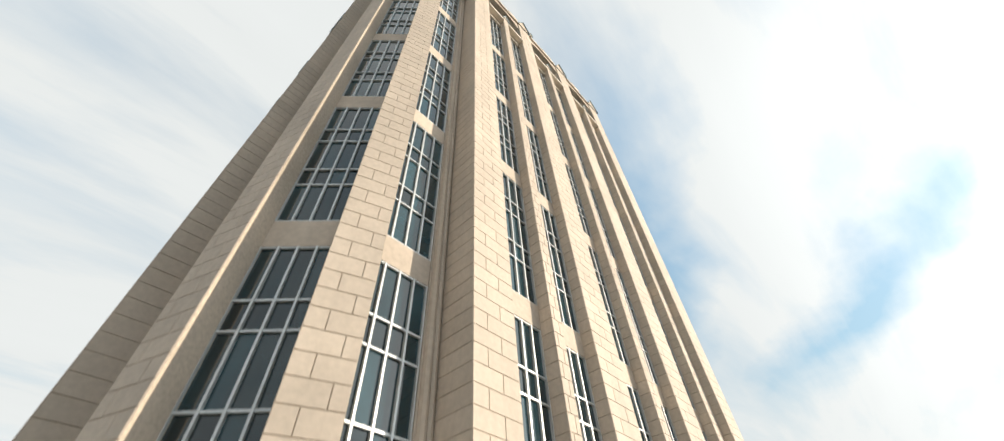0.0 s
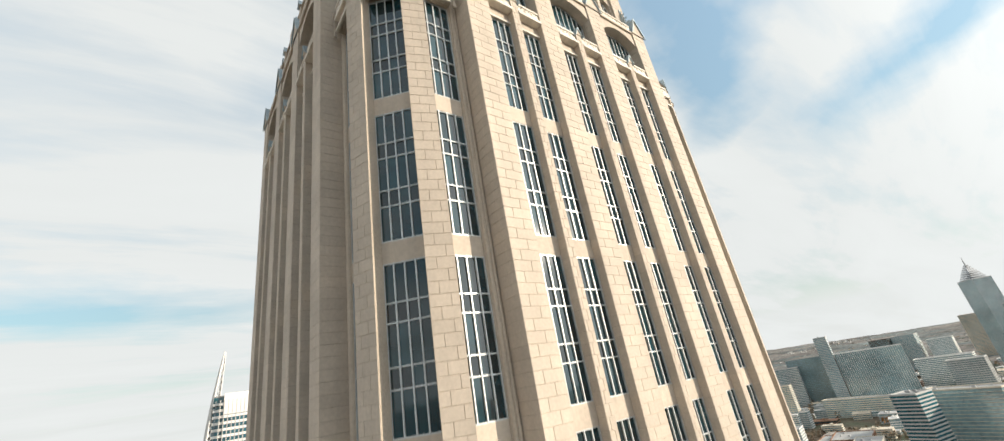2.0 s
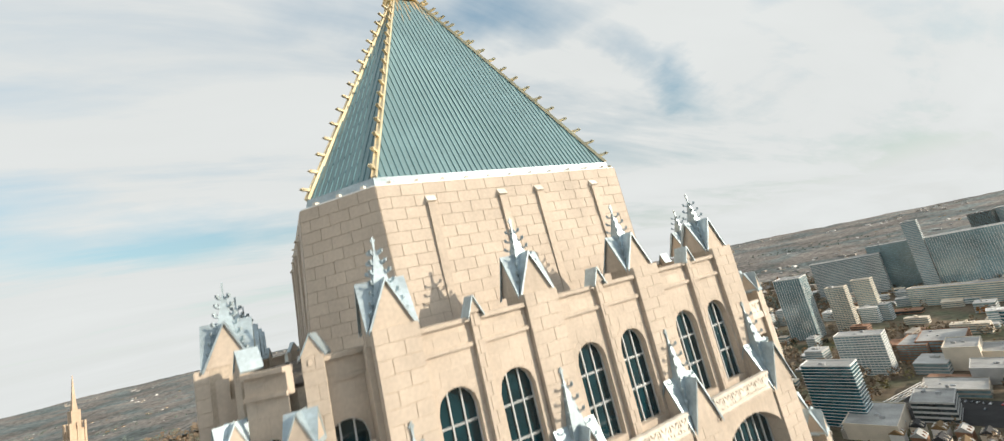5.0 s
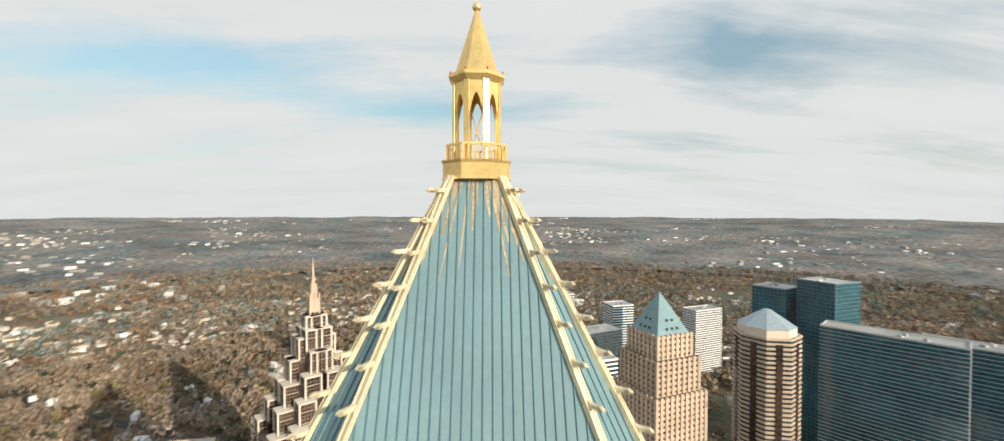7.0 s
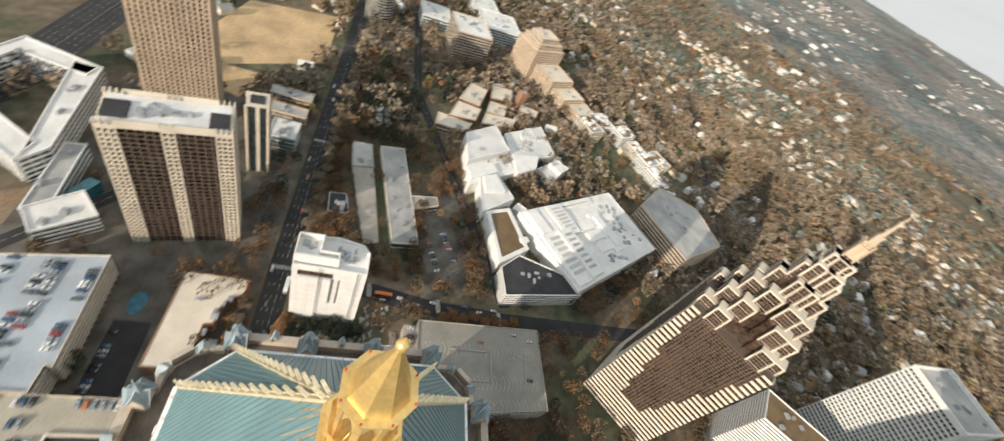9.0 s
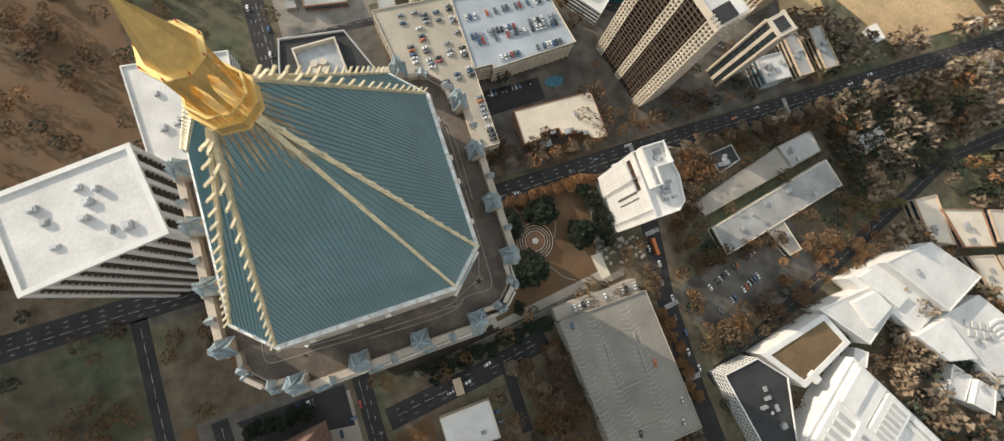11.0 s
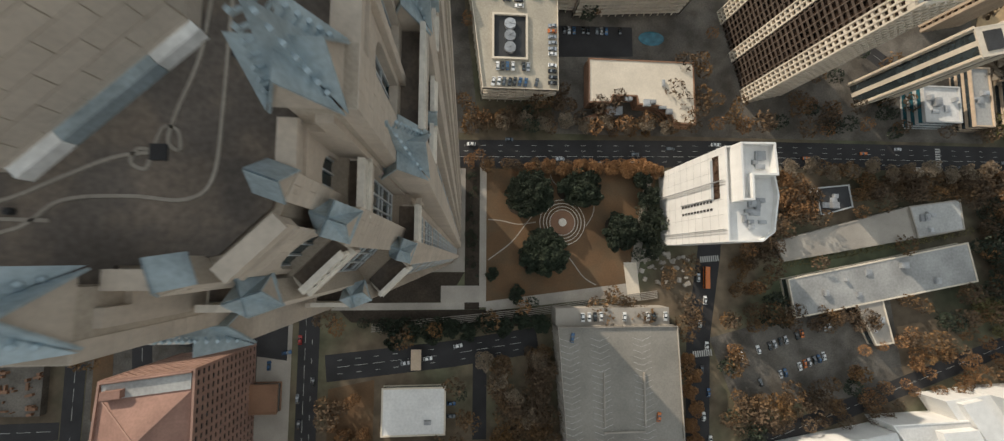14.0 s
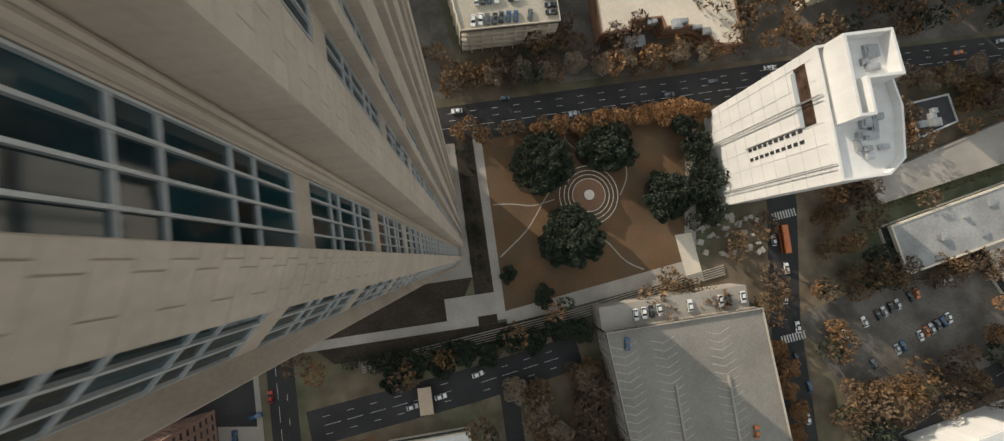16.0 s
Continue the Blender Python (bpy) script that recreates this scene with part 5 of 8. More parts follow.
def open_deck(name, label, poly, z1, wall, deck_mat, floor=3.2, z0=0.0):
    """A parking structure: open storeys with parapet bands."""
    poly = ccw(poly)
    occupy(poly, 2.0)
    top = thing(name, label, "parking garage")
    # near-black solid block whose colour stands in for the shade inside the storeys
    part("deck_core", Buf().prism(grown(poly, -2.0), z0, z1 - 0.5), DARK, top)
    n = max(1, round((z1 - z0) / floor))
    h = (z1 - z0) / n
    for i in range(1, n + 1):
        part("deck_band", Buf().prism(poly, z0 + i * h - (1.2 if i < n else 1.0), z0 + i * h - (0.0 if i < n else 0.02)), wall if i < n else deck_mat, top)
    rim, posts = Buf(), Buf()
    gi = grown(poly, -0.3)
    m = len(poly)
    for i in range(m):
        j = (i + 1) % m
        rim.prism([poly[i], poly[j], gi[j], gi[i]], z1 - 1.3, z1 + 0.9)
        p, q = Vector((*poly[i], 0)), Vector((*poly[j], 0))
        k = max(1, round((q - p).length / 4.2))
        for t in range(k + 1):
            c = p.lerp(q, t / k)
            posts.box(c.x - 0.22, c.x + 0.22, c.y - 0.22, c.y + 0.22, z0, z1 - 1.0)
    part("deck_parapet", rim, wall, top)
    part("deck_post", posts, wall, top, kind="stuff")
    return top

# ---- streets and open ground by the tower ----
road("road_1", [(-700, 30), (-60, 33), (170, 38), (700, 40)], 15, lanes=5)
road("road_2", [(162, 30), (158, -16), (150, -62), (147, -124), (150, -330)], 13, marks=False)
road("road_3", [(-50, 25), (-50, -116), (-46, -420)], 10, lanes=3)
road("road_4", [(-156, 25), (-155, -99), (-155, -300)], 9, lanes=2)
road("road_5", [(-420, -103), (-160, -100)], 8, lanes=2)
road("road_6", [(-52, 45), (-52, 420)], 14, lanes=5)
road("road_7", [(-420, 112), (-58, 106)], 10, lanes=2)
road("road_8", [(-30, 178), (150, 180), (320, 60)], 9, lanes=2)
road("road_9", [(160, -124), (420, -40), (640, -30)], 10, lanes=2)
road("highway", [(-300, 350), (60, 290), (300, 240), (900, 210)], 34, lanes=8)
road("road_10", [(150, -330), (-60, -345), (-520, -330)], 12, lanes=3)
road("road_11", [(-420, 30), (-1400, 60)], 12, lanes=3)
road("road_12", [(150, -330), (260, -410), (700, -560)], 11, lanes=2)
for x, y, d, w in ((166, 38, 90, 13), (-52, 98, 0, 12), (-44, 106, 90, 9), (-60, 106, 90, 9), (-52, 114, 0, 12), (158, -20, 5, 11), (152, -70, 5, 11), (300, 38, 90, 13), (-50, 22, 0, 9), (148, -118, 0, 11)):
    crossing(x, y, d, w)
sheet("plaza", [(33.5, -45), (37, -45), (37, 28), (33.5, 28)], CONCRETE, 0.14)
sheet("tower_apron", rect(0, 0, 54, 54), CONCRETE, 0.08)
sheet("forecourt_bed", [(26, -46), (33.5, -46), (33.5, 28), (26, 28)], HEDGE_BED, 0.12)
sheet("garden_bed_1", [(-45, -42.4), (13.9, -42.4), (13.9, -34), (22, -33.9), (25.9, -27.1), (-45, -27.1)], HEDGE_BED, 0.1)
sheet("garden_bed_2", [(-36, -46.1), (62, -46.1), (64, -55), (-30, -52)], HEDGE_BED, 0.1, take=False)
sheet("garden_walk", [(-45, -46), (26, -46), (26, -42.5), (-45, -42.5)], CONCRETE, 0.13)
sheet("garden_court", [(14, -42.5), (33.5, -42.5), (33.5, -34), (14, -34)], CONCRETE, 0.15)
for i, poly in enumerate(([(72, 47), (330, 48), (330, 186), (72, 186)], [(-44, 46), (33, 46), (18, 176), (-44, 176)], [(-150, -40), (-58, -40), (-58, -140), (-150, -140)], [(-150, 20), (-58, 20), (-58, 100), (-150, 100)], [(156, -62), (262, -36), (268, -92), (170, -100)])):
    sheet("paved_block_%d" % (i + 1), poly, PAVING, 0.03 + 0.002 * i, take=False)
park = sheet("park_lawn", [(37, 27), (131, 28), (113, -33), (37, -42)], LAWN, 0.12)
sheet("pavement", [(37, -42), (37, -47), (116, -39), (128, 28), (124, 28), (112, -33)], CONCRETE, 0.14)
sheet("park_court", [(110, -22), (117, -22), (119, -42), (112, -41)], CREAM, 0.2)
rails = Buf()
for k in range(5):
    rails.bar((-20, -53 - k * 0.9, 0.5), (60, -46 - k * 0.9, 0.5), 0.35, 0.5)
    rails.bar((60, -46 - k * 0.9, 0.5), (128, -37 - k * 0.9, 0.5), 0.35, 0.5)
tagged(part("garden_steps", rails, CONCRETE, kind="stuff"), "long low concrete garden steps beside the park", "steps")

# park fountain: rings of stone and a basin
fountain = thing("fountain", "round stone fountain with stepped rings in the park", "fountain", pose(77.2, -1, 0.1))


def ring_mesh(r0, r1, z0, z1, n=40):
    b = Buf()
    for i in range(n):
        a, c = 2 * math.pi * i / n, 2 * math.pi * (i + 1) / n
        b.prism([(r0 * math.cos(a), r0 * math.sin(a)), (r1 * math.cos(a), r1 * math.sin(a)), (r1 * math.cos(c), r1 * math.sin(c)), (r0 * math.cos(c), r0 * math.sin(c))], z0, z1)
    return b.weld()


for i, r in enumerate((12.2, 10.3, 8.6, 6.9)):
    part("ring_step", ring_mesh(r - 0.3, r, 0, 0.12 + 0.1 * i), PALE, fountain)
part("paving", ring_mesh(2.2, 6.5, 0, 0.35), BRICK, fountain)
part("basin", ring_mesh(0.05, 2.1, 0.1, 0.9, 24), PALE, fountain)


# ---- trees ----
def leaf_cloud(centres, radii_, count, size, r):
    """Corners of small random three-sided leaves filling ellipsoids."""
    n = len(centres)
    d = r.normal(size=(n, count, 3))
    d /= np.linalg.norm(d, axis=2, keepdims=True)
    rad = r.uniform(0.55, 1.0, (n, count, 1)) ** 0.6
    c = centres[:, None] + d * rad * radii_[:, None]
    u = r.normal(size=(n, count, 3))
    v = r.normal(size=(n, count, 3))
    for w in (u, v):
        w /= np.linalg.norm(w, axis=2, keepdims=True)
    s = (size if np.ndim(size) else np.full(n, size))[:, None, None] * r.uniform(0.6, 1.3, (n, count, 1))
    return np.stack([c - u * s * 0.6, c + u * s * 0.6, c + v * s], 2).reshape(-1, 3)


def cloud_mesh(name, tri_points):
    me = bpy.data.meshes.new(name)
    k = len(tri_points)
    me.vertices.add(k)
    me.vertices.foreach_set("co", np.ascontiguousarray(tri_points, np.float32).ravel())
    me.loops.add(k)
    me.loops.foreach_set("vertex_index", np.arange(k, dtype=np.int32))
    me.polygons.add(k // 3)
    me.polygons.foreach_set("loop_start", np.arange(0, k, 3, dtype=np.int32))
    me.update(calc_edges=True)
    return me


def tree_meshes(h, spread_, count, size, seed):
    """Trunk with limbs, and a crown of leaf clumps."""
    r = np.random.default_rng(seed)
    b = Buf()
    ends, hb = [], h * 0.32
    b.prism([(0.34 * math.cos(a), 0.34 * math.sin(a)) for a in np.linspace(0, 2 * math.pi, 8)[:-1]], 0, hb, [(0.22 * math.cos(a), 0.22 * math.sin(a)) for a in np.linspace(0, 2 * math.pi, 8)[:-1]])
    for i in range(9):
        a = i * 2.4 + r.uniform(-0.3, 0.3)
        q = Vector((math.cos(a) * spread_ * r.uniform(0.4, 0.85), math.sin(a) * spread_ * r.uniform(0.4, 0.85), h * r.uniform(0.55, 0.88)))
        m = Vector((q.x * 0.4, q.y * 0.4, hb + (q.z - hb) * 0.45))
        b.bar((0, 0, hb * 0.9), m, 0.2, 0.2)
        b.bar(m, q, 0.11, 0.11)
        for s in range(3):
            e = q + Vector(r.normal(size=3) * spread_ * 0.2)
            b.bar(m.lerp(q, 0.6), e, 0.05, 0.05)
        ends.append(q)
    ends.append(Vector((0, 0, h * 0.86)))
    c = np.array([tuple(e) for e in ends])
    rad = np.stack([r.uniform(0.28, 0.5, len(c)) * spread_, r.uniform(0.28, 0.5, len(c)) * spread_, r.uniform(0.16, 0.26, len(c)) * h], 1)
    return b.mesh("trunk"), cloud_mesh("crown", leaf_cloud(c, rad, count, size, r))


def plant(name, label, meshes, leaves, spots, group):
    first = None
    for x, y, s in spots:
        m = pose(x, y, 0, 0, 0, CITY.uniform(0, 360)) @ Matrix.Scale(s, 4)
        if first is None:
            t = thing(name, label, "tree", group=group)
            part("trunk", meshes[0], BARK, t)
            part("crown", meshes[1], leaves, t)
            first = t
        else:
            t = copy_thing(first, m)
        t.matrix_basis = m


OAK = tree_meshes(11, 6.0, 420, 0.8, 1)
BARE = tree_meshes(11, 5.4, 260, 0.55, 2)
RUSSET = tree_meshes(10, 5.2, 300, 0.6, 3)
# park oaks stand in four lobed beds
for bx, by, br, n_ in ((59, 13, 11.5, 11), (86, 17, 10.5, 9), (66, -17, 11.5, 11), (108, -6, 8.5, 7)):
    lobe = lambda a: br * (1 + 0.13 * math.sin(3 * a + bx))
    pts = [(bx + lobe(a) * math.cos(a), by + lobe(a) * 0.95 * math.sin(a)) for a in np.linspace(0, 2 * math.pi, 25)[:-1]]
    sheet("planting_bed", pts, HEDGE_BED, 0.2, take=False)
    spots = [(bx, by, 1.1)] + [(bx + lobe(a) * 0.66 * math.cos(a), by + lobe(a) * 0.64 * math.sin(a), CITY.uniform(0.72, 0.95)) for a in np.linspace(0, 2 * math.pi, n_)[:-1]]
    plant("oak_tree", "dense dark green evergreen oak in a park bed", OAK, LEAF_GREEN, spots, "park oaks")
pth = Buf()
for p0, p1 in (((38, -1), (64, -1)), ((38, -22), (66, 6)), ((90, -4), (98, 22)), ((72, -14), (96, -34)), ((78, 12), (72, 26))):
    n_ = 8
    q = [Vector((p0[0] + (p1[0] - p0[0]) * k / n_ + 1.6 * math.sin(k * 0.7), p0[1] + (p1[1] - p0[1]) * k / n_ + 1.2 * math.cos(k * 0.6), 0.14)) for k in range(n_ + 1)]
    for a, c in zip(q, q[1:]):
        pth.bar(a, c, 0.5, 0.05)
part("park_path", pth, CONCRETE, kind="structure")
hedge = leaf_cloud(np.array([(200 + i * 4.4, -23 + i * 0.74, 1.0) for i in range(27)]), np.full((27, 3), 2.4), 90, 0.6, np.random.default_rng(9))
tagged(part("hedge", cloud_mesh("hedge", hedge), LEAF_OLIVE, kind="stuff"), "clipped yellow-green hedge between the low halls", "hedge")
plant("oak_tree", "small dark green evergreen tree beside the park path", OAK, LEAF_GREEN, [(40, -28, 0.55), (52, -38, 0.7), (122, 12, 0.9), (119, 22, 0.85), (124, 2, 0.8), (121, -8, 0.8)], "park oaks")
plant("oak_tree", "dark green hedge tree along the drive", OAK, LEAF_GREEN, [(-8 + i * 9.0, -60 + i * 0.9 + (i % 2) * 3, 0.75) for i in range(9)] + [(-110 + i * 7, -52 - (i % 3), 0.8) for i in range(5)], "drive trees")
plant("street_tree", "russet half-bare street tree at the white tower", RUSSET, LEAF_RUST, [(158 + (i % 3) * 7, 24 - (i // 3) * 6, 1.0) for i in range(6)], "street trees")
plant("street_tree", "russet half-bare street tree beside the road", RUSSET, LEAF_RUST, [(60 + i * 8.5, 26.5 + (i % 2) * 1.5, 0.75 + 0.05 * (i % 4)) for i in range(9)] + [(163 + i * 6, 23 - (i % 3) * 6, 0.95) for i in range(7)] + [(141 + (i % 2) * 3, -72 - i * 8, 0.8) for i in range(8)], "street trees")
plant("bare_tree", "bare brown winter tree beside the road", BARE, LEAF_BROWN, [(45 + i * 11, 50 + (i % 2) * 2, 0.8) for i in range(9)] + [(36 + i * 7, -70 - (i % 4) * 9, 0.9) for i in range(5)] + [(190 + i * 12, 27 + (i % 3) * 2, 0.9) for i in range(13)], "street trees")

# ---- low buildings and decks round the tower ----
deck = open_deck("parking_deck", "grey concrete parking deck with white bay lines", [(71, -53), (131, -53), (134, -141), (77, -141)], 15, CONCRETE, DECK_GREY)
for x0 in (76, 91, 112):
    for sgn in (1, -1):
        parking_lines(deck, x0 + 0.03 * 20, -60, x0 + 3, -136, 15.02, 26, 4.6 * sgn, -1.8)
for x0, x1, y0, y1, top in ((93, 93.7, -100, -75, 15.9), (113, 113.7, -100, -75, 15.9), (93, 113, -103, -102.3, 15.9), (93, 113.7, -128, -127.3, 15.7)):
    part("ramp_wall", Buf().box(x0, x1, y0, y1, 15.0, top), CONCRETE, deck)
part("lower_parking", Buf().box(71, 129, -53, -44.5, 0, 11), CONCRETE, deck)
car_row(74, -48.8, 128, -48.8, 11.1, 90, 18, 0.4)
for x, y in ((78, -58), (96, -130), (124, -134), (120, -96), (128, -122)):
    put_car(x, y, 15.05, 80)
dn = open_deck("parking_deck", "tan concrete parking deck with parked cars", [(34, 64), (72, 64), (72, 172), (20, 172)], 17, CREAM, DECK)
court = Buf()
court.box(38.5, 56.5, 79, 80, 17, 18.2).box(38.5, 56.5, 102, 103, 17, 18.2).box(38.5, 39.5, 80, 102, 17, 18.2).box(55.5, 56.5, 80, 102, 17, 18.2)
part("fan_court", court, CREAM, dn)
part("court_floor", Buf().box(39.5, 55.5, 80, 102, 16.9, 17.06), BLACK_ROOF, dn)
for i in range(3):
    cool = Buf()
    cy = 85 + i * 6.2
    cool.prism([(47.5 + 2.9 * math.cos(a), cy + 2.9 * math.sin(a)) for a in np.linspace(0, 2 * math.pi, 17)[:-1]], 17, 18.6)
    for a in range(6):
        d = Vector((math.cos(a * math.pi / 3), math.sin(a * math.pi / 3), 0))
        cool.bar(Vector((47.5, cy, 18.7)), Vector((47.5, cy, 18.7)) + d * 2.6, 0.6, 0.1)
    part("cooling_fan", cool, STEEL, dn, "round steel cooling fan at rest")
for x, t in ((69, 90), (60, 90), (37, 90), (46, 90), (52, 90)):
    car_row(x, 106, x, 166, 17.05, 0, 21, 0.45)
car_row(69, 66, 69, 102, 17.05, 0, 12, 0.8)
car_row(40, 75.5, 58, 75.5, 17.05, 90, 7, 0.8)
car_row(38, 67.5, 62, 67.5, 17.05, 80, 9, 0.75)
db = open_deck("parking_deck", "blue-grey roofed parking deck with rows of cars", [(72, 116), (84, 116), (84, 113), (145, 118), (136, 168), (72, 167)], 19, CREAM, DECK_BLUE)
for y in (119, 133, 138, 152):
    car_row(88 if y < 125 else 76, y, 138, y + 2, 19.05, 90, 21, 0.7)
low = building("low_office", "low tan building with a pale stained roof and curved corner", [(90, 61.8), (101.7, 62.1), (103, 66), (116, 66), (117, 61.6), (126, 61.2)] + [(126 + 10 * math.sin(a), 51.4 + 9.8 * math.cos(a)) for a in (0.3, 0.6, 0.9, 1.2, 1.5)] + [(147.7, 51.6), (147.7, 85.2), (90.4, 85.3)], 9, BRICK, style="bands", sill=0.8, roof=CREAM, clutter=7, parapet=0.4)
part("side_roof", Buf().box(101, 110, 57, 62, 0, 4), STEEL, low)
part("stair_ramp", Buf().bar((88, 54, 2), (102, 59, 3.5), 2.4, 1.2), BRICK, low)
for i in range(4):
    r = 10.4 - i * 1.1
    ar = Buf().sweep([(126 + r * math.sin(a), 51 + r * math.cos(a), 7.0 - i * 1.7) for a in np.linspace(0.2, 1.57, 12)], 0.9, 0.5, (0, 0, 1))
    part("curved_terrace", ar, BRICK, low)
pl = Buf().prism([(x, y) for x, y in ((129 + 7.5 * math.cos(a), 103 + 4.2 * math.sin(a)) for a in np.linspace(0, 2 * math.pi, 20)[:-1])], -0.2, 0.15)
tagged(part("garden_pond", pl, GLASS_TEAL, label="small blue ornamental pond behind the low building"), category="pond")
sheet("parking_lot", [(75, 90), (118, 92), (118, 109), (75, 108)], ASPHALT, 0.09)
car_row(78, 105, 112, 106, 0.1, 90, 13, 0.5)

# white tower under construction
wt_ = thing("white_tower", "white wrapped tower under construction with bare roof decks", "building")
occupy(rect(142, 7, 26, 44), 2)
WT_PLAN = ccw([(131, -13), (145.5, -13), (151, -9), (153.6, 6), (152, 17), (148.5, 27), (131, 26)])
WT_TOP = ccw([(133.5, 3), (138.5, 3), (138.5, 13), (149, 13), (148.2, 26.2), (133.5, 26)])
part("wall", Buf().prism(WT_PLAN, 0, 57), WHITE, wt_)
part("upper_wall", Buf().prism(WT_TOP, 57, 62), WHITE, wt_)
for name, plan, thick, z0, z1 in (("parapet", WT_PLAN, 0.7, 57, 59.2), ("upper_parapet", WT_TOP, 0.8, 62, 65.5)):
    rim, inner = Buf(), grown(plan, -thick)
    for i in range(len(plan)):
        j = (i + 1) % len(plan)
        rim.prism([plan[i], plan[j], inner[j], inner[i]], z0, z1)
    part(name, rim.weld(), WHITE, wt_)
ribs = Buf()
for i in range(6):
    ribs.box(130.9, 131.0, -8 + i * 6.2, -7.88 + i * 6.2, 0, 57)
for i in range(9):
    ribs.box(130.92, 131.0, -12.9, 25.9, 5 + i * 6, 5.1 + i * 6)
part("wrap_seam", ribs.weld(), GREYW, wt_)
for r in range(2):
    for i in range(10):
        part("wall_vent", Buf().box(130.8, 131.05, 0.5 + r * 3.4, 1.6 + r * 3.4, 24 + i * 2.6, 25.6 + i * 2.6), DARK, wt_)
part("vent_hood", Buf().box(130.5, 131.0, 5.4, 5.7, 23, 50.5), GREYW, wt_)

for y in (-8, 12):
    mast = Buf()
    for dx in (0, 1.1):
        mast.bar((129.4 + dx, y, 0), (129.4 + dx, y, 59), 0.2, 0.2)
    for i in range(28):
        mast.bar((129.4, y, 2 + i * 2), (130.5, y, 3 + i * 2), 0.1, 0.1)
    part("hoist_mast", mast, STEEL, wt_)
part("hoist_slot", Buf().box(130.8, 131.2, 5, 23, 50.2, 54.6), BRONZE, wt_)
part("safety_net", Buf().box(130.6, 130.78, 5, 22, 49.0, 50.6), DECK_BLUE, wt_)
roof_clutter(wt_, rect(143, 0, 16, 20), 57, 12, 3, 1.6)
roof_clutter(wt_, rect(142, 19.5, 8, 9), 62, 5, 4, 1.2)
building_site = thing("site_yard", "cluttered site yard with stacked materials at the white tower", "yard")
yard = Buf()
for i in range(40):
    x, y = CITY.uniform(118, 146), CITY.uniform(-34, -16)
    yard.prism(rect(x, y, CITY.uniform(0.6, 3), CITY.uniform(0.6, 2.5), CITY.uniform(0, 90)), 0, CITY.uniform(0.4, 2.4))
part("stacked_material", yard, CONCRETE, building_site, kind="stuff")

for nm, lab, poly, z, wall, rf, cl in (
        ("long_hall", "long low hall with a pale grey metal roof", [(198, -31), (306, -11), (310, -32), (201, -51)], 6, CREAM, GREY_ROOF, 7),
        ("hall_wing", "low wing with a pale roof joined to the hall", [(237, -44), (252, -41), (257, -65), (247, -66)], 5.4, CREAM, CONCRETE, 2),
        ("terrace_hall", "long low building with a brown-grey gravel roof", [(193, -11), (273, 8.8), (277, -8), (198, -21)], 4, CONCRETE, CONCRETE, 0),
        ("terrace_hall", "low building end with a pale grey roof", [(273.5, 9.2), (304.8, 13.4), (306, -3), (277.5, -8)], 5, CONCRETE, GREY_ROOF, 5),
        ("plant_enclosure", "square open plant enclosure with grey walls", [(219, 19), (238.5, 21), (240, 9), (221, 4)], 4, GREYW, BLACK_ROOF, 5),
        ("white_shed", "small white roofed shed among trees", [(336, -4), (365, 0), (367, -12), (337, -16)], 5, WHITE, WHITE_ROOF, 0),
        ("pavilion", "square pavilion with a pale metal roof", [(-13, -83), (17, -83), (17, -105), (-13, -105)], 5, CREAM, WHITE_ROOF, 1),
        ("entry_canopy", "red tiled entrance canopy beside the hotel", [(-74, -80), (-62, -80), (-62, -93), (-74, -93)], 5, BRICK, BRICK, 0)):
    building(nm, lab, poly, z, wall, style="bands", floor=z, roof=rf, clutter=cl, parapet=0.4, bay=6)
toll = thing("toll_canopy", "small flat canopy across the drive", "canopy")
part("canopy", Buf().box(0, 5, -75, -65, 3.0, 3.4), TAN, toll)
part("canopy_post", Buf().box(2.2, 2.8, -74, -73.4, 0, 3).box(2.2, 2.8, -66.6, -66, 0, 3), CONCRETE, toll)
road("drive_1", [(-40, -74), (20, -68), (62, -62)], 13, lanes=4)
road("drive_2", [(34, -64), (34, -110)], 7, marks=False)
sheet("lawn_1", [(-40, -84), (-18, -80), (-18, -110), (-40, -116)], LAWN, 0.08, take=False)
sheet("forecourt", [(-74, -50), (-58, -50), (-58, -125), (-74, -125)], CONCRETE, 0.07)
sheet("hotel_drive", [(-120, -46), (-60, -46), (-60, -70), (-110, -62)], ASPHALT, 0.09)
car_row(-100, -50, -74, -50, 0.1, 90, 9, 0.7)
for x, y, d in ((-60, -66, 10), (-68, -72, 90), (8, -70, 8), (-3, -72, 8), (-54, -60, 90), (-47, -80, 90), (-53, -100, 90), (-54, -88, 90), (20, -92, 0), (20, -98, 0), (23, -64, 12)):
    put_car(x, y, 0.12, d)
sheet("lot_1", [(168, -62), (262, -40), (262, -72), (170, -92)], PAVING, 0.09)
car_row(172, -72, 226, -55, 0.1, 105, 17, 0.85)
car_row(182, -86, 222, -72, 0.1, 105, 14, 0.5)
# cars and buses on the road
for i in range(16):
    put_car(-30 + i * 28 + CITY.uniform(-8, 8), (33, 36.5, 40, 43)[i % 4], 0.12, 0 if i % 2 else 180)
for i in range(8):
    put_car(151 + (i % 2) * 3.2, -30 - i * 12, 0.12, 87)
for i in range(12):
    put_car(-56 + (i % 4) * 3.0, 60 + i * 18, 0.12, 90)


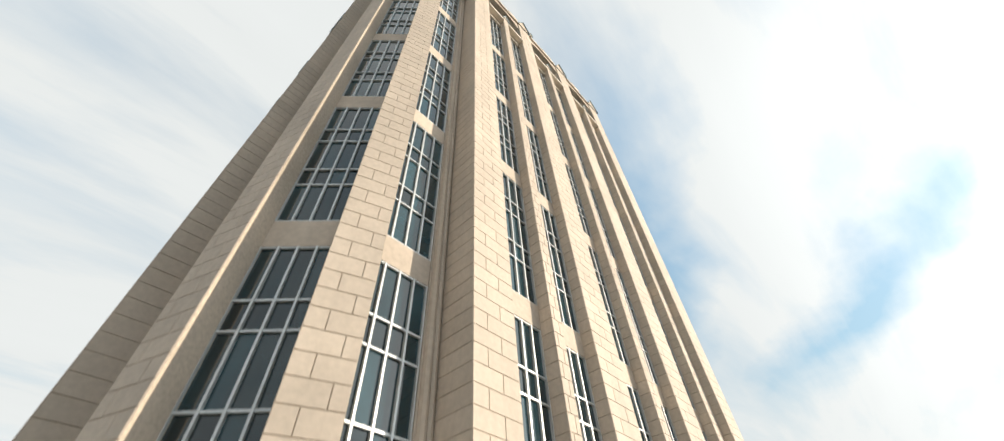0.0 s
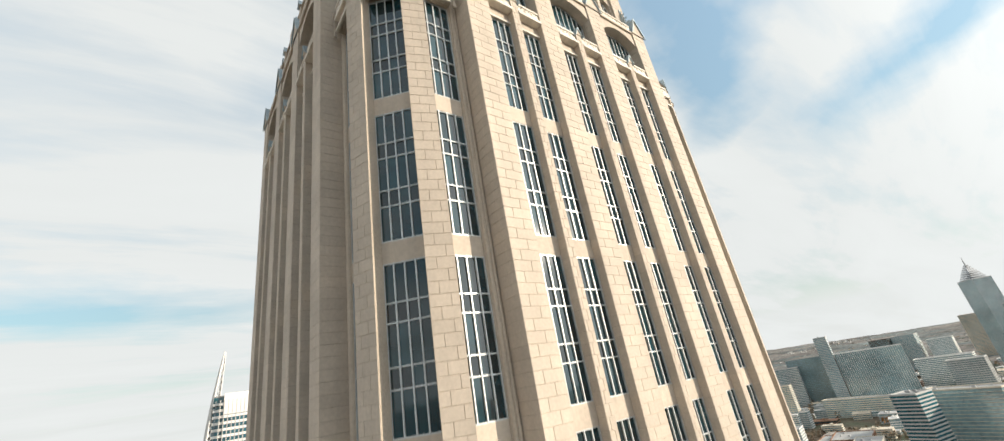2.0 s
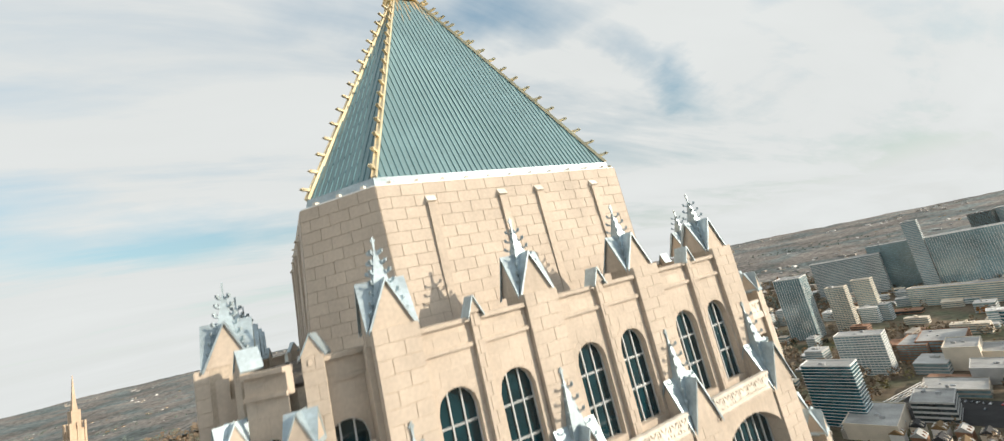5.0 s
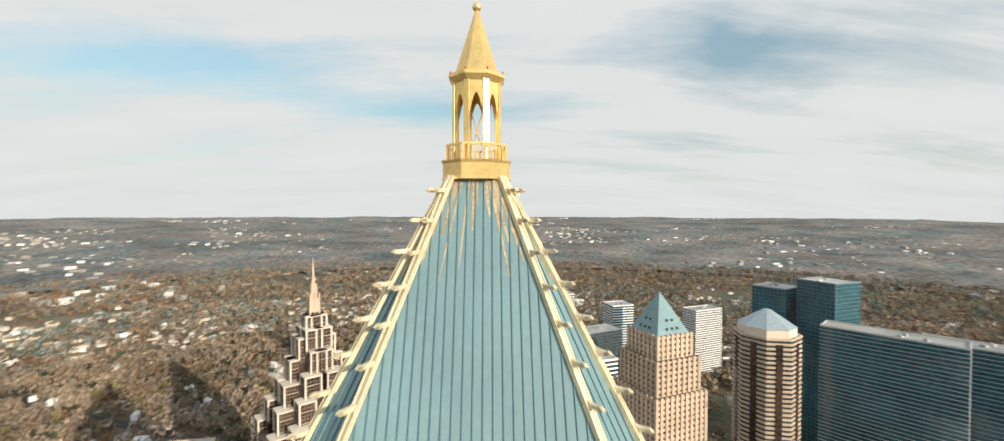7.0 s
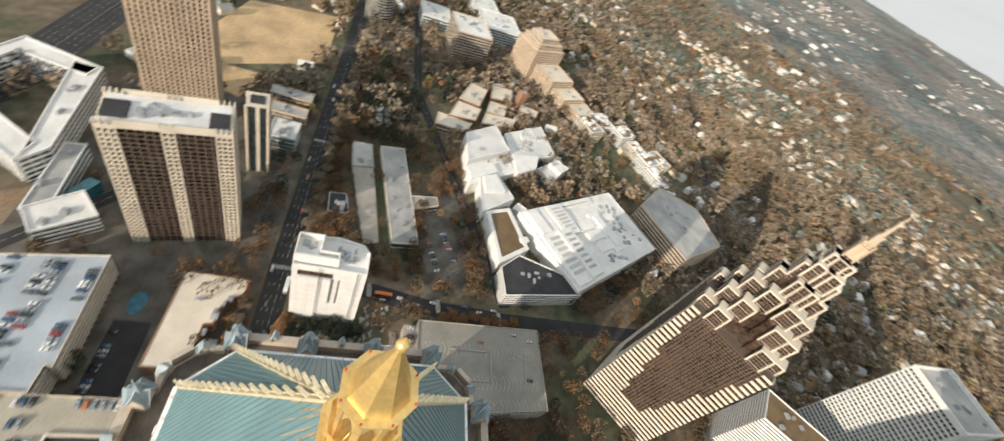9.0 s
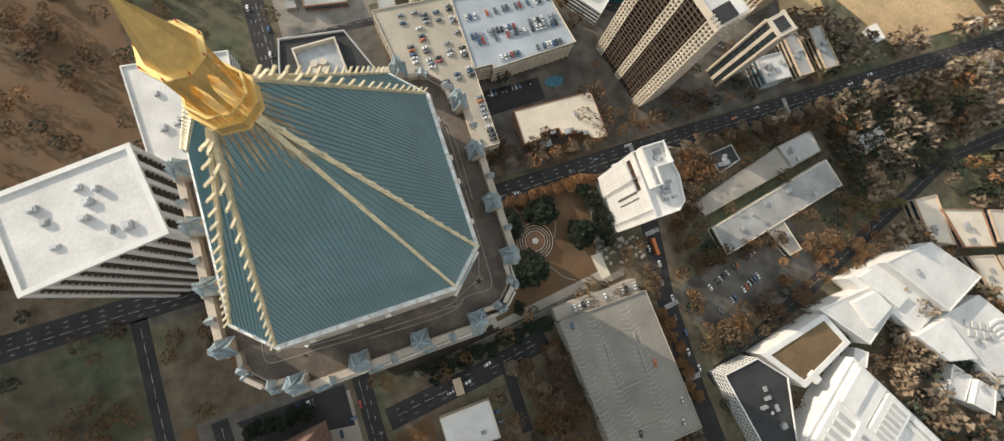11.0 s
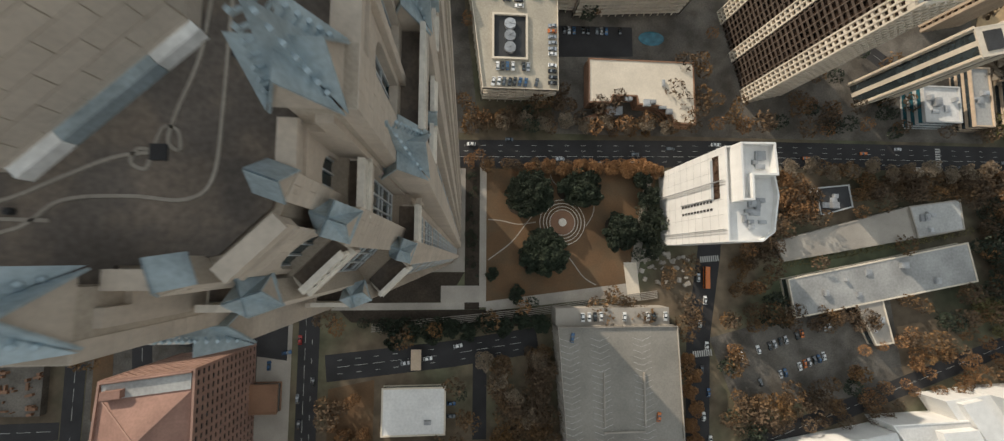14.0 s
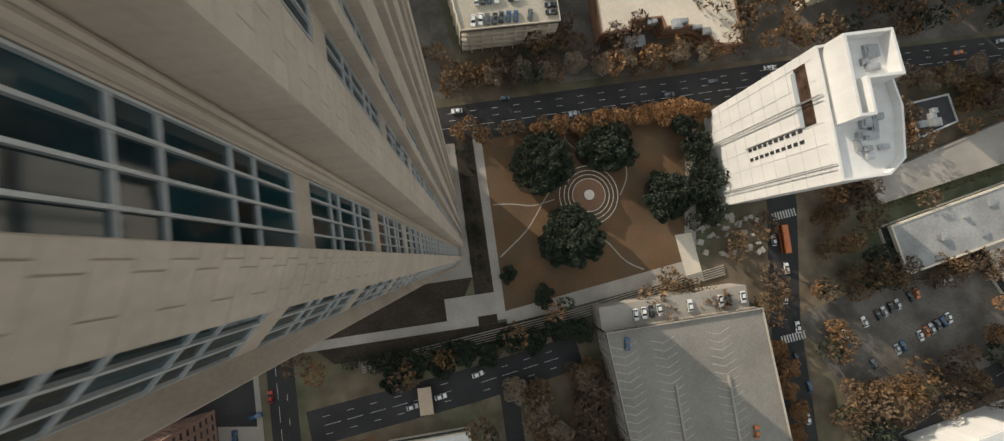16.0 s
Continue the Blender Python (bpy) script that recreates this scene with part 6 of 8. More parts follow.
def bus(x, y, deg, paint, label):
    t = thing("bus", label, "bus", pose(x, y, 0.1, 0, 0, deg))
    part("body", Buf().box(-5.8, 5.8, -1.25, 1.25, 0.4, 1.2).box(-5.8, 5.8, -1.22, 1.22, 2.3, 3.1), paint, t)
    part("window_band", Buf().box(-5.75, 5.75, -1.2, 1.2, 1.2, 2.3), GLASS_DARK, t)
    for wx in (-3.8, 3.6):
        for wy in (-1.1, 1.1):
            part("wheel", Buf().prism([(0.45 * math.cos(a), 0.45 * math.sin(a)) for a in np.linspace(0, 2 * math.pi, 13)[:-1]], -0.15, 0.15), TYRE, t, m=pose(wx, wy, 0.45, 90))
    part("roof_hatch", Buf().box(-3, -1, -0.7, 0.7, 3.1, 3.35).box(1.5, 3.0, -0.7, 0.7, 3.1, 3.35), paint, t)


bus(152, 31.5, 0, CARPAINT[0], "white city bus at the kerb")
bus(155, -30, 88, CARPAINT[6], "orange and white bus on the side road")
bus(285, 31, 0, CARPAINT[0], "white city bus beside the trees")

# ---- towers and blocks of the city ----
# brown balcony slab with cream grid strips
sl = thing("apartment_slab", "tall brown apartment slab framed by cream grid strips", "apartment tower", pose(187, 97, 0, 0, 0, -76))
occupy(rect(187, 97, 56, 24, -76), 4)
part("glazing", Buf().box(-27, 27, -11, 11, 0, 92), BRONZE, sl)
bal = Buf()
for i in range(30):
    z = 3 + i * 3.0
    for s in (-1, 1):
        for x0, x1 in ((-20, -2.5), (2.5, 20)):
            bal.box(x0, x1, *sorted((s * 11, s * 12.0)), z - 0.12, z + 0.08)
            bal.box(x0, x1, *sorted((s * 11.9, s * 12.0)), z + 0.08, z + 1.05)
part("balcony", bal, BROWN_BALCONY, sl, kind="stuff")
screen = Buf()
for s in (-1, 1):
    for x in np.arange(-19.5, 20, 3.4):
        if abs(x) > 2.6:
            screen.box(x - 0.16, x + 0.16, *sorted((s * 11, s * 12.05)), 0, 91)
part("balcony_screen", screen, MULLION, sl, kind="stuff")
gridb = Buf()
for s in (-1, 1):
    for x0, x1 in ((-27.2, -20), (-2.5, 2.5), (20, 27.2)):
        for x in np.linspace(x0, x1, 4 if x1 - x0 > 6 else 3):
            gridb.box(x - 0.35, x + 0.35, *sorted((s * 10.8, s * 12.4)), 0, 95)
        for i in range(31):
            gridb.box(x0, x1, *sorted((s * 10.8, s * 12.2)), i * 3.0 - 0.45, i * 3.0 + 0.45)
for s in (-1, 1):
    for y in np.linspace(-11, 11, 7):
        gridb.box(*sorted((s * 26.8, s * 27.8)), y - 0.35, y + 0.35, 0, 92)
    for i in range(31):
        gridb.box(*sorted((s * 26.8, s * 27.6)), -11, 11, i * 3.0 - 0.5, i * 3.0 + 0.5)
gridb.box(-27.2, 27.2, -12.3, 12.3, 90.5, 92.3)
gridb.box(-20, 20, -12.4, -11.6, 92.3, 95).box(-20, 20, 11.6, 12.4, 92.3, 95)
part("cream_grid", gridb, CREAM, sl, kind="stuff")
part("roof", Buf().box(-26, 26, -11, 11, 92.3, 92.6), WHITE_ROOF, sl)
part("roof_grille", Buf().box(-26, -16, -7, 5, 92.6, 94).box(17, 26, -9, 3, 92.6, 93.6), BLACK_ROOF, sl)
roof_clutter(sl, rect(0, 0, 40, 16), 92.6, 14, 8, 2.0)

bt = thing("beige_tower", "tall beige apartment tower with ribbed balcony columns", "apartment tower", pose(304, 140, 0, 0, 0, -78))
occupy(rect(304, 140, 48, 30, -78), 4)
part("glazing", Buf().box(-22, 22, -12, 12, 0, 122), BRONZE, bt)
rib = Buf()
for s in (-1, 1):
    for x in np.linspace(-22, 22, 15):
        rib.box(x - 0.8, x + 0.8, *sorted((s * 11.5, s * 13.4)), 0, 124)
    for i in range(38):
        rib.box(-22, 22, *sorted((s * 11.5, s * 12.7)), i * 3.25, i * 3.25 + 0.9)
    for y in np.linspace(-12, 12, 8):
        rib.box(*sorted((s * 21.6, s * 23.2)), y - 0.8, y + 0.8, 0, 122)
    for i in range(38):
        rib.box(*sorted((s * 21.6, s * 22.6)), -12, 12, i * 3.25, i * 3.25 + 0.9)
part("ribbed_wall", rib, TAN, bt, kind="stuff")
part("roof", Buf().box(-22, 22, -12, 12, 122, 122.5).box(-14, 12, -8, 8, 122.5, 128), CREAM, bt)
roof_clutter(bt, rect(0, 0, 30, 16), 128, 6, 9)

th = building("slim_tower", "slim cream tower with dark window strips and an open crown", rect(256, 76, 13, 15, -78), 61, CREAM, GLASS_DARK, "fins", bay=6.5, fin=2.4, clutter=0, parapet=0.2, roof=CREAM)
part("crown_well", Buf().prism(rect(256, 76, 9, 9, -78), 61, 61.6), BLACK_ROOF, th)
building("pool_building", "low white building round a pool court", [(156, 160), (171, 171), (190, 152), (174, 138)], 13, WHITE, GLASS_TEAL, "bands", clutter=2, roof=WHITE_ROOF)
building("pool_building", "low white building beside a swimming pool", [(171, 172), (226, 178), (228, 168), (174, 161)], 12, WHITE, GLASS_TEAL, "bands", clutter=2, roof=GREY_ROOF)
pool = Buf().prism(rect(196, 156, 16, 7, -20), 0, 9.2)
tagged(part("swimming_pool", pool, GLASS_TEAL, label="turquoise swimming pool on a podium deck"), category="pool")
for poly in ([(200, 186), (214, 178), (300, 190), (300, 206)], [(200, 188), (216, 186), (262, 256), (246, 262)], [(250, 250), (262, 256), (312, 240), (300, 192), (288, 194), (296, 236)]):
    building("court_block", "white apartment block round a courtyard", poly, 18, WHITE, GLASS_DARK, "grid", floor=3.4, bay=5, roof=WHITE_ROOF, clutter=5)
building("corner_shop", "low building with a white roof and parked cars", rect(290, 66, 22, 20), 12, GREYW, GLASS_TEAL, "bands", roof=WHITE_ROOF, clutter=6)
building("court_block", "low brown building round a narrow court", rect(318, 72, 12, 34), 10, TAN, GLASS_DARK, "bands", roof=GREY_ROOF)
building("court_block", "low brown building beside a narrow court", rect(342, 72, 12, 34), 10, TAN, GLASS_DARK, "bands", roof=GREY_ROOF)
sheet("sand_pit", [(371, 136), (420, 60), (529, 60), (500, 150), (420, 165)], SAND, 0.4)
sheet("sand_pit_2", [(330, 112), (372, 100), (372, 138), (340, 140)], SAND, 0.3)

# museum group in white
museum = lambda poly, z, rf=WHITE_ROOF, lab="white clad museum block with a white flat roof", c=3: building("museum_block", lab, poly, z, WHITE, style="plain", roof=rf, clutter=c, parapet=0.5, group="museum blocks")
hall = museum([(249, -139), (308.5, -252.6), (240, -289), (172.5, -184)], 18, c=0)


def on_hall(x0, x1, y0, y1):
    """An outline on the great hall's roof, by shares of its long and short side."""
    a, b, c, d = (Vector(v) for v in ((249, -139), (308.5, -252.6), (240, -289), (172.5, -184)))
    return [tuple(a.lerp(b, x).lerp(d.lerp(c, x), y)) for x, y in ((x0, y0), (x1, y0), (x1, y1), (x0, y1))]


for x0, x1, y0, y1, z0_, z1_ in ((0.02, 0.21, 0.02, 0.97, 18, 20.6), (0.03, 0.12, 0.04, 0.34, 20.6, 22.4), (0.22, 0.37, 0.03, 0.44, 18, 22.0), (0.16, 0.29, 0.36, 0.96, 18, 23.0),
                                 (0.40, 0.56, 0.30, 0.44, 18, 20.2), (0.42, 0.60, 0.47, 0.60, 18, 20.6), (0.43, 0.61, 0.64, 0.76, 18, 20.0), (0.57, 0.70, 0.24, 0.82, 18, 19.6), (0.60, 0.66, 0.30, 0.76, 19.6, 21.2),
                                 (0.38, 0.72, 0.02, 0.06, 18, 20.4), (0.38, 0.72, 0.08, 0.11, 18, 20.0)):
    part("raised_roof", Buf().prism(ccw(on_hall(x0, x1, y0, y1)), z0_, z1_), WHITE, hall)
for k in range(7):
    part("roof_light", Buf().prism(ccw(on_hall(0.05, 0.17, 0.40 + k * 0.07, 0.435 + k * 0.07)), 20.6, 21.5), GREYW, hall)
    part("roof_light", Buf().prism(ccw(on_hall(0.25, 0.34, 0.07 + k * 0.05, 0.095 + k * 0.05)), 22.0, 22.7), GREYW, hall)
    part("roof_light", Buf().prism(ccw(on_hall(0.19, 0.26, 0.42 + k * 0.07, 0.45 + k * 0.07)), 23.0, 23.6), STEEL, hall)
roof_clutter(hall, on_hall(0.62, 0.98, 0.05, 0.95), 18.1, 26, 5, 1.5)
roof_clutter(hall, on_hall(0.30, 0.75, 0.78, 0.97), 18.1, 9, 6, 1.3)
part("entrance_canopy", Buf().prism([(222, -281), (232, -287), (226, -298), (216, -292)], 0, 6), WHITE, hall)
part("brick_base", Buf().prism(ccw([(176, -190), (184, -183.5), (213, -231), (204, -236)]), 0, 5), BRICK, hall)
m_ = museum([(245, -108), (255, -131), (211, -145), (190.5, -116)], 14, BROWN_ROOF, "white museum block with a brown gravel roof", 0)
rim = Buf()
mp = ccw([(245, -108), (255, -131), (211, -145), (190.5, -116)])
for p, q, u, v in zip(mp, mp[1:] + mp[:1], grown(mp, -3.4)[1:] + grown(mp, -3.4)[:1], grown(mp, -3.4)):
    rim.prism([p, q, u, v], 14.05, 14.9)
part("roof_margin", rim, WHITE, m_)
part("stair_head", Buf().prism(rect(219, -141, 5, 7, 20), 14, 17), WHITE, m_)
bn = museum([(341, -89), (368, -123), (331, -135), (300, -90.5)], 21, c=1)
part("front_wing", Buf().prism(ccw([(300, -90.5), (331, -135), (307, -143), (274, -93)]), 0, 14.5), WHITE, bn)
part("front_step", Buf().prism(ccw([(292, -92), (310, -118), (298, -122), (280, -94)]), 14.5, 17.5), WHITE, bn)
b2 = museum([(290, -103), (299, -121), (268, -136.5), (243, -104)], 15, c=0)
part("raised_roof", Buf().prism(ccw([(286, -106), (292, -119), (272, -127), (266, -107)]), 15, 19), WHITE, b2)
museum([(262, -138), (270, -144), (264, -152), (256, -146)], 9, c=0)
cm = museum([(369, -137), (402, -186), (354, -196), (340, -172), (330, -140)], 14, c=3)
part("side_wing", Buf().prism(ccw([(330, -140), (340, -172), (318, -166), (302, -143)]), 0, 18), WHITE, cm)
for i in range(5):
    part("curved_roof_light", Buf().prism([(372 + (4 + 4 * i) * math.cos(a), -176 + (4 + 4 * i) * math.sin(a)) for a in np.linspace(0.2, 2.0, 12)] + [(372 + (2.6 + 4 * i) * math.cos(a), -176 + (2.6 + 4 * i) * math.sin(a)) for a in np.linspace(2.0, 0.2, 12)], 14, 15.6), WHITE, cm)
for i in range(8):
    part("roof_light", Buf().prism(rect(348 + (i % 4) * 5.5, -150 - (i // 4) * 7 - (i % 4) * 3, 3.6, 4.6, -30), 14, 15.2), GREYW, cm)
for poly, z in (([(330, -174), (340, -186), (326, -198), (315, -190)], 9), ([(340, -188), (350, -199), (340, -212), (328, -200)], 12), ([(356, -198), (366, -198), (362, -210), (352, -208)], 7)):
    museum(poly, z, c=1)
building("corner_apartments", "white gridded apartment block with a dark saw-toothed roof", [(186, -117), (201, -134.7), (188, -178), (171, -187), (160.5, -118.5)], 15, WHITE, GLASS_DARK, "grid", floor=3, bay=3, roof=BLACK_ROOF, clutter=6)
building("striped_office", "grey office block with pale horizontal bands", [(287, -280), (326, -320), (305, -365), (253, -372), (223, -311)], 30, TAN, GLASS_DARK, "bands", floor=3.8, roof=GREY_ROOF, clutter=6, proud=0.6)
for i, (x, y, w, d, a, z) in enumerate(((438, -262, 34, 24, 28, 18), (462, -290, 30, 22, 28, 14), (446, -318, 22, 26, 28, 17), (424, -334, 24, 18, 28, 13), (398, -342, 22, 26, 28, 17), (376, -350, 24, 18, 28, 13), (408, -364, 30, 16, 28, 16), (350, -352, 20, 22, 28, 12))):
    vb = building("villa_block", "low white terrace block with stepped roofs", rect(x, y, w, d, a), z, WHITE if i % 3 else CREAM, GLASS_DARK, "grid", floor=3.2, bay=4, roof=WHITE_ROOF if i % 2 else GREY_ROOF, clutter=7, parapet=1.4)
    for k in range(11):
        part("stair_tower", Buf().prism(rect(x + CITY.uniform(-w, w) * 0.36, y + CITY.uniform(-d, d) * 0.36, CITY.uniform(3, 7), CITY.uniform(3, 6), a), z, z + CITY.uniform(2, 4)), WHITE if k % 3 else BROWN_ROOF, vb)
for poly, z, wl in (([(378, -73), (412, -84), (408, -112), (382, -104)], 10, BRICK), ([(418, -86), (457, -101), (452, -122), (414, -110)], 10, TAN), ([(384, -112), (406, -118), (410, -156), (392, -150)], 8, TAN), ([(440, -126), (472, -130), (474, -158), (444, -154)], 9, BRICK), ([(412, -120), (436, -126), (434, -148), (412, -142)], 7, TAN), ([(360, -60), (380, -62), (376, -100), (358, -92)], 9, TAN), ([(424, -160), (440, -164), (436, -188), (420, -182)], 13, BRICK)):
    building("tan_school", "low tan school building with pale flat roofs", poly, z, wl, GLASS_DARK, "bands", roof=CREAM, clutter=4)
building("chimney_tower", "square brown brick tower beside the school", rect(447, -164, 8, 8, 20), 26, BRICK, GLASS_DARK, "plain", clutter=0)
for x, y, w, d, z in ((552, -194, 50, 44, 48), (552, -194, 42, 36, 55), (552, -194, 30, 26, 61), (520, -216, 40, 46, 30), (498, -236, 40, 40, 20), (480, -256, 34, 36, 14)):
    building("stepped_hotel", "tan stepped hotel block with pale setback top", rect(x, y, w, d, -62), z, TAN, GLASS_DARK, "grid", floor=3.3, bay=3.6, sill=0.5, fin=1.3, roof=CREAM, clutter=3)
building("round_office", "dark banded office drum beside the main road", [(560 + 17 * math.cos(a), 20 + 17 * math.sin(a)) for a in np.linspace(0, 2 * math.pi, 15)[:-1]], 46, CONCRETE, GLASS_DARK, "bands", roof=GREY_ROOF)
building("dark_office", "dark banded office cube with white roof plant", rect(545, -95, 52, 46, 10), 40, TAN, GLASS_DARK, "bands", sill=0.3, roof=WHITE_ROOF, clutter=14)
building("white_office", "white office block behind the school", rect(636, -150, 60, 56, 10), 22, WHITE, GLASS_TEAL, "bands", roof=WHITE_ROOF, clutter=8)

building("white_hall", "long white roofed hall beyond the offices", rect(708, -128, 70, 46, 10), 14, WHITE, GLASS_DARK, "bands", roof=WHITE_ROOF, clutter=8)
building("white_hall", "white block with roof plant near the main road", rect(606, -52, 44, 40, 6), 16, WHITE, GLASS_TEAL, "bands", roof=WHITE_ROOF, clutter=9)
building("brick_hall", "brown brick block beside the main road", rect(670, -40, 46, 40, 4), 18, BRICK, GLASS_DARK, "grid", roof=GREY_ROOF, clutter=6)

# stepped tower with spire
st_ = thing("stepped_tower", "tall brown glass tower with cream grid and stepped notched crown", "skyscraper", pose(99.5, -220, 0, 0, 0, 39.5))
occupy(rect(99.5, -220, 56, 56, 39.5), 4)
H = 26.5
body = Buf().box(-H, H, -H, H, 0, 118)
part("glazing", body, BRONZE, st_)
bands_ = Buf()
for i in range(31):
    z = 2 + i * 3.9
    for sx, sy in ((1, 0), (-1, 0), (0, 1), (0, -1)):
        for s in (-1, 1):
            reach = 26.5 if i < 7 else 17.5 if i < 10 else 14.5 if i < 15 else 11.5 if i < 20 else 8.0 if i < 26 else 5.5
            lo_, hi_ = sorted((s * H * 1.01, s * (H - reach)))
            if sx:
                bands_.box(*sorted((sx * H, sx * (H + 0.4))), lo_, hi_, z - 0.85, z + 0.85)
            else:
                bands_.box(lo_, hi_, *sorted((sy * H, sy * (H + 0.4))), z - 0.85, z + 0.85)
part("cream_band", bands_, CREAM, st_, kind="stuff")
thin = Buf()
for i in range(61):
    z = 1 + i * 1.95
    thin.prism([(-H - 0.12, -H - 0.12), (H + 0.12, -H - 0.12), (H + 0.12, H + 0.12), (-H - 0.12, H + 0.12)], z, z + 0.22)
for x in np.arange(-H + 1.5, H, 2.0):
    for s in (-1, 1):
        thin.box(x - 0.12, x + 0.12, *sorted((s * H, s * (H + 0.2))), 0, 118)
        thin.box(*sorted((s * H, s * (H + 0.2))), x - 0.12, x + 0.12, 0, 118)
part("mullion_grid", thin, MULLION, st_, kind="stuff")
steps_ = 6
for k in range(steps_):
    zt = 118 + 11.5 * (k + 1)
    out = H - k * 4.2
    cell = 8.2
    for sx in (-1, 1):
        for sy in (-1, 1):
            for j in range(2 if k < 5 else 1):
                x, y = sx * (out - cell / 2 - j * cell), sy * (out - cell / 2 - (1 - j) * cell if k < 5 else out - cell / 2)
                blk = part("setback_bay", Buf().box(x - cell / 2, x + cell / 2, y - cell / 2, y + cell / 2, 116, zt - (0 if j else 5)), BRONZE, st_)
                zz = zt - (0 if j else 5)
                fr = Buf().box(x - cell / 2 - 0.4, x + cell / 2 + 0.4, y - cell / 2 - 0.4, y + cell / 2 + 0.4, zz, zz + 0.8)
                bars = Buf()
                for ex in (-1, 1):
                    for ey in (-1, 1):
                        fr.box(x + ex * cell / 2 - 0.42, x + ex * cell / 2 + 0.42, y + ey * cell / 2 - 0.42, y + ey * cell / 2 + 0.42, zz - 11, zz)
                    for q in np.arange(-2, 3) * 1.5:
                        bars.box(x + ex * (cell / 2 + 0.1) - 0.12, x + ex * (cell / 2 + 0.1) + 0.12, y + q - 0.12, y + q + 0.12, zz - 13, zz)
                        bars.box(x + q - 0.12, x + q + 0.12, y + ex * (cell / 2 + 0.1) - 0.12, y + ex * (cell / 2 + 0.1) + 0.12, zz - 13, zz)
                for i in range(6):
                    (fr if i % 3 == 1 else bars).box(x - cell / 2 - 0.15, x + cell / 2 + 0.15, y - cell / 2 - 0.15, y + cell / 2 + 0.15, zz - 2.2 - i * 1.95, zz - 1.95 - i * 1.95)
                part("bay_frame", fr, CREAM, blk)
                part("bay_grille", bars, MULLION, blk, kind="stuff")
    part("crown_core", Buf().box(-out + 8, out - 8, -out + 8, out - 8, 116, zt - 3), BRONZE, st_)
sp = Buf().box(-2.3, 2.3, -2.3, 2.3, 176, 192).box(-1.6, 1.6, -1.6, 1.6, 192, 200)
for sx in (-1, 1):
    for sy in (-1, 1):
        sp.box(sx * 2.5 - 0.35, sx * 2.5 + 0.35, sy * 2.5 - 0.35, sy * 2.5 + 0.35, 172, 195)
for s in (-1, 1):
    sp.box(-0.25, 0.25, *sorted((s * 2.3, s * 2.7)), 172, 195).box(*sorted((s * 2.3, s * 2.7)), -0.25, 0.25, 172, 195)
sp.prism(rect(0, 0, 1.8, 1.8), 200, 206, rect(0, 0, 1.0, 1.0)).prism(rect(0, 0, 1.0, 1.0), 206, 215, rect(0, 0, 0.2, 0.2))
part("spire", sp, TAN, st_, "tan ribbed spire")

# fin tower
fn = thing("fin_tower", "tall pale glass tower with two curved white trussed fins", "skyscraper", pose(-12.5, -339, 0) @ Matrix.Diagonal((0.8, 0.8, 1.04, 1)))
occupy(rect(-12.5, -339, 48, 36), 4)
fin_x = lambda z: 27.5 - 12.5 * max(0.0, (z - 70) / 137) ** 2.4
fin_w = lambda z: 17.0 * max(1 - max(0.0, (z - 90) / 117), 0.0) ** 0.6 + 0.5
part("glazing", Buf().box(-21, 21, -14, 14, 0, 176).prism([(-21, 14), (21, 14), (13, 18), (-13, 18)][::-1], 0, 170), GLASS_TEAL, fn)
fb = Buf()
for i in range(45):
    z = i * 3.9
    fb.prism([(-21.3, -14.3), (21.3, -14.3), (21.3, 14.3), (13, 18.4), (-13, 18.4), (-21.3, 14.3)], z - 0.8, z + 0.8)
part("floor_band", fb, WHITE, fn, kind="stuff")
fm = Buf()
for x in np.arange(-19.5, 20, 3):
    y = 14.3 if abs(x) > 17 else 18.4
    fm.box(x - 0.3, x + 0.3, y - 1, y + 0.4, 0, 174).box(x - 0.3, x + 0.3, -14.8, -14, 0, 176)
part("mullion_pier", fm, GREYW, fn, kind="stuff")
part("roof_screen", Buf().box(-14, 14, 15, 18.6, 165, 176).box(-14, 14, 17.9, 18.7, 176, 178), WHITE, fn)
for s in (-1, 1):
    bl, pn = Buf(), Buf()
    zs = [10 + 197 * (i / 44) for i in range(45)]
    deep = lambda z: 8.0 * (1 - min(max(0.0, (z - 120) / 88), 1)) ** 0.7 + 0.4
    for z0_, z1_ in zip(zs, zs[1:]):
        x0, x1, w0, w1 = s * fin_x(z0_), s * fin_x(z1_), fin_w(z0_), fin_w(z1_)
        i0, i1 = x0 - s * deep(z0_), x1 - s * deep(z1_)
        for yy in (-1, -0.33, 0.33, 1):
            bl.bar((x0, yy * w0 + 2, z0_), (x1, yy * w1 + 2, z1_), 0.9 if abs(yy) == 1 else 0.5, 1.2 if abs(yy) == 1 else 0.6)
            bl.bar((i0, yy * w0 + 2, z0_), (i1, yy * w1 + 2, z1_), 0.6, 0.6)
        for yy in (-1, 1):
            bl.bar((x0, yy * w0 + 2, z0_), (i0, yy * w0 + 2, z0_), 0.4, 0.4)
            bl.bar((x0, yy * w0 + 2, z0_), (i1, yy * w1 + 2, z1_), 0.3, 0.3)
        bl.bar((x0, -w0 + 2, z0_), (x0, w0 + 2, z0_), 0.4, 0.4)
        for xa, xb in ((x0, x1), (i0, i1)):
            q = [(xa, 2 - w0, z0_), (xa, 2 + w0, z0_), (xb, 2 + w1, z1_), (xb, 2 - w1, z1_)]
            pn.add(q + [(x - s * 0.25, y, z) for x, y, z in q], [(0, 1, 2, 3), (7, 6, 5, 4)])
    fin_ = part("fin", bl, WHITE, fn, "white curved trussed fin")
    part("fin_panel", pn, GREYW, fin_)
part("roof", Buf().box(-20, 20, -14, 14, 176, 177), GREY_ROOF, fn)
roof_clutter(fn, rect(0, 0, 30, 18), 177, 8, 5)
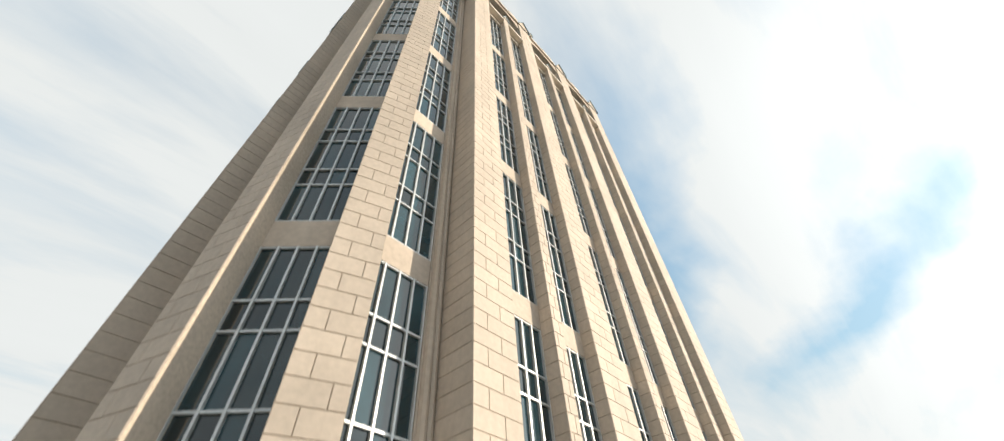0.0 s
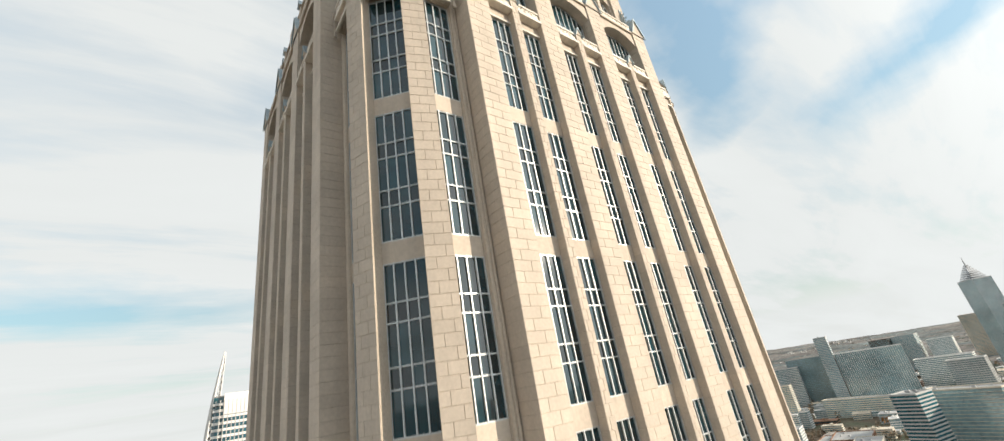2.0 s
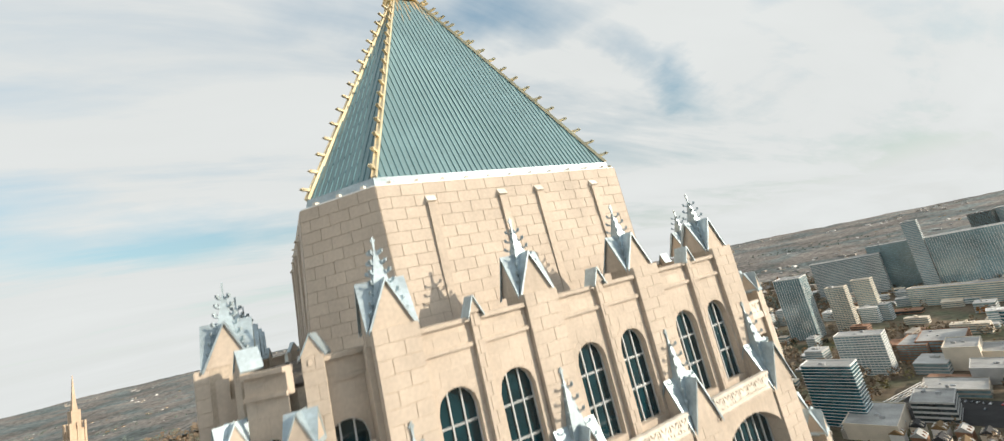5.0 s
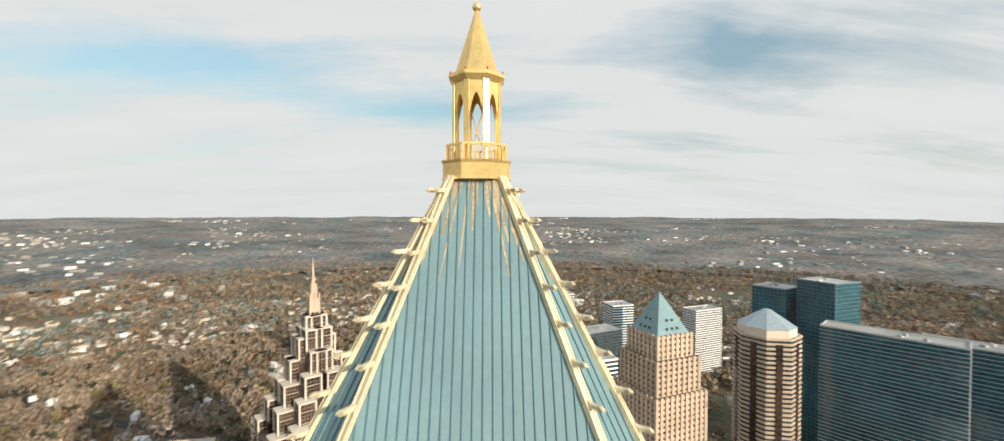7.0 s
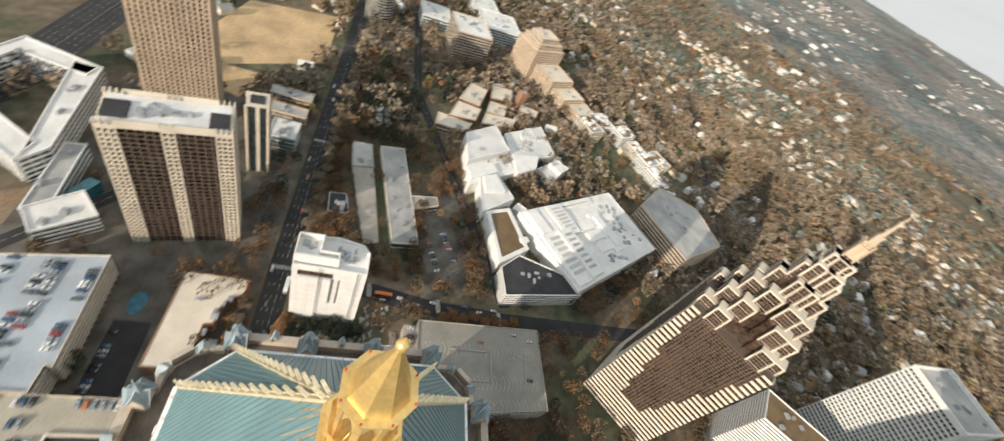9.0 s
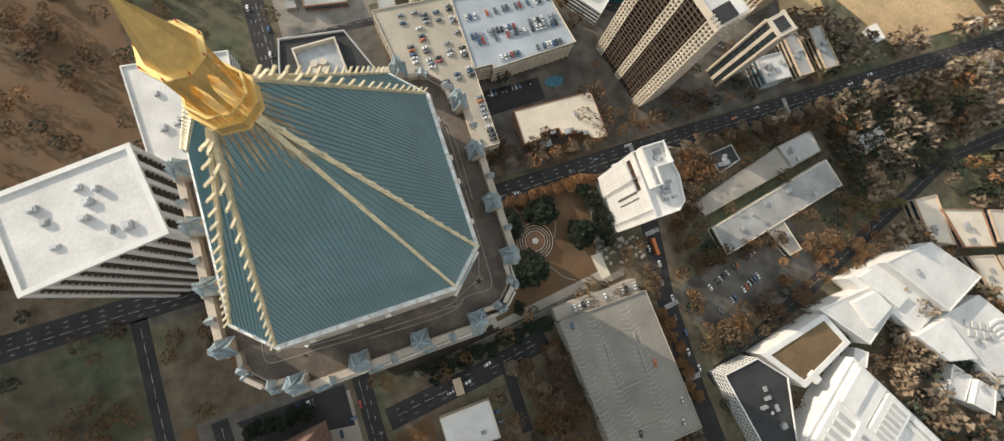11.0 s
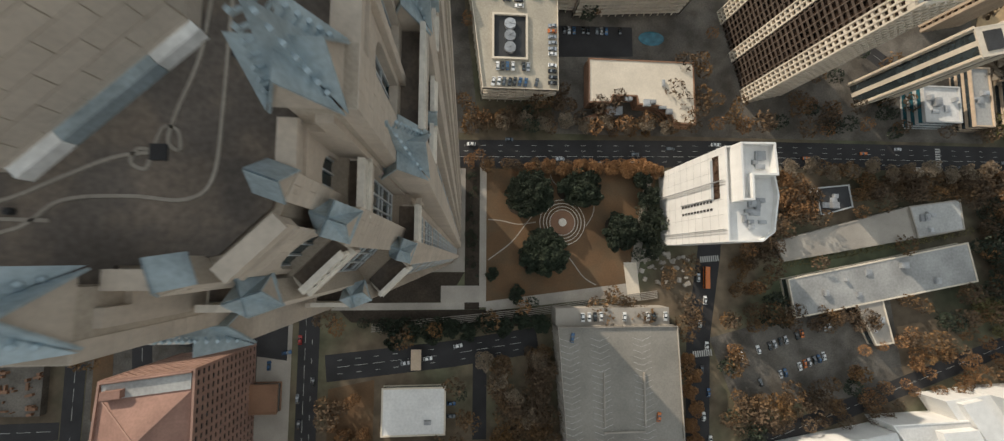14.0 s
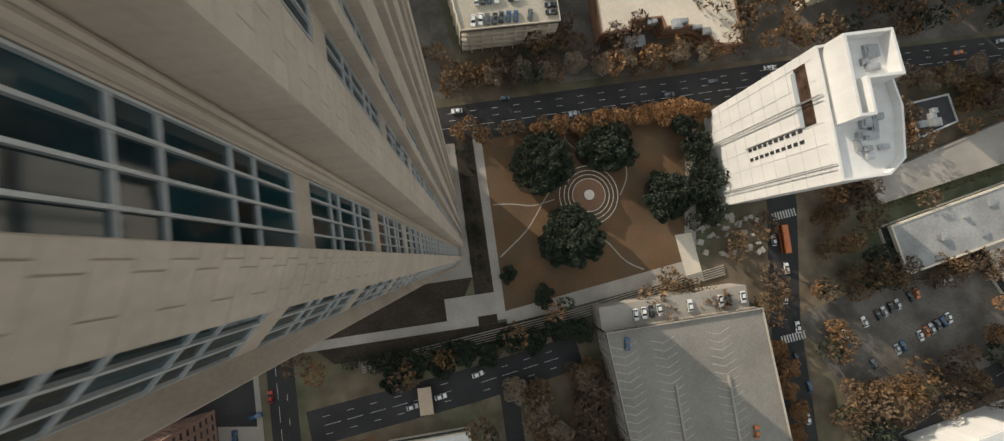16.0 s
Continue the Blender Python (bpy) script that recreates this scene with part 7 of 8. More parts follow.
part("podium", Buf().prism(rect(-6, 24, 48, 22), 0, 14), WHITE, fn)
roof_clutter(fn, rect(-6, 25, 40, 16), 14, 8, 6)

ht = building("hotel_tower", "pale gridded hotel tower with open roof well", rect(66, -404, 44, 44, 0), 112, WHITE, GLASS_DARK, "grid", floor=3.3, bay=2.8, fin=0.7, clutter=5, roof=GREY_ROOF, proud=0.5, parapet=3)
bb = building("ribbed_hall", "broad white block with banded walls and a brown roof", [(86, -300), (30, -360), (12, -342), (66, -282)], 58, WHITE, GLASS_DARK, "bands", floor=2.6, sill=0.6, roof=BROWN_ROOF, clutter=7)

# blue pyramid tower
bp = thing("pyramid_tower", "tan stepped tower with a blue metal pyramid roof", "skyscraper", pose(-118, -258, 0, 0, 0, 20))
occupy(rect(-118, -258, 56, 56, 20), 4)
for w, z0_, z1_ in ((20.5, 0, 124), (17.5, 124, 146), (14, 146, 161)):
    part("glazing", Buf().box(-w, w, -w, w, z0_, z1_), BRONZE, bp)
    fr = Buf()
    for i in range(int((z1_ - z0_) / 3.6) + 1):
        fr.box(-w - 0.4, w + 0.4, -w - 0.4, w + 0.4, z0_ + i * 3.6 - 0.95, min(z0_ + i * 3.6 + 0.95, z1_))
    for x in np.linspace(-w, w, int(w * 2 / 4.0) + 1):
        for s in (-1, 1):
            fr.box(x - 1.1, x + 1.1, *sorted((s * w, s * (w + 0.9))), z0_, z1_ + 1)
            fr.box(*sorted((s * w, s * (w + 0.9))), x - 1.1, x + 1.1, z0_, z1_ + 1)
    part("tan_wall", fr, TAN, bp, kind="stuff")
part("roof", Buf().prism(rect(0, 0, 27, 27), 161, 187, rect(0, 0, 0.6, 0.6)), ZINC, bp, "blue pyramid roof")
dm_ = Buf()
for k in range(4):
    R = turn(k)
    for z, n in ((164, 3), (169, 2)):
        for i in range(n):
            x = (i - (n - 1) / 2) * 4.2
            y = 13.5 * (1 - (z - 161) / 26)
            dm_.add([R @ Vector(p) for p in ((x - 0.7, y + 0.3, z), (x + 0.7, y + 0.3, z), (x + 0.7, y + 0.3, z + 1.6), (x - 0.7, y + 0.3, z + 1.6), (x - 0.7, y - 2, z + 1.6), (x + 0.7, y - 2, z + 1.6))], [(1, 0, 3, 2), (3, 4, 5, 2)])
part("dormer", dm_, GLASS_DARK, bp)

# octagonal tower
oc = building("octagon_tower", "grey-tan octagonal tower with a metal pyramid cap", [(-242 + 25 * math.cos(a + 0.2), -330 + 25 * math.sin(a + 0.2)) for a in np.linspace(0, 2 * math.pi, 9)[:-1]], 138, TAN, GLASS_DARK, "bands", floor=3.8, sill=0.5, clutter=0, proud=0.5)
ocp = [(-242 + 22 * math.cos(a + 0.2), -330 + 22 * math.sin(a + 0.2)) for a in np.linspace(0, 2 * math.pi, 9)[:-1]]
part("crown_wall", Buf().prism(ocp, 138, 145), CREAM, oc)
part("cap_roof", Buf().prism(grown(ocp, 0.5), 145, 158, [(-242 + 3 * math.cos(a + 0.2), -330 + 3 * math.sin(a + 0.2)) for a in np.linspace(0, 2 * math.pi, 9)[:-1]]), LEAD, oc)
for i in range(8):
    p, q = Vector((*grown(ocp, 0.0)[i], 0)), Vector((*grown(ocp, 0.0)[(i + 1) % 8], 0))
    fb = Buf()
    a0, a1 = p.lerp(q, 0.35), p.lerp(q, 0.65)
    d = Vector((p.x + q.x + 484, p.y + q.y + 660, 0)).normalized() * 3.6
    fb.prism(ccw([tuple((a0).xy), tuple((a1).xy), tuple((a1 + d).xy), tuple((a0 + d).xy)]), 0, 134)
    part("window_strip", fb, BRONZE, oc)

for nm, lab, poly, z, wall, gl, sty, fl in (
        ("glass_tower", "dark teal glass tower with slanted crown", rect(-322, -430, 40, 34, 30), 160, TEAL_LINE, GLASS_TEAL, "curtain", 3.8),
        ("glass_tower", "dark blue glass tower with a pale rim", rect(-348, -392, 40, 36, 20), 172, TEAL_LINE, GLASS_TEAL, "curtain", 3.8),
        ("apartment_tower", "wide teal glass apartment block with white slabs", rect(-345, -322, 92, 26, -50), 138, GREYW, GLASS_TEAL, "slabs", 3.4),
        ("apartment_tower", "wide teal glass apartment block with white slab edges", rect(-398, -300, 66, 26, -50), 134, GREYW, GLASS_TEAL, "slabs", 3.4),
        ("white_apartments", "white residential tower with small windows", rect(-118, -640, 34, 24, 10), 112, WHITE, GLASS_DARK, "grid", 3.2),
        ("white_apartments", "broad white residential block with regular windows", rect(-318, -585, 50, 24, 20), 100, WHITE, GLASS_DARK, "grid", 3.2),
        ("teal_office", "teal glass office with white top floors", rect(-200, -610, 34, 30, 12), 102, WHITE, GLASS_TEAL, "bands", 3.8),
        ("dark_office", "dark glass office block with stepped roof", rect(-138, -500, 60, 28, 25), 94, TEAL_LINE, GLASS_DARK, "curtain", 3.8),
        ("grey_office", "grey office block with bands of windows", rect(-196, -440, 36, 30, 15), 66, CONCRETE, GLASS_DARK, "bands", 3.8),
        ("stepped_office", "dark banded tower with a white stepped crown", rect(-96, -352, 30, 34, 18), 112, WHITE, GLASS_DARK, "bands", 3.8),
        ("white_office", "low white office block on the corner", rect(-300, -225, 70, 34, 25), 40, WHITE, GLASS_TEAL, "bands", 3.6),
        ("red_block", "low red brick block beside the street", rect(-390, -330, 60, 30, 20), 22, BRICK, GLASS_DARK, "grid", 3.4),
        ("apartment_tower", "apartment tower with cream balcony slabs and blue glass", rect(-592, -52, 62, 26, 75), 88, CREAM, GLASS_HAZED, "slabs", 3.2),
        ("glass_apartments", "blue glass apartment tower with a white edge", rect(-546, -84, 22, 28, 75), 92, GREYW, GLASS_TEAL, "bands", 3.2),
        ("parking_block", "brown parking block with open decks", rect(-640, -20, 60, 40, 5), 48, BRICK, GLASS_DARK, "bands", 4.0),
        ("white_hotel", "white hotel block with gridded windows", rect(-642, -258, 26, 50, 10), 50, WHITE, GLASS_DARK, "grid", 3.2),
        ("pale_hall", "low pale hall with a flat white roof", rect(-470, -190, 60, 40, 12), 14, CREAM, GLASS_DARK, "plain", 5),
        ("low_hall", "low grey hall with roof plant", rect(-520, -160, 40, 30, 12), 18, GREYW, GLASS_DARK, "bands", 5),
        ("tan_hall", "tan blank walled hall with roof plant", rect(-688, -178, 50, 30, 10), 26, CREAM, GLASS_DARK, "plain", 5),
        ("brick_house_block", "red brick housing block with grey roof", rect(-720, -230, 60, 30, 5), 22, BRICK, GLASS_DARK, "grid", 3.3),
        ("long_office", "long pale office block with window bands", rect(-1075, -270, 150, 26, 86), 34, CREAM, GLASS_DARK, "bands", 3.6),
        ("residential_pair", "pale residential tower with glass corners", rect(-880, -376, 18, 30, 5), 80, CREAM, GLASS_TEAL, "grid", 3.2),
        ("residential_pair", "pale residential tower beside its twin", rect(-962, -368, 18, 30, 5), 78, CREAM, GLASS_TEAL, "grid", 3.2),
        ("dark_glass_block", "dark glass office slab with pale end wall", rect(-1240, -505, 34, 140, 15), 96, GREYW, GLASS_TEAL, "bands", 3.8),
        ("teal_block", "teal glass tower with pale side wall", rect(-1290, -290, 34, 128, 14), 113, WHITE, GLASS_TEAL, "fins", 3.6),
        ("blue_block", "blue glass tower with a grid of mullions", rect(-1300, -428, 40, 84, 10), 112, TEAL_LINE, GLASS_TEAL, "grid", 3.8),
        ("slanted_tower", "dark glass tower with tall pale side wall", rect(-1255, -362, 26, 26, 10), 156, GREYW, GLASS_DARK, "bands", 3.8),
        ("dark_cube", "dark cube office tower far off", rect(-1850, -385, 50, 50, 0), 118, BRONZE, GLASS_DARK, "grid", 4),
        ("pale_tower", "pale slab tower downtown", rect(-1900, -250, 40, 60, 0), 96, WHITE, GLASS_DARK, "grid", 4),
        ("pale_tower", "pale office tower downtown", rect(-1500, -200, 40, 110, 0), 66, WHITE, GLASS_DARK, "bands", 4),
        ("pale_tower", "grey office tower downtown", rect(-1330, -140, 50, 60, 0), 66, GREYW, GLASS_TEAL, "grid", 4),
        ("pale_tower", "grey slab in front of the spired tower", rect(-1250, -14, 50, 50, 0), 160, GREYW, GLASS_TEAL, "fins", 4),
        ("pale_tower", "grey tower downtown with window bands", rect(-1900, -330, 60, 60, 0), 120, GREYW, GLASS_DARK, "bands", 4),
        ("pale_tower", "tan tower downtown with window grid", rect(-2100, -180, 60, 50, 0), 150, TAN, GLASS_DARK, "grid", 4),
        ("white_tower_block", "white residential tower with pale ribs", rect(-835, -425, 40, 44, 10), 112, WHITE, GLASS_DARK, "fins", 3.2),
        ("glass_flats", "low glass flats with white balcony edges", rect(-474, -218, 22, 44, 8), 60, WHITE, GLASS_TEAL, "slabs", 3.2),
        ("arch_hall", "brown brick hall with pale roofs", rect(-735, -208, 66, 46, 10), 24, BRICK, GLASS_DARK, "grid", 4),
        ("cream_hall", "cream blank walled hall with roof plant", rect(-700, -150, 46, 40, 10), 18, CREAM, GLASS_DARK, "plain", 5),
        ("podium", "low concrete parking podium with a grey roof", rect(-590, -165, 40, 50, 12), 8, CONCRETE, GLASS_DARK, "bands", 4),
        ("podium", "grey block with roof plant beside the podium", rect(-640, -140, 40, 44, 12), 16, GREYW, GLASS_DARK, "plain", 5),
        ("brick_row", "red brick row beside the street", rect(-505, -95, 30, 30, 12), 14, BRICK, GLASS_DARK, "grid", 3.4),
        ("blue_apartments", "blue glass flats with white frames", rect(-800, -95, 60, 40, 8), 62, WHITE, GLASS_TEAL, "grid", 3.4)):
    # distant blocks swap their own glass for the haze-paled one
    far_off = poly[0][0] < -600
    building(nm, lab, poly, z, wall, GLASS_HAZED if far_off and gl is not BRONZE else gl, sty, floor=fl, bay=4.0, clutter=3 if abs(poly[0][0]) < 1000 else 1)
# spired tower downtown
ds = building("spired_tower", "tall grey tower downtown with a tiered pyramid crown", rect(-1730, -95, 48, 48, 45), 236, GREYW, GLASS_HAZED, "fins", floor=4, bay=4, clutter=0)
for i in range(8):
    w = 43 * (1 - i / 8) ** 0.8
    part("crown_tier", Buf().prism(rect(-1730, -95, w, w, 45), 236 + i * 5.5, 239.5 + i * 5.5, rect(-1730, -95, w * 0.86, w * 0.86, 45)), STEEL, ds)
part("spire", Buf().prism(rect(-1730, -95, 4, 4, 45), 270, 302, rect(-1730, -95, 0.4, 0.4, 45)), STEEL, ds)

# hotel in pink granite
pk = building("granite_hotel", "pink granite hotel slab with a window grid", [(-108, -66), (-75, -62), (-74, -128), (-112, -128)], 46, PINK, GLASS_DARK, "grid", floor=3.4, bay=3.4, fin=1.2, sill=0.5, roof=ROSE, clutter=0, proud=0.4)
hip = Buf().add([(-107, -73, 46.1), (-76, -69.5, 46.1), (-75, -100, 46.1), (-109, -102, 46.1), (-90.5, -86, 52.5)], [(0, 4, 1), (1, 4, 2), (2, 4, 3), (3, 4, 0)])
part("hip_roof", hip, ROSE, pk)
hips = Buf()
for c in ((-107, -73), (-76, -69.5), (-75, -100), (-109, -102)):
    hips.bar((*c, 46.2), (-90.5, -86, 52.6), 0.5, 0.3)
part("hip_cap", hips, PINK, pk)
part("roof_deck", Buf().prism([(-107.4, -67), (-76, -63.2), (-76, -69), (-107.2, -72.6)], 46, 46.5), GREY_ROOF, pk)
part("parapet", Buf().bar((-107.6, -66.3, 46.9), (-75.6, -62.5, 46.9), 0.5, 1.6), PINK, pk)
part("plant_room", Buf().prism([(-106, -69), (-99, -68.2), (-99, -71.2), (-106, -72)], 46.5, 49), ROSE, pk)
part("rear_roof", Buf().prism([(-109, -102.3), (-75.5, -100.3), (-75, -126), (-111, -126)], 46, 48.5, [(-104, -106), (-81, -105), (-80, -121), (-106, -121)]), ROSE, pk)
part("roof_well", Buf().box(-106, -100, -122, -114, 47.5, 49.4), BLACK_ROOF, pk)
wing = building("hotel_wing", "pink granite wing with a tan facade", [(-150, -112), (-112, -96), (-112, -128), (-150, -140)], 30, PINK, GLASS_DARK, "grid", floor=3.4, bay=3.4, roof=ROSE, clutter=2)
well = part("roof_well", Buf().box(-139, -127, -124, -116, 30.1, 30.7), BLACK_ROOF, wing)
part("cooling_fan", ring_mesh(0.9, 2.6, 30.7, 32.2), STEEL, well, m=pose(-133, -120, 0))
for i in range(2):
    part("roof_rib", Buf().bar((-146 + i * 1.2, -109.5 - i * 2.2, 30.6), (-109, -86 - i * 3, 45.6), 0.9, 0.8), TAN, wing)
site = thing("building_site", "building site with concrete slabs and rust red formwork", "building site")
occupy([(-225, -36), (-160, -36), (-158, -98), (-220, -98)])
part("slab", Buf().box(-218, -166, -92, -60, 0, 3.2), PAVING, site)
part("earth_cut", Buf().box(-220, -162, -60, -38, -0.2, 0.4), BRICK, site)
fw = Buf()
for i in range(170):
    x, y = CITY.uniform(-218, -166), CITY.uniform(-92, -40)
    z = 3.2 if y < -60 else 0.4
    fw.prism(rect(x, y, CITY.uniform(0.3, 4), CITY.uniform(0.3, 1.6), CITY.choice((0, 90, 12))), z, z + CITY.uniform(0.3, 2.2))
part("formwork", fw, BRICK, site, kind="stuff")
cr = Buf()
for i in range(40):
    cr.bar((-216 + i * 1.3, -40, 9), (-214.7 + i * 1.3, -40, 9 + (i % 2) * 1.2), 0.25, 0.25)
cr.bar((-216, -40, 9), (-164, -40, 9), 0.3, 0.3)
cr.bar((-216, -40, 10.2), (-164, -40, 10.2), 0.3, 0.3)
for x in (-214, -190, -166):
    cr.bar((x, -40, 0.3), (x, -40, 9), 0.5, 0.5)
part("red_gantry", cr, BRICK, site, "rust red steel gantry")
sheet("side_strip", [(-148, -40), (-140, -40), (-138, -96), (-147, -96)], LAWN, 0.1, take=False)
road("side_road", [(-128, -42), (-124, -100)], 9, lanes=2)

# blocks west of the tower
kb = building("court_office", "grey block with a black roof and open plant court", [(-38, 160), (0, 157), (16, 116), (-10, 103), (-48, 113)], 24, GREYW, GLASS_TEAL, "bands", roof=BLACK_ROOF, clutter=0, parapet=1.5)
part("plant_well", Buf().prism(rect(-18, 136, 24, 30, 4), 24.1, 24.5), STEEL, kb)
screen = Buf()
well, inner = ccw(rect(-18, 136, 26, 32, 4)), ccw(rect(-18, 136, 24, 30, 4))
for i in range(4):
    screen.prism([well[i], well[(i + 1) % 4], inner[(i + 1) % 4], inner[i]], 24, 27.5)
part("plant_screen", screen, CREAM, kb)
for i in range(6):
    x, y = -22 + (i % 2) * 5.2, 128 + (i // 2) * 5.6
    part("cooling_fan", Buf().prism([(x + 2.2 * math.cos(a), y + 2.2 * math.sin(a)) for a in np.linspace(0, 2 * math.pi, 13)[:-1]], 25, 26.6), CREAM, kb)
building("store_block", "broad store block with a white membrane roof", [(-128, 170), (-70, 166), (-74, 100), (-124, 108)], 15, WHITE, GLASS_DARK, "bands", roof=WHITE_ROOF, clutter=14, parapet=1.2)
stt = building("slab_tower", "dark balcony apartment tower with broad white vertical piers", [(-140, 71), (-91, 79), (-85, 42), (-134, 34)], 92, WHITE, GLASS_DARK, "fins", bay=7.0, fin=2.6, proud=1.6, roof=WHITE_ROOF, clutter=10)
sb_ = Buf()
for i in range(28):
    sb_.prism(grown(ccw([(-140, 71), (-91, 79), (-85, 42), (-134, 34)]), 1.1), 2.6 + i * 3.1, 3.5 + i * 3.1)
part("balcony_front", sb_, BROWN_BALCONY, stt, kind="stuff")
sheet("open_lot", [(-40, 178), (20, 180), (20, 272), (-40, 232)], LOT, 0.06)
sheet("open_lot_2", [(20, 190), (126, 186), (122, 262), (20, 272)], LOT, 0.07)
sheet("dirt_field", [(126, 263), (160, 238), (198, 182), (157, 181), (128, 187)], DIRT, 0.09)
sheet("rubble_yard", [(150, 225), (176, 204), (170, 186), (140, 190), (136, 212)], DECK_GREY, 0.12)
sheet("sand_yard", [(62, 248), (86, 253), (111, 245), (109, 228), (77, 229), (54, 241)], PALE_YARD, 0.11)
for i, poly in enumerate(([(16, 265), (31, 264.5), (32, 257), (16, 257)], [(40, 264.5), (48, 265), (48.6, 256.5), (40, 256.6)], [(64, 264), (114, 261), (116, 246), (68, 257.5)])):
    sheet("grass_strip_%d" % (i + 1), poly, DRY_GRASS, 0.13)
sheet("dirt_field_2", [(-44, 232), (-6, 236), (14, 262), (10, 290), (-44, 298)], DIRT, 0.1)
frame_ = thing("sign_frame", "dark steel sign frame leaning over the lot", "sign frame")
sf = Buf()
for k in range(5):
    sf.bar((57.4 + k * 2, 264 - k * 3, 0.2), (57.4 + k * 2, 264 - k * 3, 6.0 - k * 0.8), 0.3, 0.3)
sf.bar((57.4, 264, 6), (66, 251, 2.8), 0.3, 0.3).bar((57.4, 264, 0.6), (66, 251, 0.6), 0.3, 0.3)
part("steel_bars", sf, MULLION, frame_)
sheet("open_lot_3", [(-250, 122), (-130, 120), (-130, 260), (-250, 280)], LAWN, 0.06, take=False)
building("workshop", "low building with a brown flat roof", [(48.5, 211.9), (62.4, 211.2), (63.5, 183.5), (47.9, 180.8)], 7, CREAM, GLASS_DARK, "bands", floor=3.5, roof=BROWN_ROOF, clutter=3, parapet=0.6)
building("workshop", "long grey roofed workshop", [(30.4, 221.2), (38.6, 218.9), (37.3, 181.7), (26.0, 181.7)], 5, CONCRETE, GLASS_DARK, "bands", floor=5, roof=GREY_ROOF, clutter=4, parapet=0.3)
building("workshop", "low shop with a pale roof and red front", [(-19.8, 208.8), (4.7, 209.5), (7.2, 191.1), (-20.9, 194.0)], 5, BRICK, GLASS_DARK, "bands", floor=5, roof=GREY_ROOF, clutter=6, parapet=0.5)
building("workshop", "small shed in the yard", [(-31.4, 209.3), (-26.0, 208.1), (-25.8, 195.4), (-31.9, 195.7)], 4, CONCRETE, GLASS_DARK, "plain", roof=GREY_ROOF, clutter=1, parapet=0.2)
pit = thing("rubble_pit", "walled demolition pit full of grey rubble", "rubble")
pp_ = ccw([(74.2, 217.5), (126.7, 210.3), (128.8, 186.7), (70.7, 186.4)])
occupy(pp_)
rim = Buf()
for a, b, c, d in zip(pp_, pp_[1:] + pp_[:1], grown(pp_, -0.8)[1:] + grown(pp_, -0.8)[:1], grown(pp_, -0.8)):
    rim.prism([a, b, c, d], 0, 3)
part("pit_wall", rim, CONCRETE, pit)
rub = Buf()
cx_, cy_ = sum(p[0] for p in pp_) / 4, sum(p[1] for p in pp_) / 4
for i in range(420):
    a, b = CITY.choice(pp_), CITY.choice(pp_)
    t, u = CITY.random(), CITY.uniform(0.1, 0.92)
    x, y = cx_ + ((a[0] * t + b[0] * (1 - t)) - cx_) * u, cy_ + ((a[1] * t + b[1] * (1 - t)) - cy_) * u
    rub.prism(rect(x, y, CITY.uniform(0.4, 2.4), CITY.uniform(0.3, 1.4), CITY.uniform(0, 180)), 0, CITY.uniform(0.3, 1.4))
part("rubble", rub, GREYW, pit, kind="stuff")
for x0, y0, x1, y1, n in ((-0.6, 225.5, 11.6, 221.2, 7), (11.8, 222.6, 14.7, 205.8, 6), (42.1, 248.9, 40.4, 234.1, 5), (25.9, 247.0, 28.4, 241.6, 2), (25.4, 214.2, 26.7, 203.4, 4), (25.4, 225.3, 27.1, 218.9, 3),
                          (66.6, 236.2, 66.6, 224.2, 4), (74.2, 238.4, 101.3, 233.8, 10), (101.5, 228.3, 107.0, 220.1, 4), (110.6, 235.6, 114.3, 225.2, 4), (74.9, 225.7, 76.1, 217.7, 3), (57.1, 227.5, 59.1, 220.7, 3)):
    car_row(x0, y0, x1, y1, 0.1, 30, n, 0.8)

def townhouse(x, y, deg, roof, wall):
    t = thing("townhouse", "gabled townhouse with a dark pitched roof and dormers", "house", pose(x, y, 0, 0, 0, deg), group="townhouses by the deck")
    occupy(rect(x, y, 13, 11, deg))
    part("wall", Buf().box(-6, 6, -5, 5, 0, 8), wall, t)
    r_ = Buf().add([(-6.4, -5.6, 7.9), (6.4, -5.6, 7.9), (6.4, 5.6, 7.9), (-6.4, 5.6, 7.9), (-6.4, 0, 12), (6.4, 0, 12)], [(0, 1, 5, 4), (2, 3, 4, 5), (1, 2, 5), (3, 0, 4), (3, 2, 1, 0)])
    part("roof", r_, roof, t)
    for u in (-3, 3):
        for s_ in (-1, 1):
            part("dormer", Buf().prism(rect(u, s_ * 3.4, 1.8, 2.6), 8.6, 10.4, rect(u, s_ * 3.0, 0.3, 2.0)), wall, t)


for i in range(22):
    townhouse(-470 + (i % 2) * 22 + CITY.uniform(-3, 3), -205 + i * 7.5, 8 + CITY.uniform(-4, 4), (BLACK_ROOF, GREY_ROOF, BROWN_ROOF)[i % 3], (CREAM, BRICK, WHITE)[i % 3])
tr = thing("truss_bridge", "long pale steel truss beside the parking deck", "bridge")
tb = Buf()
a_, b_ = Vector((-437, -205, 8)), Vector((-565, -181, 12))
for h_ in (0, 4):
    for sd in (-1.6, 1.6):
        tb.bar(a_ + Vector((0, sd, h_)), b_ + Vector((0, sd, h_)), 0.5, 0.5)
for i in range(24):
    p_, q_ = a_.lerp(b_, i / 24), a_.lerp(b_, (i + 1) / 24)
    for sd in (-1.6, 1.6):
        tb.bar(p_ + Vector((0, sd, 4 * (i % 2))), q_ + Vector((0, sd, 4 * ((i + 1) % 2))), 0.3, 0.3)
part("truss", tb, WHITE, tr)
part("truss_deck", Buf().bar(a_, b_, 3.0, 0.3), CONCRETE, tr)
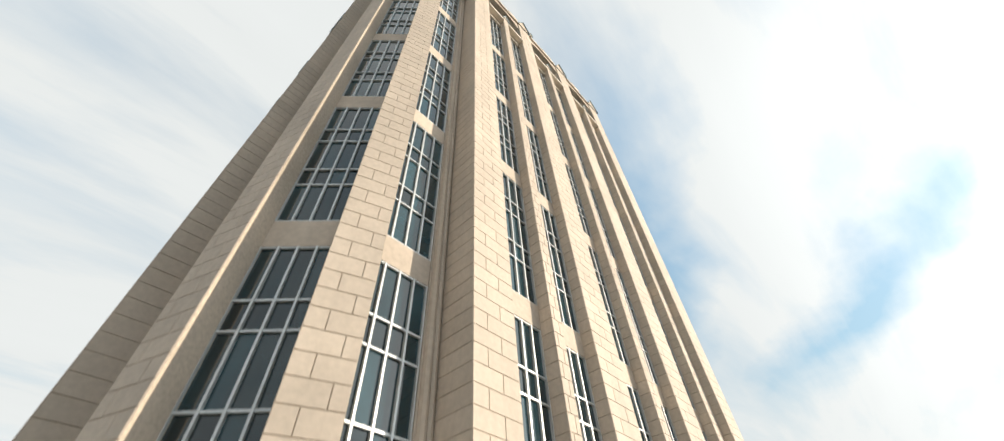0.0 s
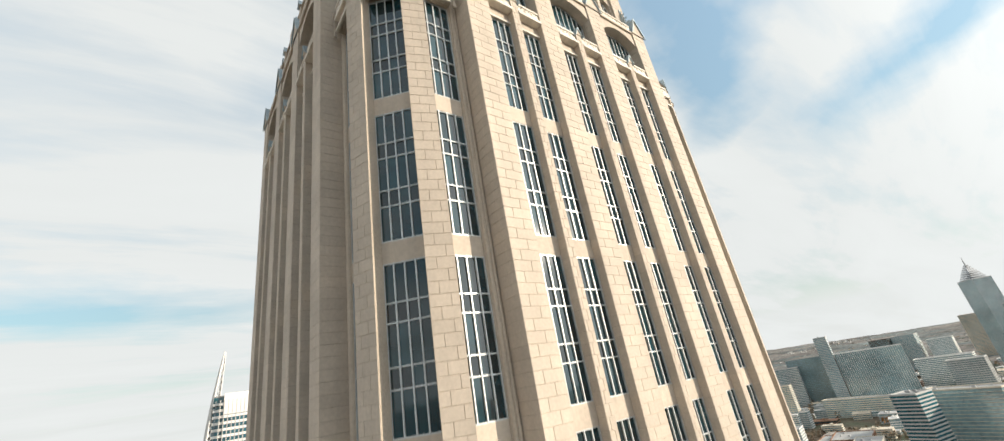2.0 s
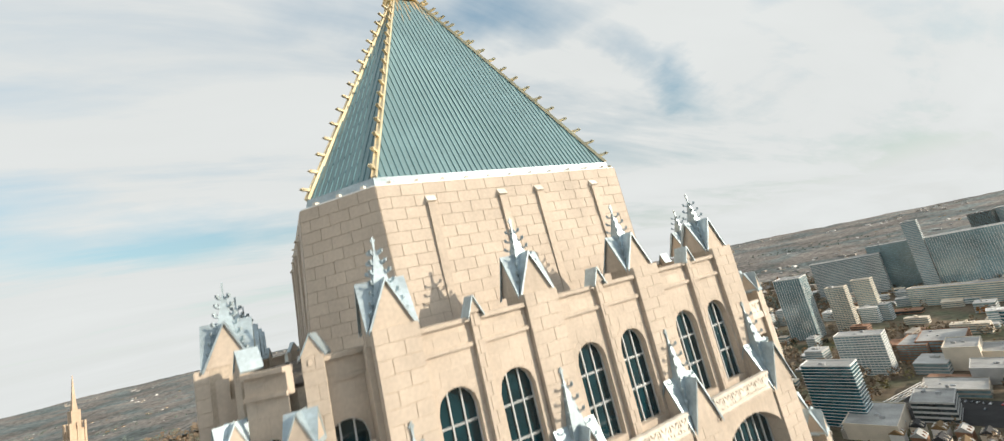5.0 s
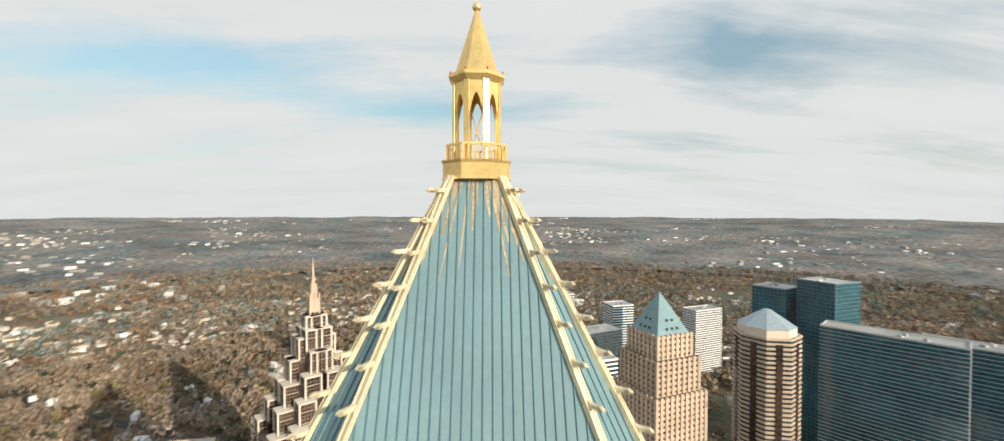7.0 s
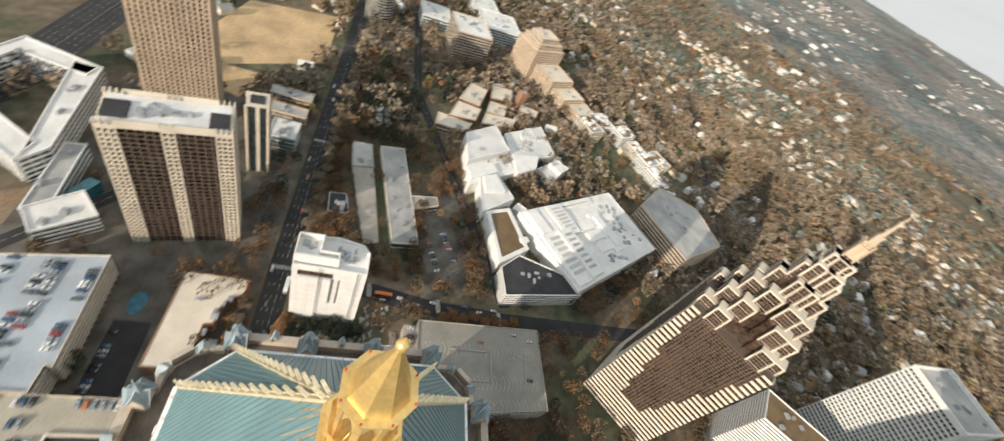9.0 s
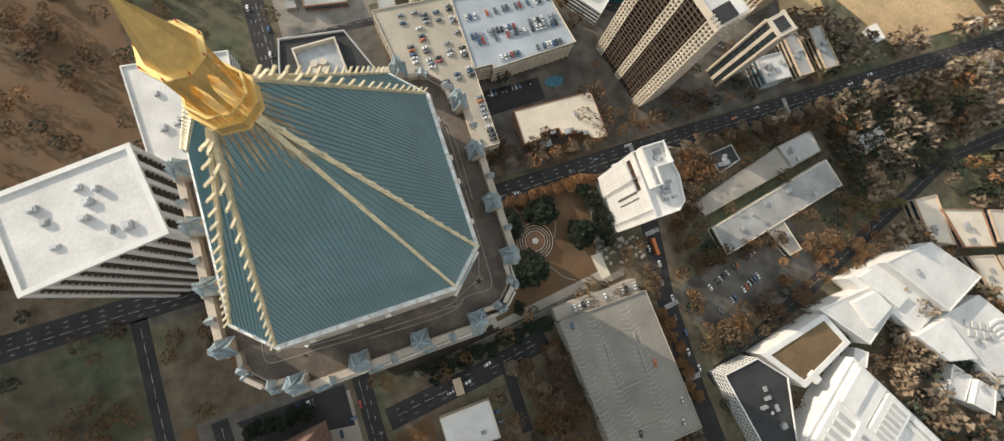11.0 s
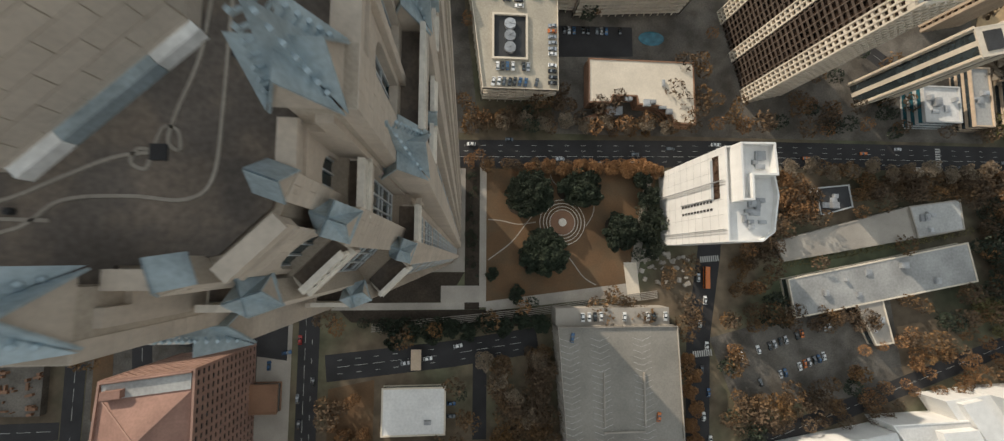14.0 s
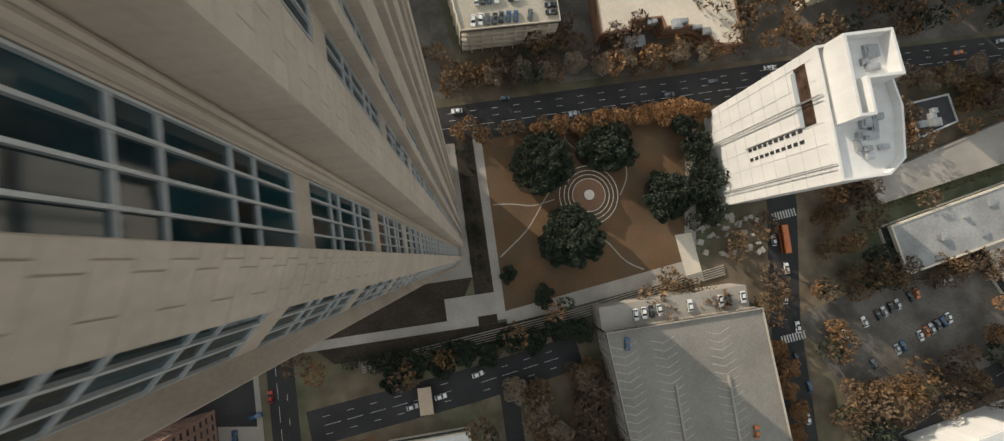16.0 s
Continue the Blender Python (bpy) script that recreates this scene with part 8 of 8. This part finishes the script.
part("truss_pier", Buf().box(-438, -436, -207, -203, 0, 8).box(-566, -563, -183, -179, 0, 12), CONCRETE, tr)
sheet("parking_lot_2", [(-570, -200), (-500, -190), (-505, -115), (-570, -115)], ASPHALT, 0.1)
for i in range(2):
    car_row(-562 + i * 30, -188, -560 + i * 13, -120, 0.12, 0, 16, 0.7)

# tall blocks to the north-west, out of view, added to shade the building site
building("west_tower", "unseen tall grey block added to shade the building site", rect(-300, 70, 70, 44, 10), 118, GREYW, GLASS_DARK, "bands", floor=3.6, roof=GREY_ROOF)
building("west_tower", "unseen office block added to shade the building site", rect(-255, 118, 50, 40, 10), 92, TAN, GLASS_DARK, "grid", floor=3.6, roof=GREY_ROOF)

# ---- woods, houses, far country ----
def scatter(n, r0, r1, r, power=0.5):
    a = r.uniform(0, 2 * math.pi, n)
    d = np.sqrt(r.uniform(r0 * r0, r1 * r1, n))
    return np.stack([d * np.cos(a), d * np.sin(a)], 1)


def free_of(p):
    i = ((p + SPAN) / CELL).astype(int)
    ok = (np.abs(p) < SPAN - 4).all(1)
    i = np.clip(i, 0, used.shape[0] - 1)
    return ~(used[i[:, 0], i[:, 1]] & ok)


def patch(p, scale, seed):
    return np.array([noise.noise(Vector((x / scale, y / scale, seed))) for x, y in p])


def lift(p):
    r = np.hypot(p[:, 0], p[:, 1])
    return np.where(r < 1500, 0.0, (100.0 + 80.0 * np.clip(np.maximum((-p[:, 1] / np.maximum(r, 1) - 0.2) / 0.5, p[:, 0] / np.maximum(r, 1) * 3), 0, 1)) * (np.maximum(r - 1500, 0) / 3350) ** 1.35)


# houses first, so that the woods stand round them
def house_stuff(name, pts, mat_wall, mat_roof, r, size):
    wall, roof = Buf(), Buf()
    zz = lift(pts)
    for (x, y), z in zip(pts, zz):
        w, d, h = r.uniform(*size), r.uniform(*size) * 0.7, r.uniform(3.5, 7)
        a = r.uniform(0, 180)
        q = rect(x, y, w, d, a)
        wall.prism(q, z - 1, z + h, caps=False)
        c, s = math.cos(radians(a)), math.sin(radians(a))
        e0, e1 = (x - w / 2 * c, y - w / 2 * s, z + h + d * 0.32), (x + w / 2 * c, y + w / 2 * s, z + h + d * 0.32)
        k = [(*v, z + h) for v in grown(ccw(q), 0.4)]
        roof.add(k + [e0, e1], [(0, 1, 5, 4), (2, 3, 4, 5), (1, 2, 5), (3, 0, 4)])
        occupy(q, 1.0)
    o = part(name + "_walls", wall, mat_wall, kind="stuff")
    tagged(o, "many small pale house walls among the trees", "houses")
    o = part(name + "_roofs", roof, mat_roof, kind="stuff")
    tagged(o, "many small pitched house roofs among the trees", "houses")


hr = np.random.default_rng(21)


def seen_side(p):
    """The south and both flanks; the north behind the towers is only crossed by the view close in."""
    return (p[:, 1] < 0.25 * np.abs(p[:, 0]) + 60) | (np.hypot(p[:, 0], p[:, 1]) < 420)


quarter = lambda p: ((p[:, 0] < -430) & (p[:, 1] > -480) & (p[:, 1] < 330)) | ((p[:, 0] < -60) & (p[:, 1] > -480) & (p[:, 0] > -460) & (p[:, 1] < 60))
near = scatter(9500, 390, 1300, hr)
near = near[free_of(near) & seen_side(near) & ~quarter(near)]
near = near[patch(near, 170, 2.0) > -0.1]
farh = scatter(7500, 1300, 3900, hr)
farh = farh[seen_side(farh)]
farh = farh[patch(farh, 420, 2.0) > 0.02]
pts = np.concatenate([near, farh])
house_stuff("white_house", pts[::9], WHITE, WHITE_ROOF, hr, (8, 15))
house_stuff("grey_house", pts[1::3], CREAM, GREY_ROOF, hr, (9, 16))
house_stuff("brown_house", pts[2::3], CREAM, BROWN_ROOF, hr, (9, 15))
# larger flat roofs in bands along the far roads
for mat, k in ((WHITE_ROOF, 0), (CONCRETE, 1), (GREY_ROOF, 2)):
    flat = Buf()
    fp = scatter(2500, 800, 4700, hr)
    fp = fp[seen_side(fp)]
    fp = fp[patch(fp * np.array([0.6, 1.4]), 700, 9.0) > 0.16]
    for (x, y), z in zip(fp, lift(fp)):
        flat.prism(rect(x, y, hr.uniform(9, 34), hr.uniform(8, 17), hr.choice([4, 94, 30, 60]) + hr.uniform(-4, 4)), z - 3, z + hr.uniform(9, 16))
    tagged(part("far_roofs", flat, mat, kind="stuff"), "far flat pale commercial roofs among the woods", "buildings")
for mat, glass, n_, tall in ((CREAM, 0, 150, 30), (WHITE, 1, 130, 34), (BRICK, 0, 90, 22), (GREYW, 1, 130, 40)):
    mid, gap = Buf(), Buf()
    for i in range(n_):
        x, y = hr.uniform(-2300, -420), hr.uniform(-640, 330)
        if not free_of(np.array([[x, y]]))[0]:
            continue
        q = ccw(rect(x, y, hr.uniform(14, 46), hr.uniform(12, 32), hr.choice([5, 95, 12])))
        occupy(q, 2)
        z = hr.uniform(6, tall) * hr.uniform(0.4, 1.0)
        gap.prism(q, 0, z - 0.5)
        o_ = grown(q, 0.3)
        for k in range(int(z / 3.4)):
            mid.prism(o_, 0.8 + k * 3.4, 2.5 + k * 3.4)
        mid.prism(o_, z - 1.0, z)
        for k in range(4):
            mid.prism(rect(x + hr.uniform(-5, 5), y + hr.uniform(-5, 5), hr.uniform(2, 6), hr.uniform(2, 5), 5), z, z + hr.uniform(1, 3))
    tagged(part("midtown_blocks", mid, mat, kind="stuff"), "many mid-rise blocks with floor bands", "buildings")
    # glazing of all but the brick blocks is paled as by haze
    tagged(part("midtown_glazing", gap, GLASS_HAZED if glass or mat is CREAM else GLASS_DARK, kind="stuff"), "window bands of the mid-rise blocks, most in haze-paled glass", "buildings")

WOODS = np.random.default_rng(5)


def woods(name, label, mat, n, r0, r1, seed, count, size, crown, low, scale, thin=None):
    p = scatter(n, r0, r1, WOODS)
    p = p[free_of(p) & seen_side(p)]
    p = p[patch(p, scale, seed) + WOODS.normal(0, 0.1, len(p)) > low]
    if thin is not None:
        p = p[~(thin(p) & (WOODS.uniform(0, 1, len(p)) < 0.8))]
    k = len(p)
    h = WOODS.uniform(*crown, k)
    z = lift(p)
    c = np.column_stack([p, z + h * 0.8])
    rad = np.column_stack([h * WOODS.uniform(0.42, 0.62, k), h * WOODS.uniform(0.42, 0.62, k), h * 0.5])
    tagged(part(name, cloud_mesh(name, leaf_cloud(c, rad, count, h * size, WOODS)), mat, kind="stuff"), label, "trees")


north = lambda p: quarter(p) | (p[:, 1] > 70)
woods("yard_trees", "half-bare brown trees between the buildings", LEAF_NEAR, 3400, 50, 330, 1.0, 150, 0.13, (7, 11), -0.25, 45, north)
woods("yard_russets", "russet trees between the buildings", LEAF_RUST, 1300, 60, 330, 4.0, 150, 0.13, (6, 10), 0.05, 40, north)
woods("yard_oaks", "dark green trees between the buildings", LEAF_GREEN, 1800, 60, 330, 7.0, 150, 0.14, (6, 10), 0.1, 45, north)
woods("bare_woods", "wide brown bare winter woods round the district", LEAF_BROWN, 17000, 330, 900, 1.0, 40, 0.30, (9, 14), -0.35, 110, north)
woods("russet_woods", "scattered russet autumn trees in the woods", LEAF_RUST, 4500, 330, 900, 4.0, 40, 0.28, (6, 11), 0.05, 70, north)
woods("green_woods", "dark green pines and oaks among bare trees", LEAF_GREEN, 5000, 330, 900, 7.0, 40, 0.30, (7, 13), 0.12, 90, north)
woods("olive_woods", "olive green trees among bare trees", LEAF_OLIVE, 6000, 330, 900, 11.0, 40, 0.28, (6, 11), 0.05, 80, north)
woods("mid_bare_woods", "brown winter woods beyond the houses", LEAF_BROWN, 24000, 900, 1900, 1.0, 20, 0.36, (9, 14), -0.35, 260, quarter)
woods("mid_russet_woods", "russet trees beyond the houses", LEAF_RUST, 5000, 900, 2000, 4.0, 14, 0.48, (8, 12), 0.12, 140, quarter)
# both pine stands take the green that is paled for haze
woods("mid_green_woods", "green pine stands beyond the houses", PINE_HAZED, 14000, 900, 1900, 7.0, 18, 0.38, (9, 14), 0.05, 220, quarter)
woods("far_green_woods", "far pine stands in haze-paled green", PINE_HAZED, 9000, 1900, 3300, 7.0, 9, 0.5, (8, 12), 0.15, 520)


def canopy(name, label, mat, r0, r1, rings, segs):
    """Closed tree tops far off: one uneven sheet over the ground."""
    rr = r0 + (r1 - r0) * np.linspace(0, 1, rings) ** 1.25
    aa = np.linspace(0, 2 * math.pi, segs, endpoint=False)
    p = np.array([(r * math.cos(a), r * math.sin(a)) for r in rr for a in aa])
    swell = np.array([9 * noise.noise(Vector((x / 500, y / 500, 3))) * max(0, min(1, (math.hypot(x, y) - 1500) / 900)) for x, y in p])
    tops = np.array([7 * noise.noise(Vector((x / 90, y / 90, 5))) + 4 * noise.noise(Vector((x / 30, y / 30, 8))) for x, y in p]) + WOODS.normal(0, 0.7, len(p))
    z = lift(p) + swell + 7 + tops * 0.8
    f_ = [(k * segs + i, (k + 1) * segs + i, (k + 1) * segs + (i + 1) % segs, k * segs + (i + 1) % segs) for k in range(rings - 1) for i in range(segs)]
    me = bpy.data.meshes.new(name)
    me.from_pydata(np.column_stack([p, z]).tolist(), [], f_)
    tagged(part(name, shade_smooth(me), mat, kind="stuff"), label, "trees")


# the haze of the distance is put into this sheet's colour
canopy("far_woods", "far brown and green winter woods up to the skyline", LEAF_HAZED, 1750, 4840, 90, 620)


def grove(label, mat, x0, x1, y0, y1, n, h0, h1, count=230):
    """A close group of crowns over one bed."""
    p = np.column_stack([WOODS.uniform(x0, x1, n), WOODS.uniform(y0, y1, n)])
    h = WOODS.uniform(h0, h1, n)
    rad = np.column_stack([h * WOODS.uniform(0.45, 0.62, n), h * WOODS.uniform(0.45, 0.62, n), h * 0.48])
    tagged(part("grove", cloud_mesh("grove", leaf_cloud(np.column_stack([p, h * 0.75]), rad, count, h * 0.11, WOODS)), mat, kind="stuff"), label, "trees")
    b = Buf()
    for (x, y), t in zip(p, h):
        b.prism([(x + 0.25 * math.cos(a), y + 0.25 * math.sin(a)) for a in np.linspace(0, 2 * math.pi, 7)[:-1]], 0, t * 0.75)
    tagged(part("grove_trunks", b, BARK, kind="stuff"), "bare trunks under the close crowns", "trees")


grove("close dark brown trees beside the parking deck", LEAF_NEAR, 42, 68, -118, -64, 60, 6, 9)
grove("dark green hedge trees along the garden steps", LEAF_GREEN, -24, 68, -55, -51.5, 46, 4, 6.5)
grove("dark green trees at the park edge", LEAF_GREEN, 114, 127, -18, 26, 22, 5, 8)
grove("brown half-bare trees along the main road", LEAF_NEAR, 242, 335, 15, 28, 52, 6, 9)
grove("golden brown tree beside the white tower", LEAF_RUST, 198, 214, 4, 24, 13, 6, 9)
grove("russet trees in a row along the main road", LEAF_RUST, 84, 126, 26.5, 30.5, 17, 5, 7)
grove("dark half-bare trees in a row along the main road", LEAF_NEAR, 36, 84, 26.5, 30.5, 18, 5, 7)
grove("brown trees before the low building", LEAF_NEAR, 104, 124, 47, 55, 11, 4, 6)
grove("half-bare trees before the parking deck", LEAF_NEAR, 34, 72, 48, 60, 16, 5, 8)
grove("dark green pines at the end of the halls", LEAF_GREEN, 318, 420, -46, 12, 75, 7, 11)
grove("olive trees at the end of the halls", LEAF_OLIVE, 300, 360, -62, -40, 22, 6, 9)
grove("brown trees between the hall and the car park", LEAF_NEAR, 170, 250, -56, -46, 34, 5, 8)
grove("russet and brown trees round the car park", LEAF_RUST, 230, 330, -100, -62, 34, 5, 8)
grove("brown trees beside the museum", LEAF_NEAR, 168, 260, -108, -92, 40, 5, 8)
grove("brown trees in the circle before the hall", LEAF_NEAR, 166, 190, -40, -14, 22, 4, 7)
grove("russet trees by the hotel lawn", LEAF_RUST, -44, -20, -116, -86, 13, 4, 6)
grove("brown trees along the far road side", LEAF_NEAR, 330, 470, 14, 30, 55, 6, 9)
grove("brown trees in the open lots", LEAF_NEAR, -180, -70, 200, 300, 60, 5, 8)
grove("clipped dark hedges at the tower's foot", LEAF_GREEN, 26.5, 32.5, -30, 26, 34, 1.6, 3.0)
grove("russet tree at the tower's foot", LEAF_RUST, 27, 33, 28, 34, 4, 4, 6)
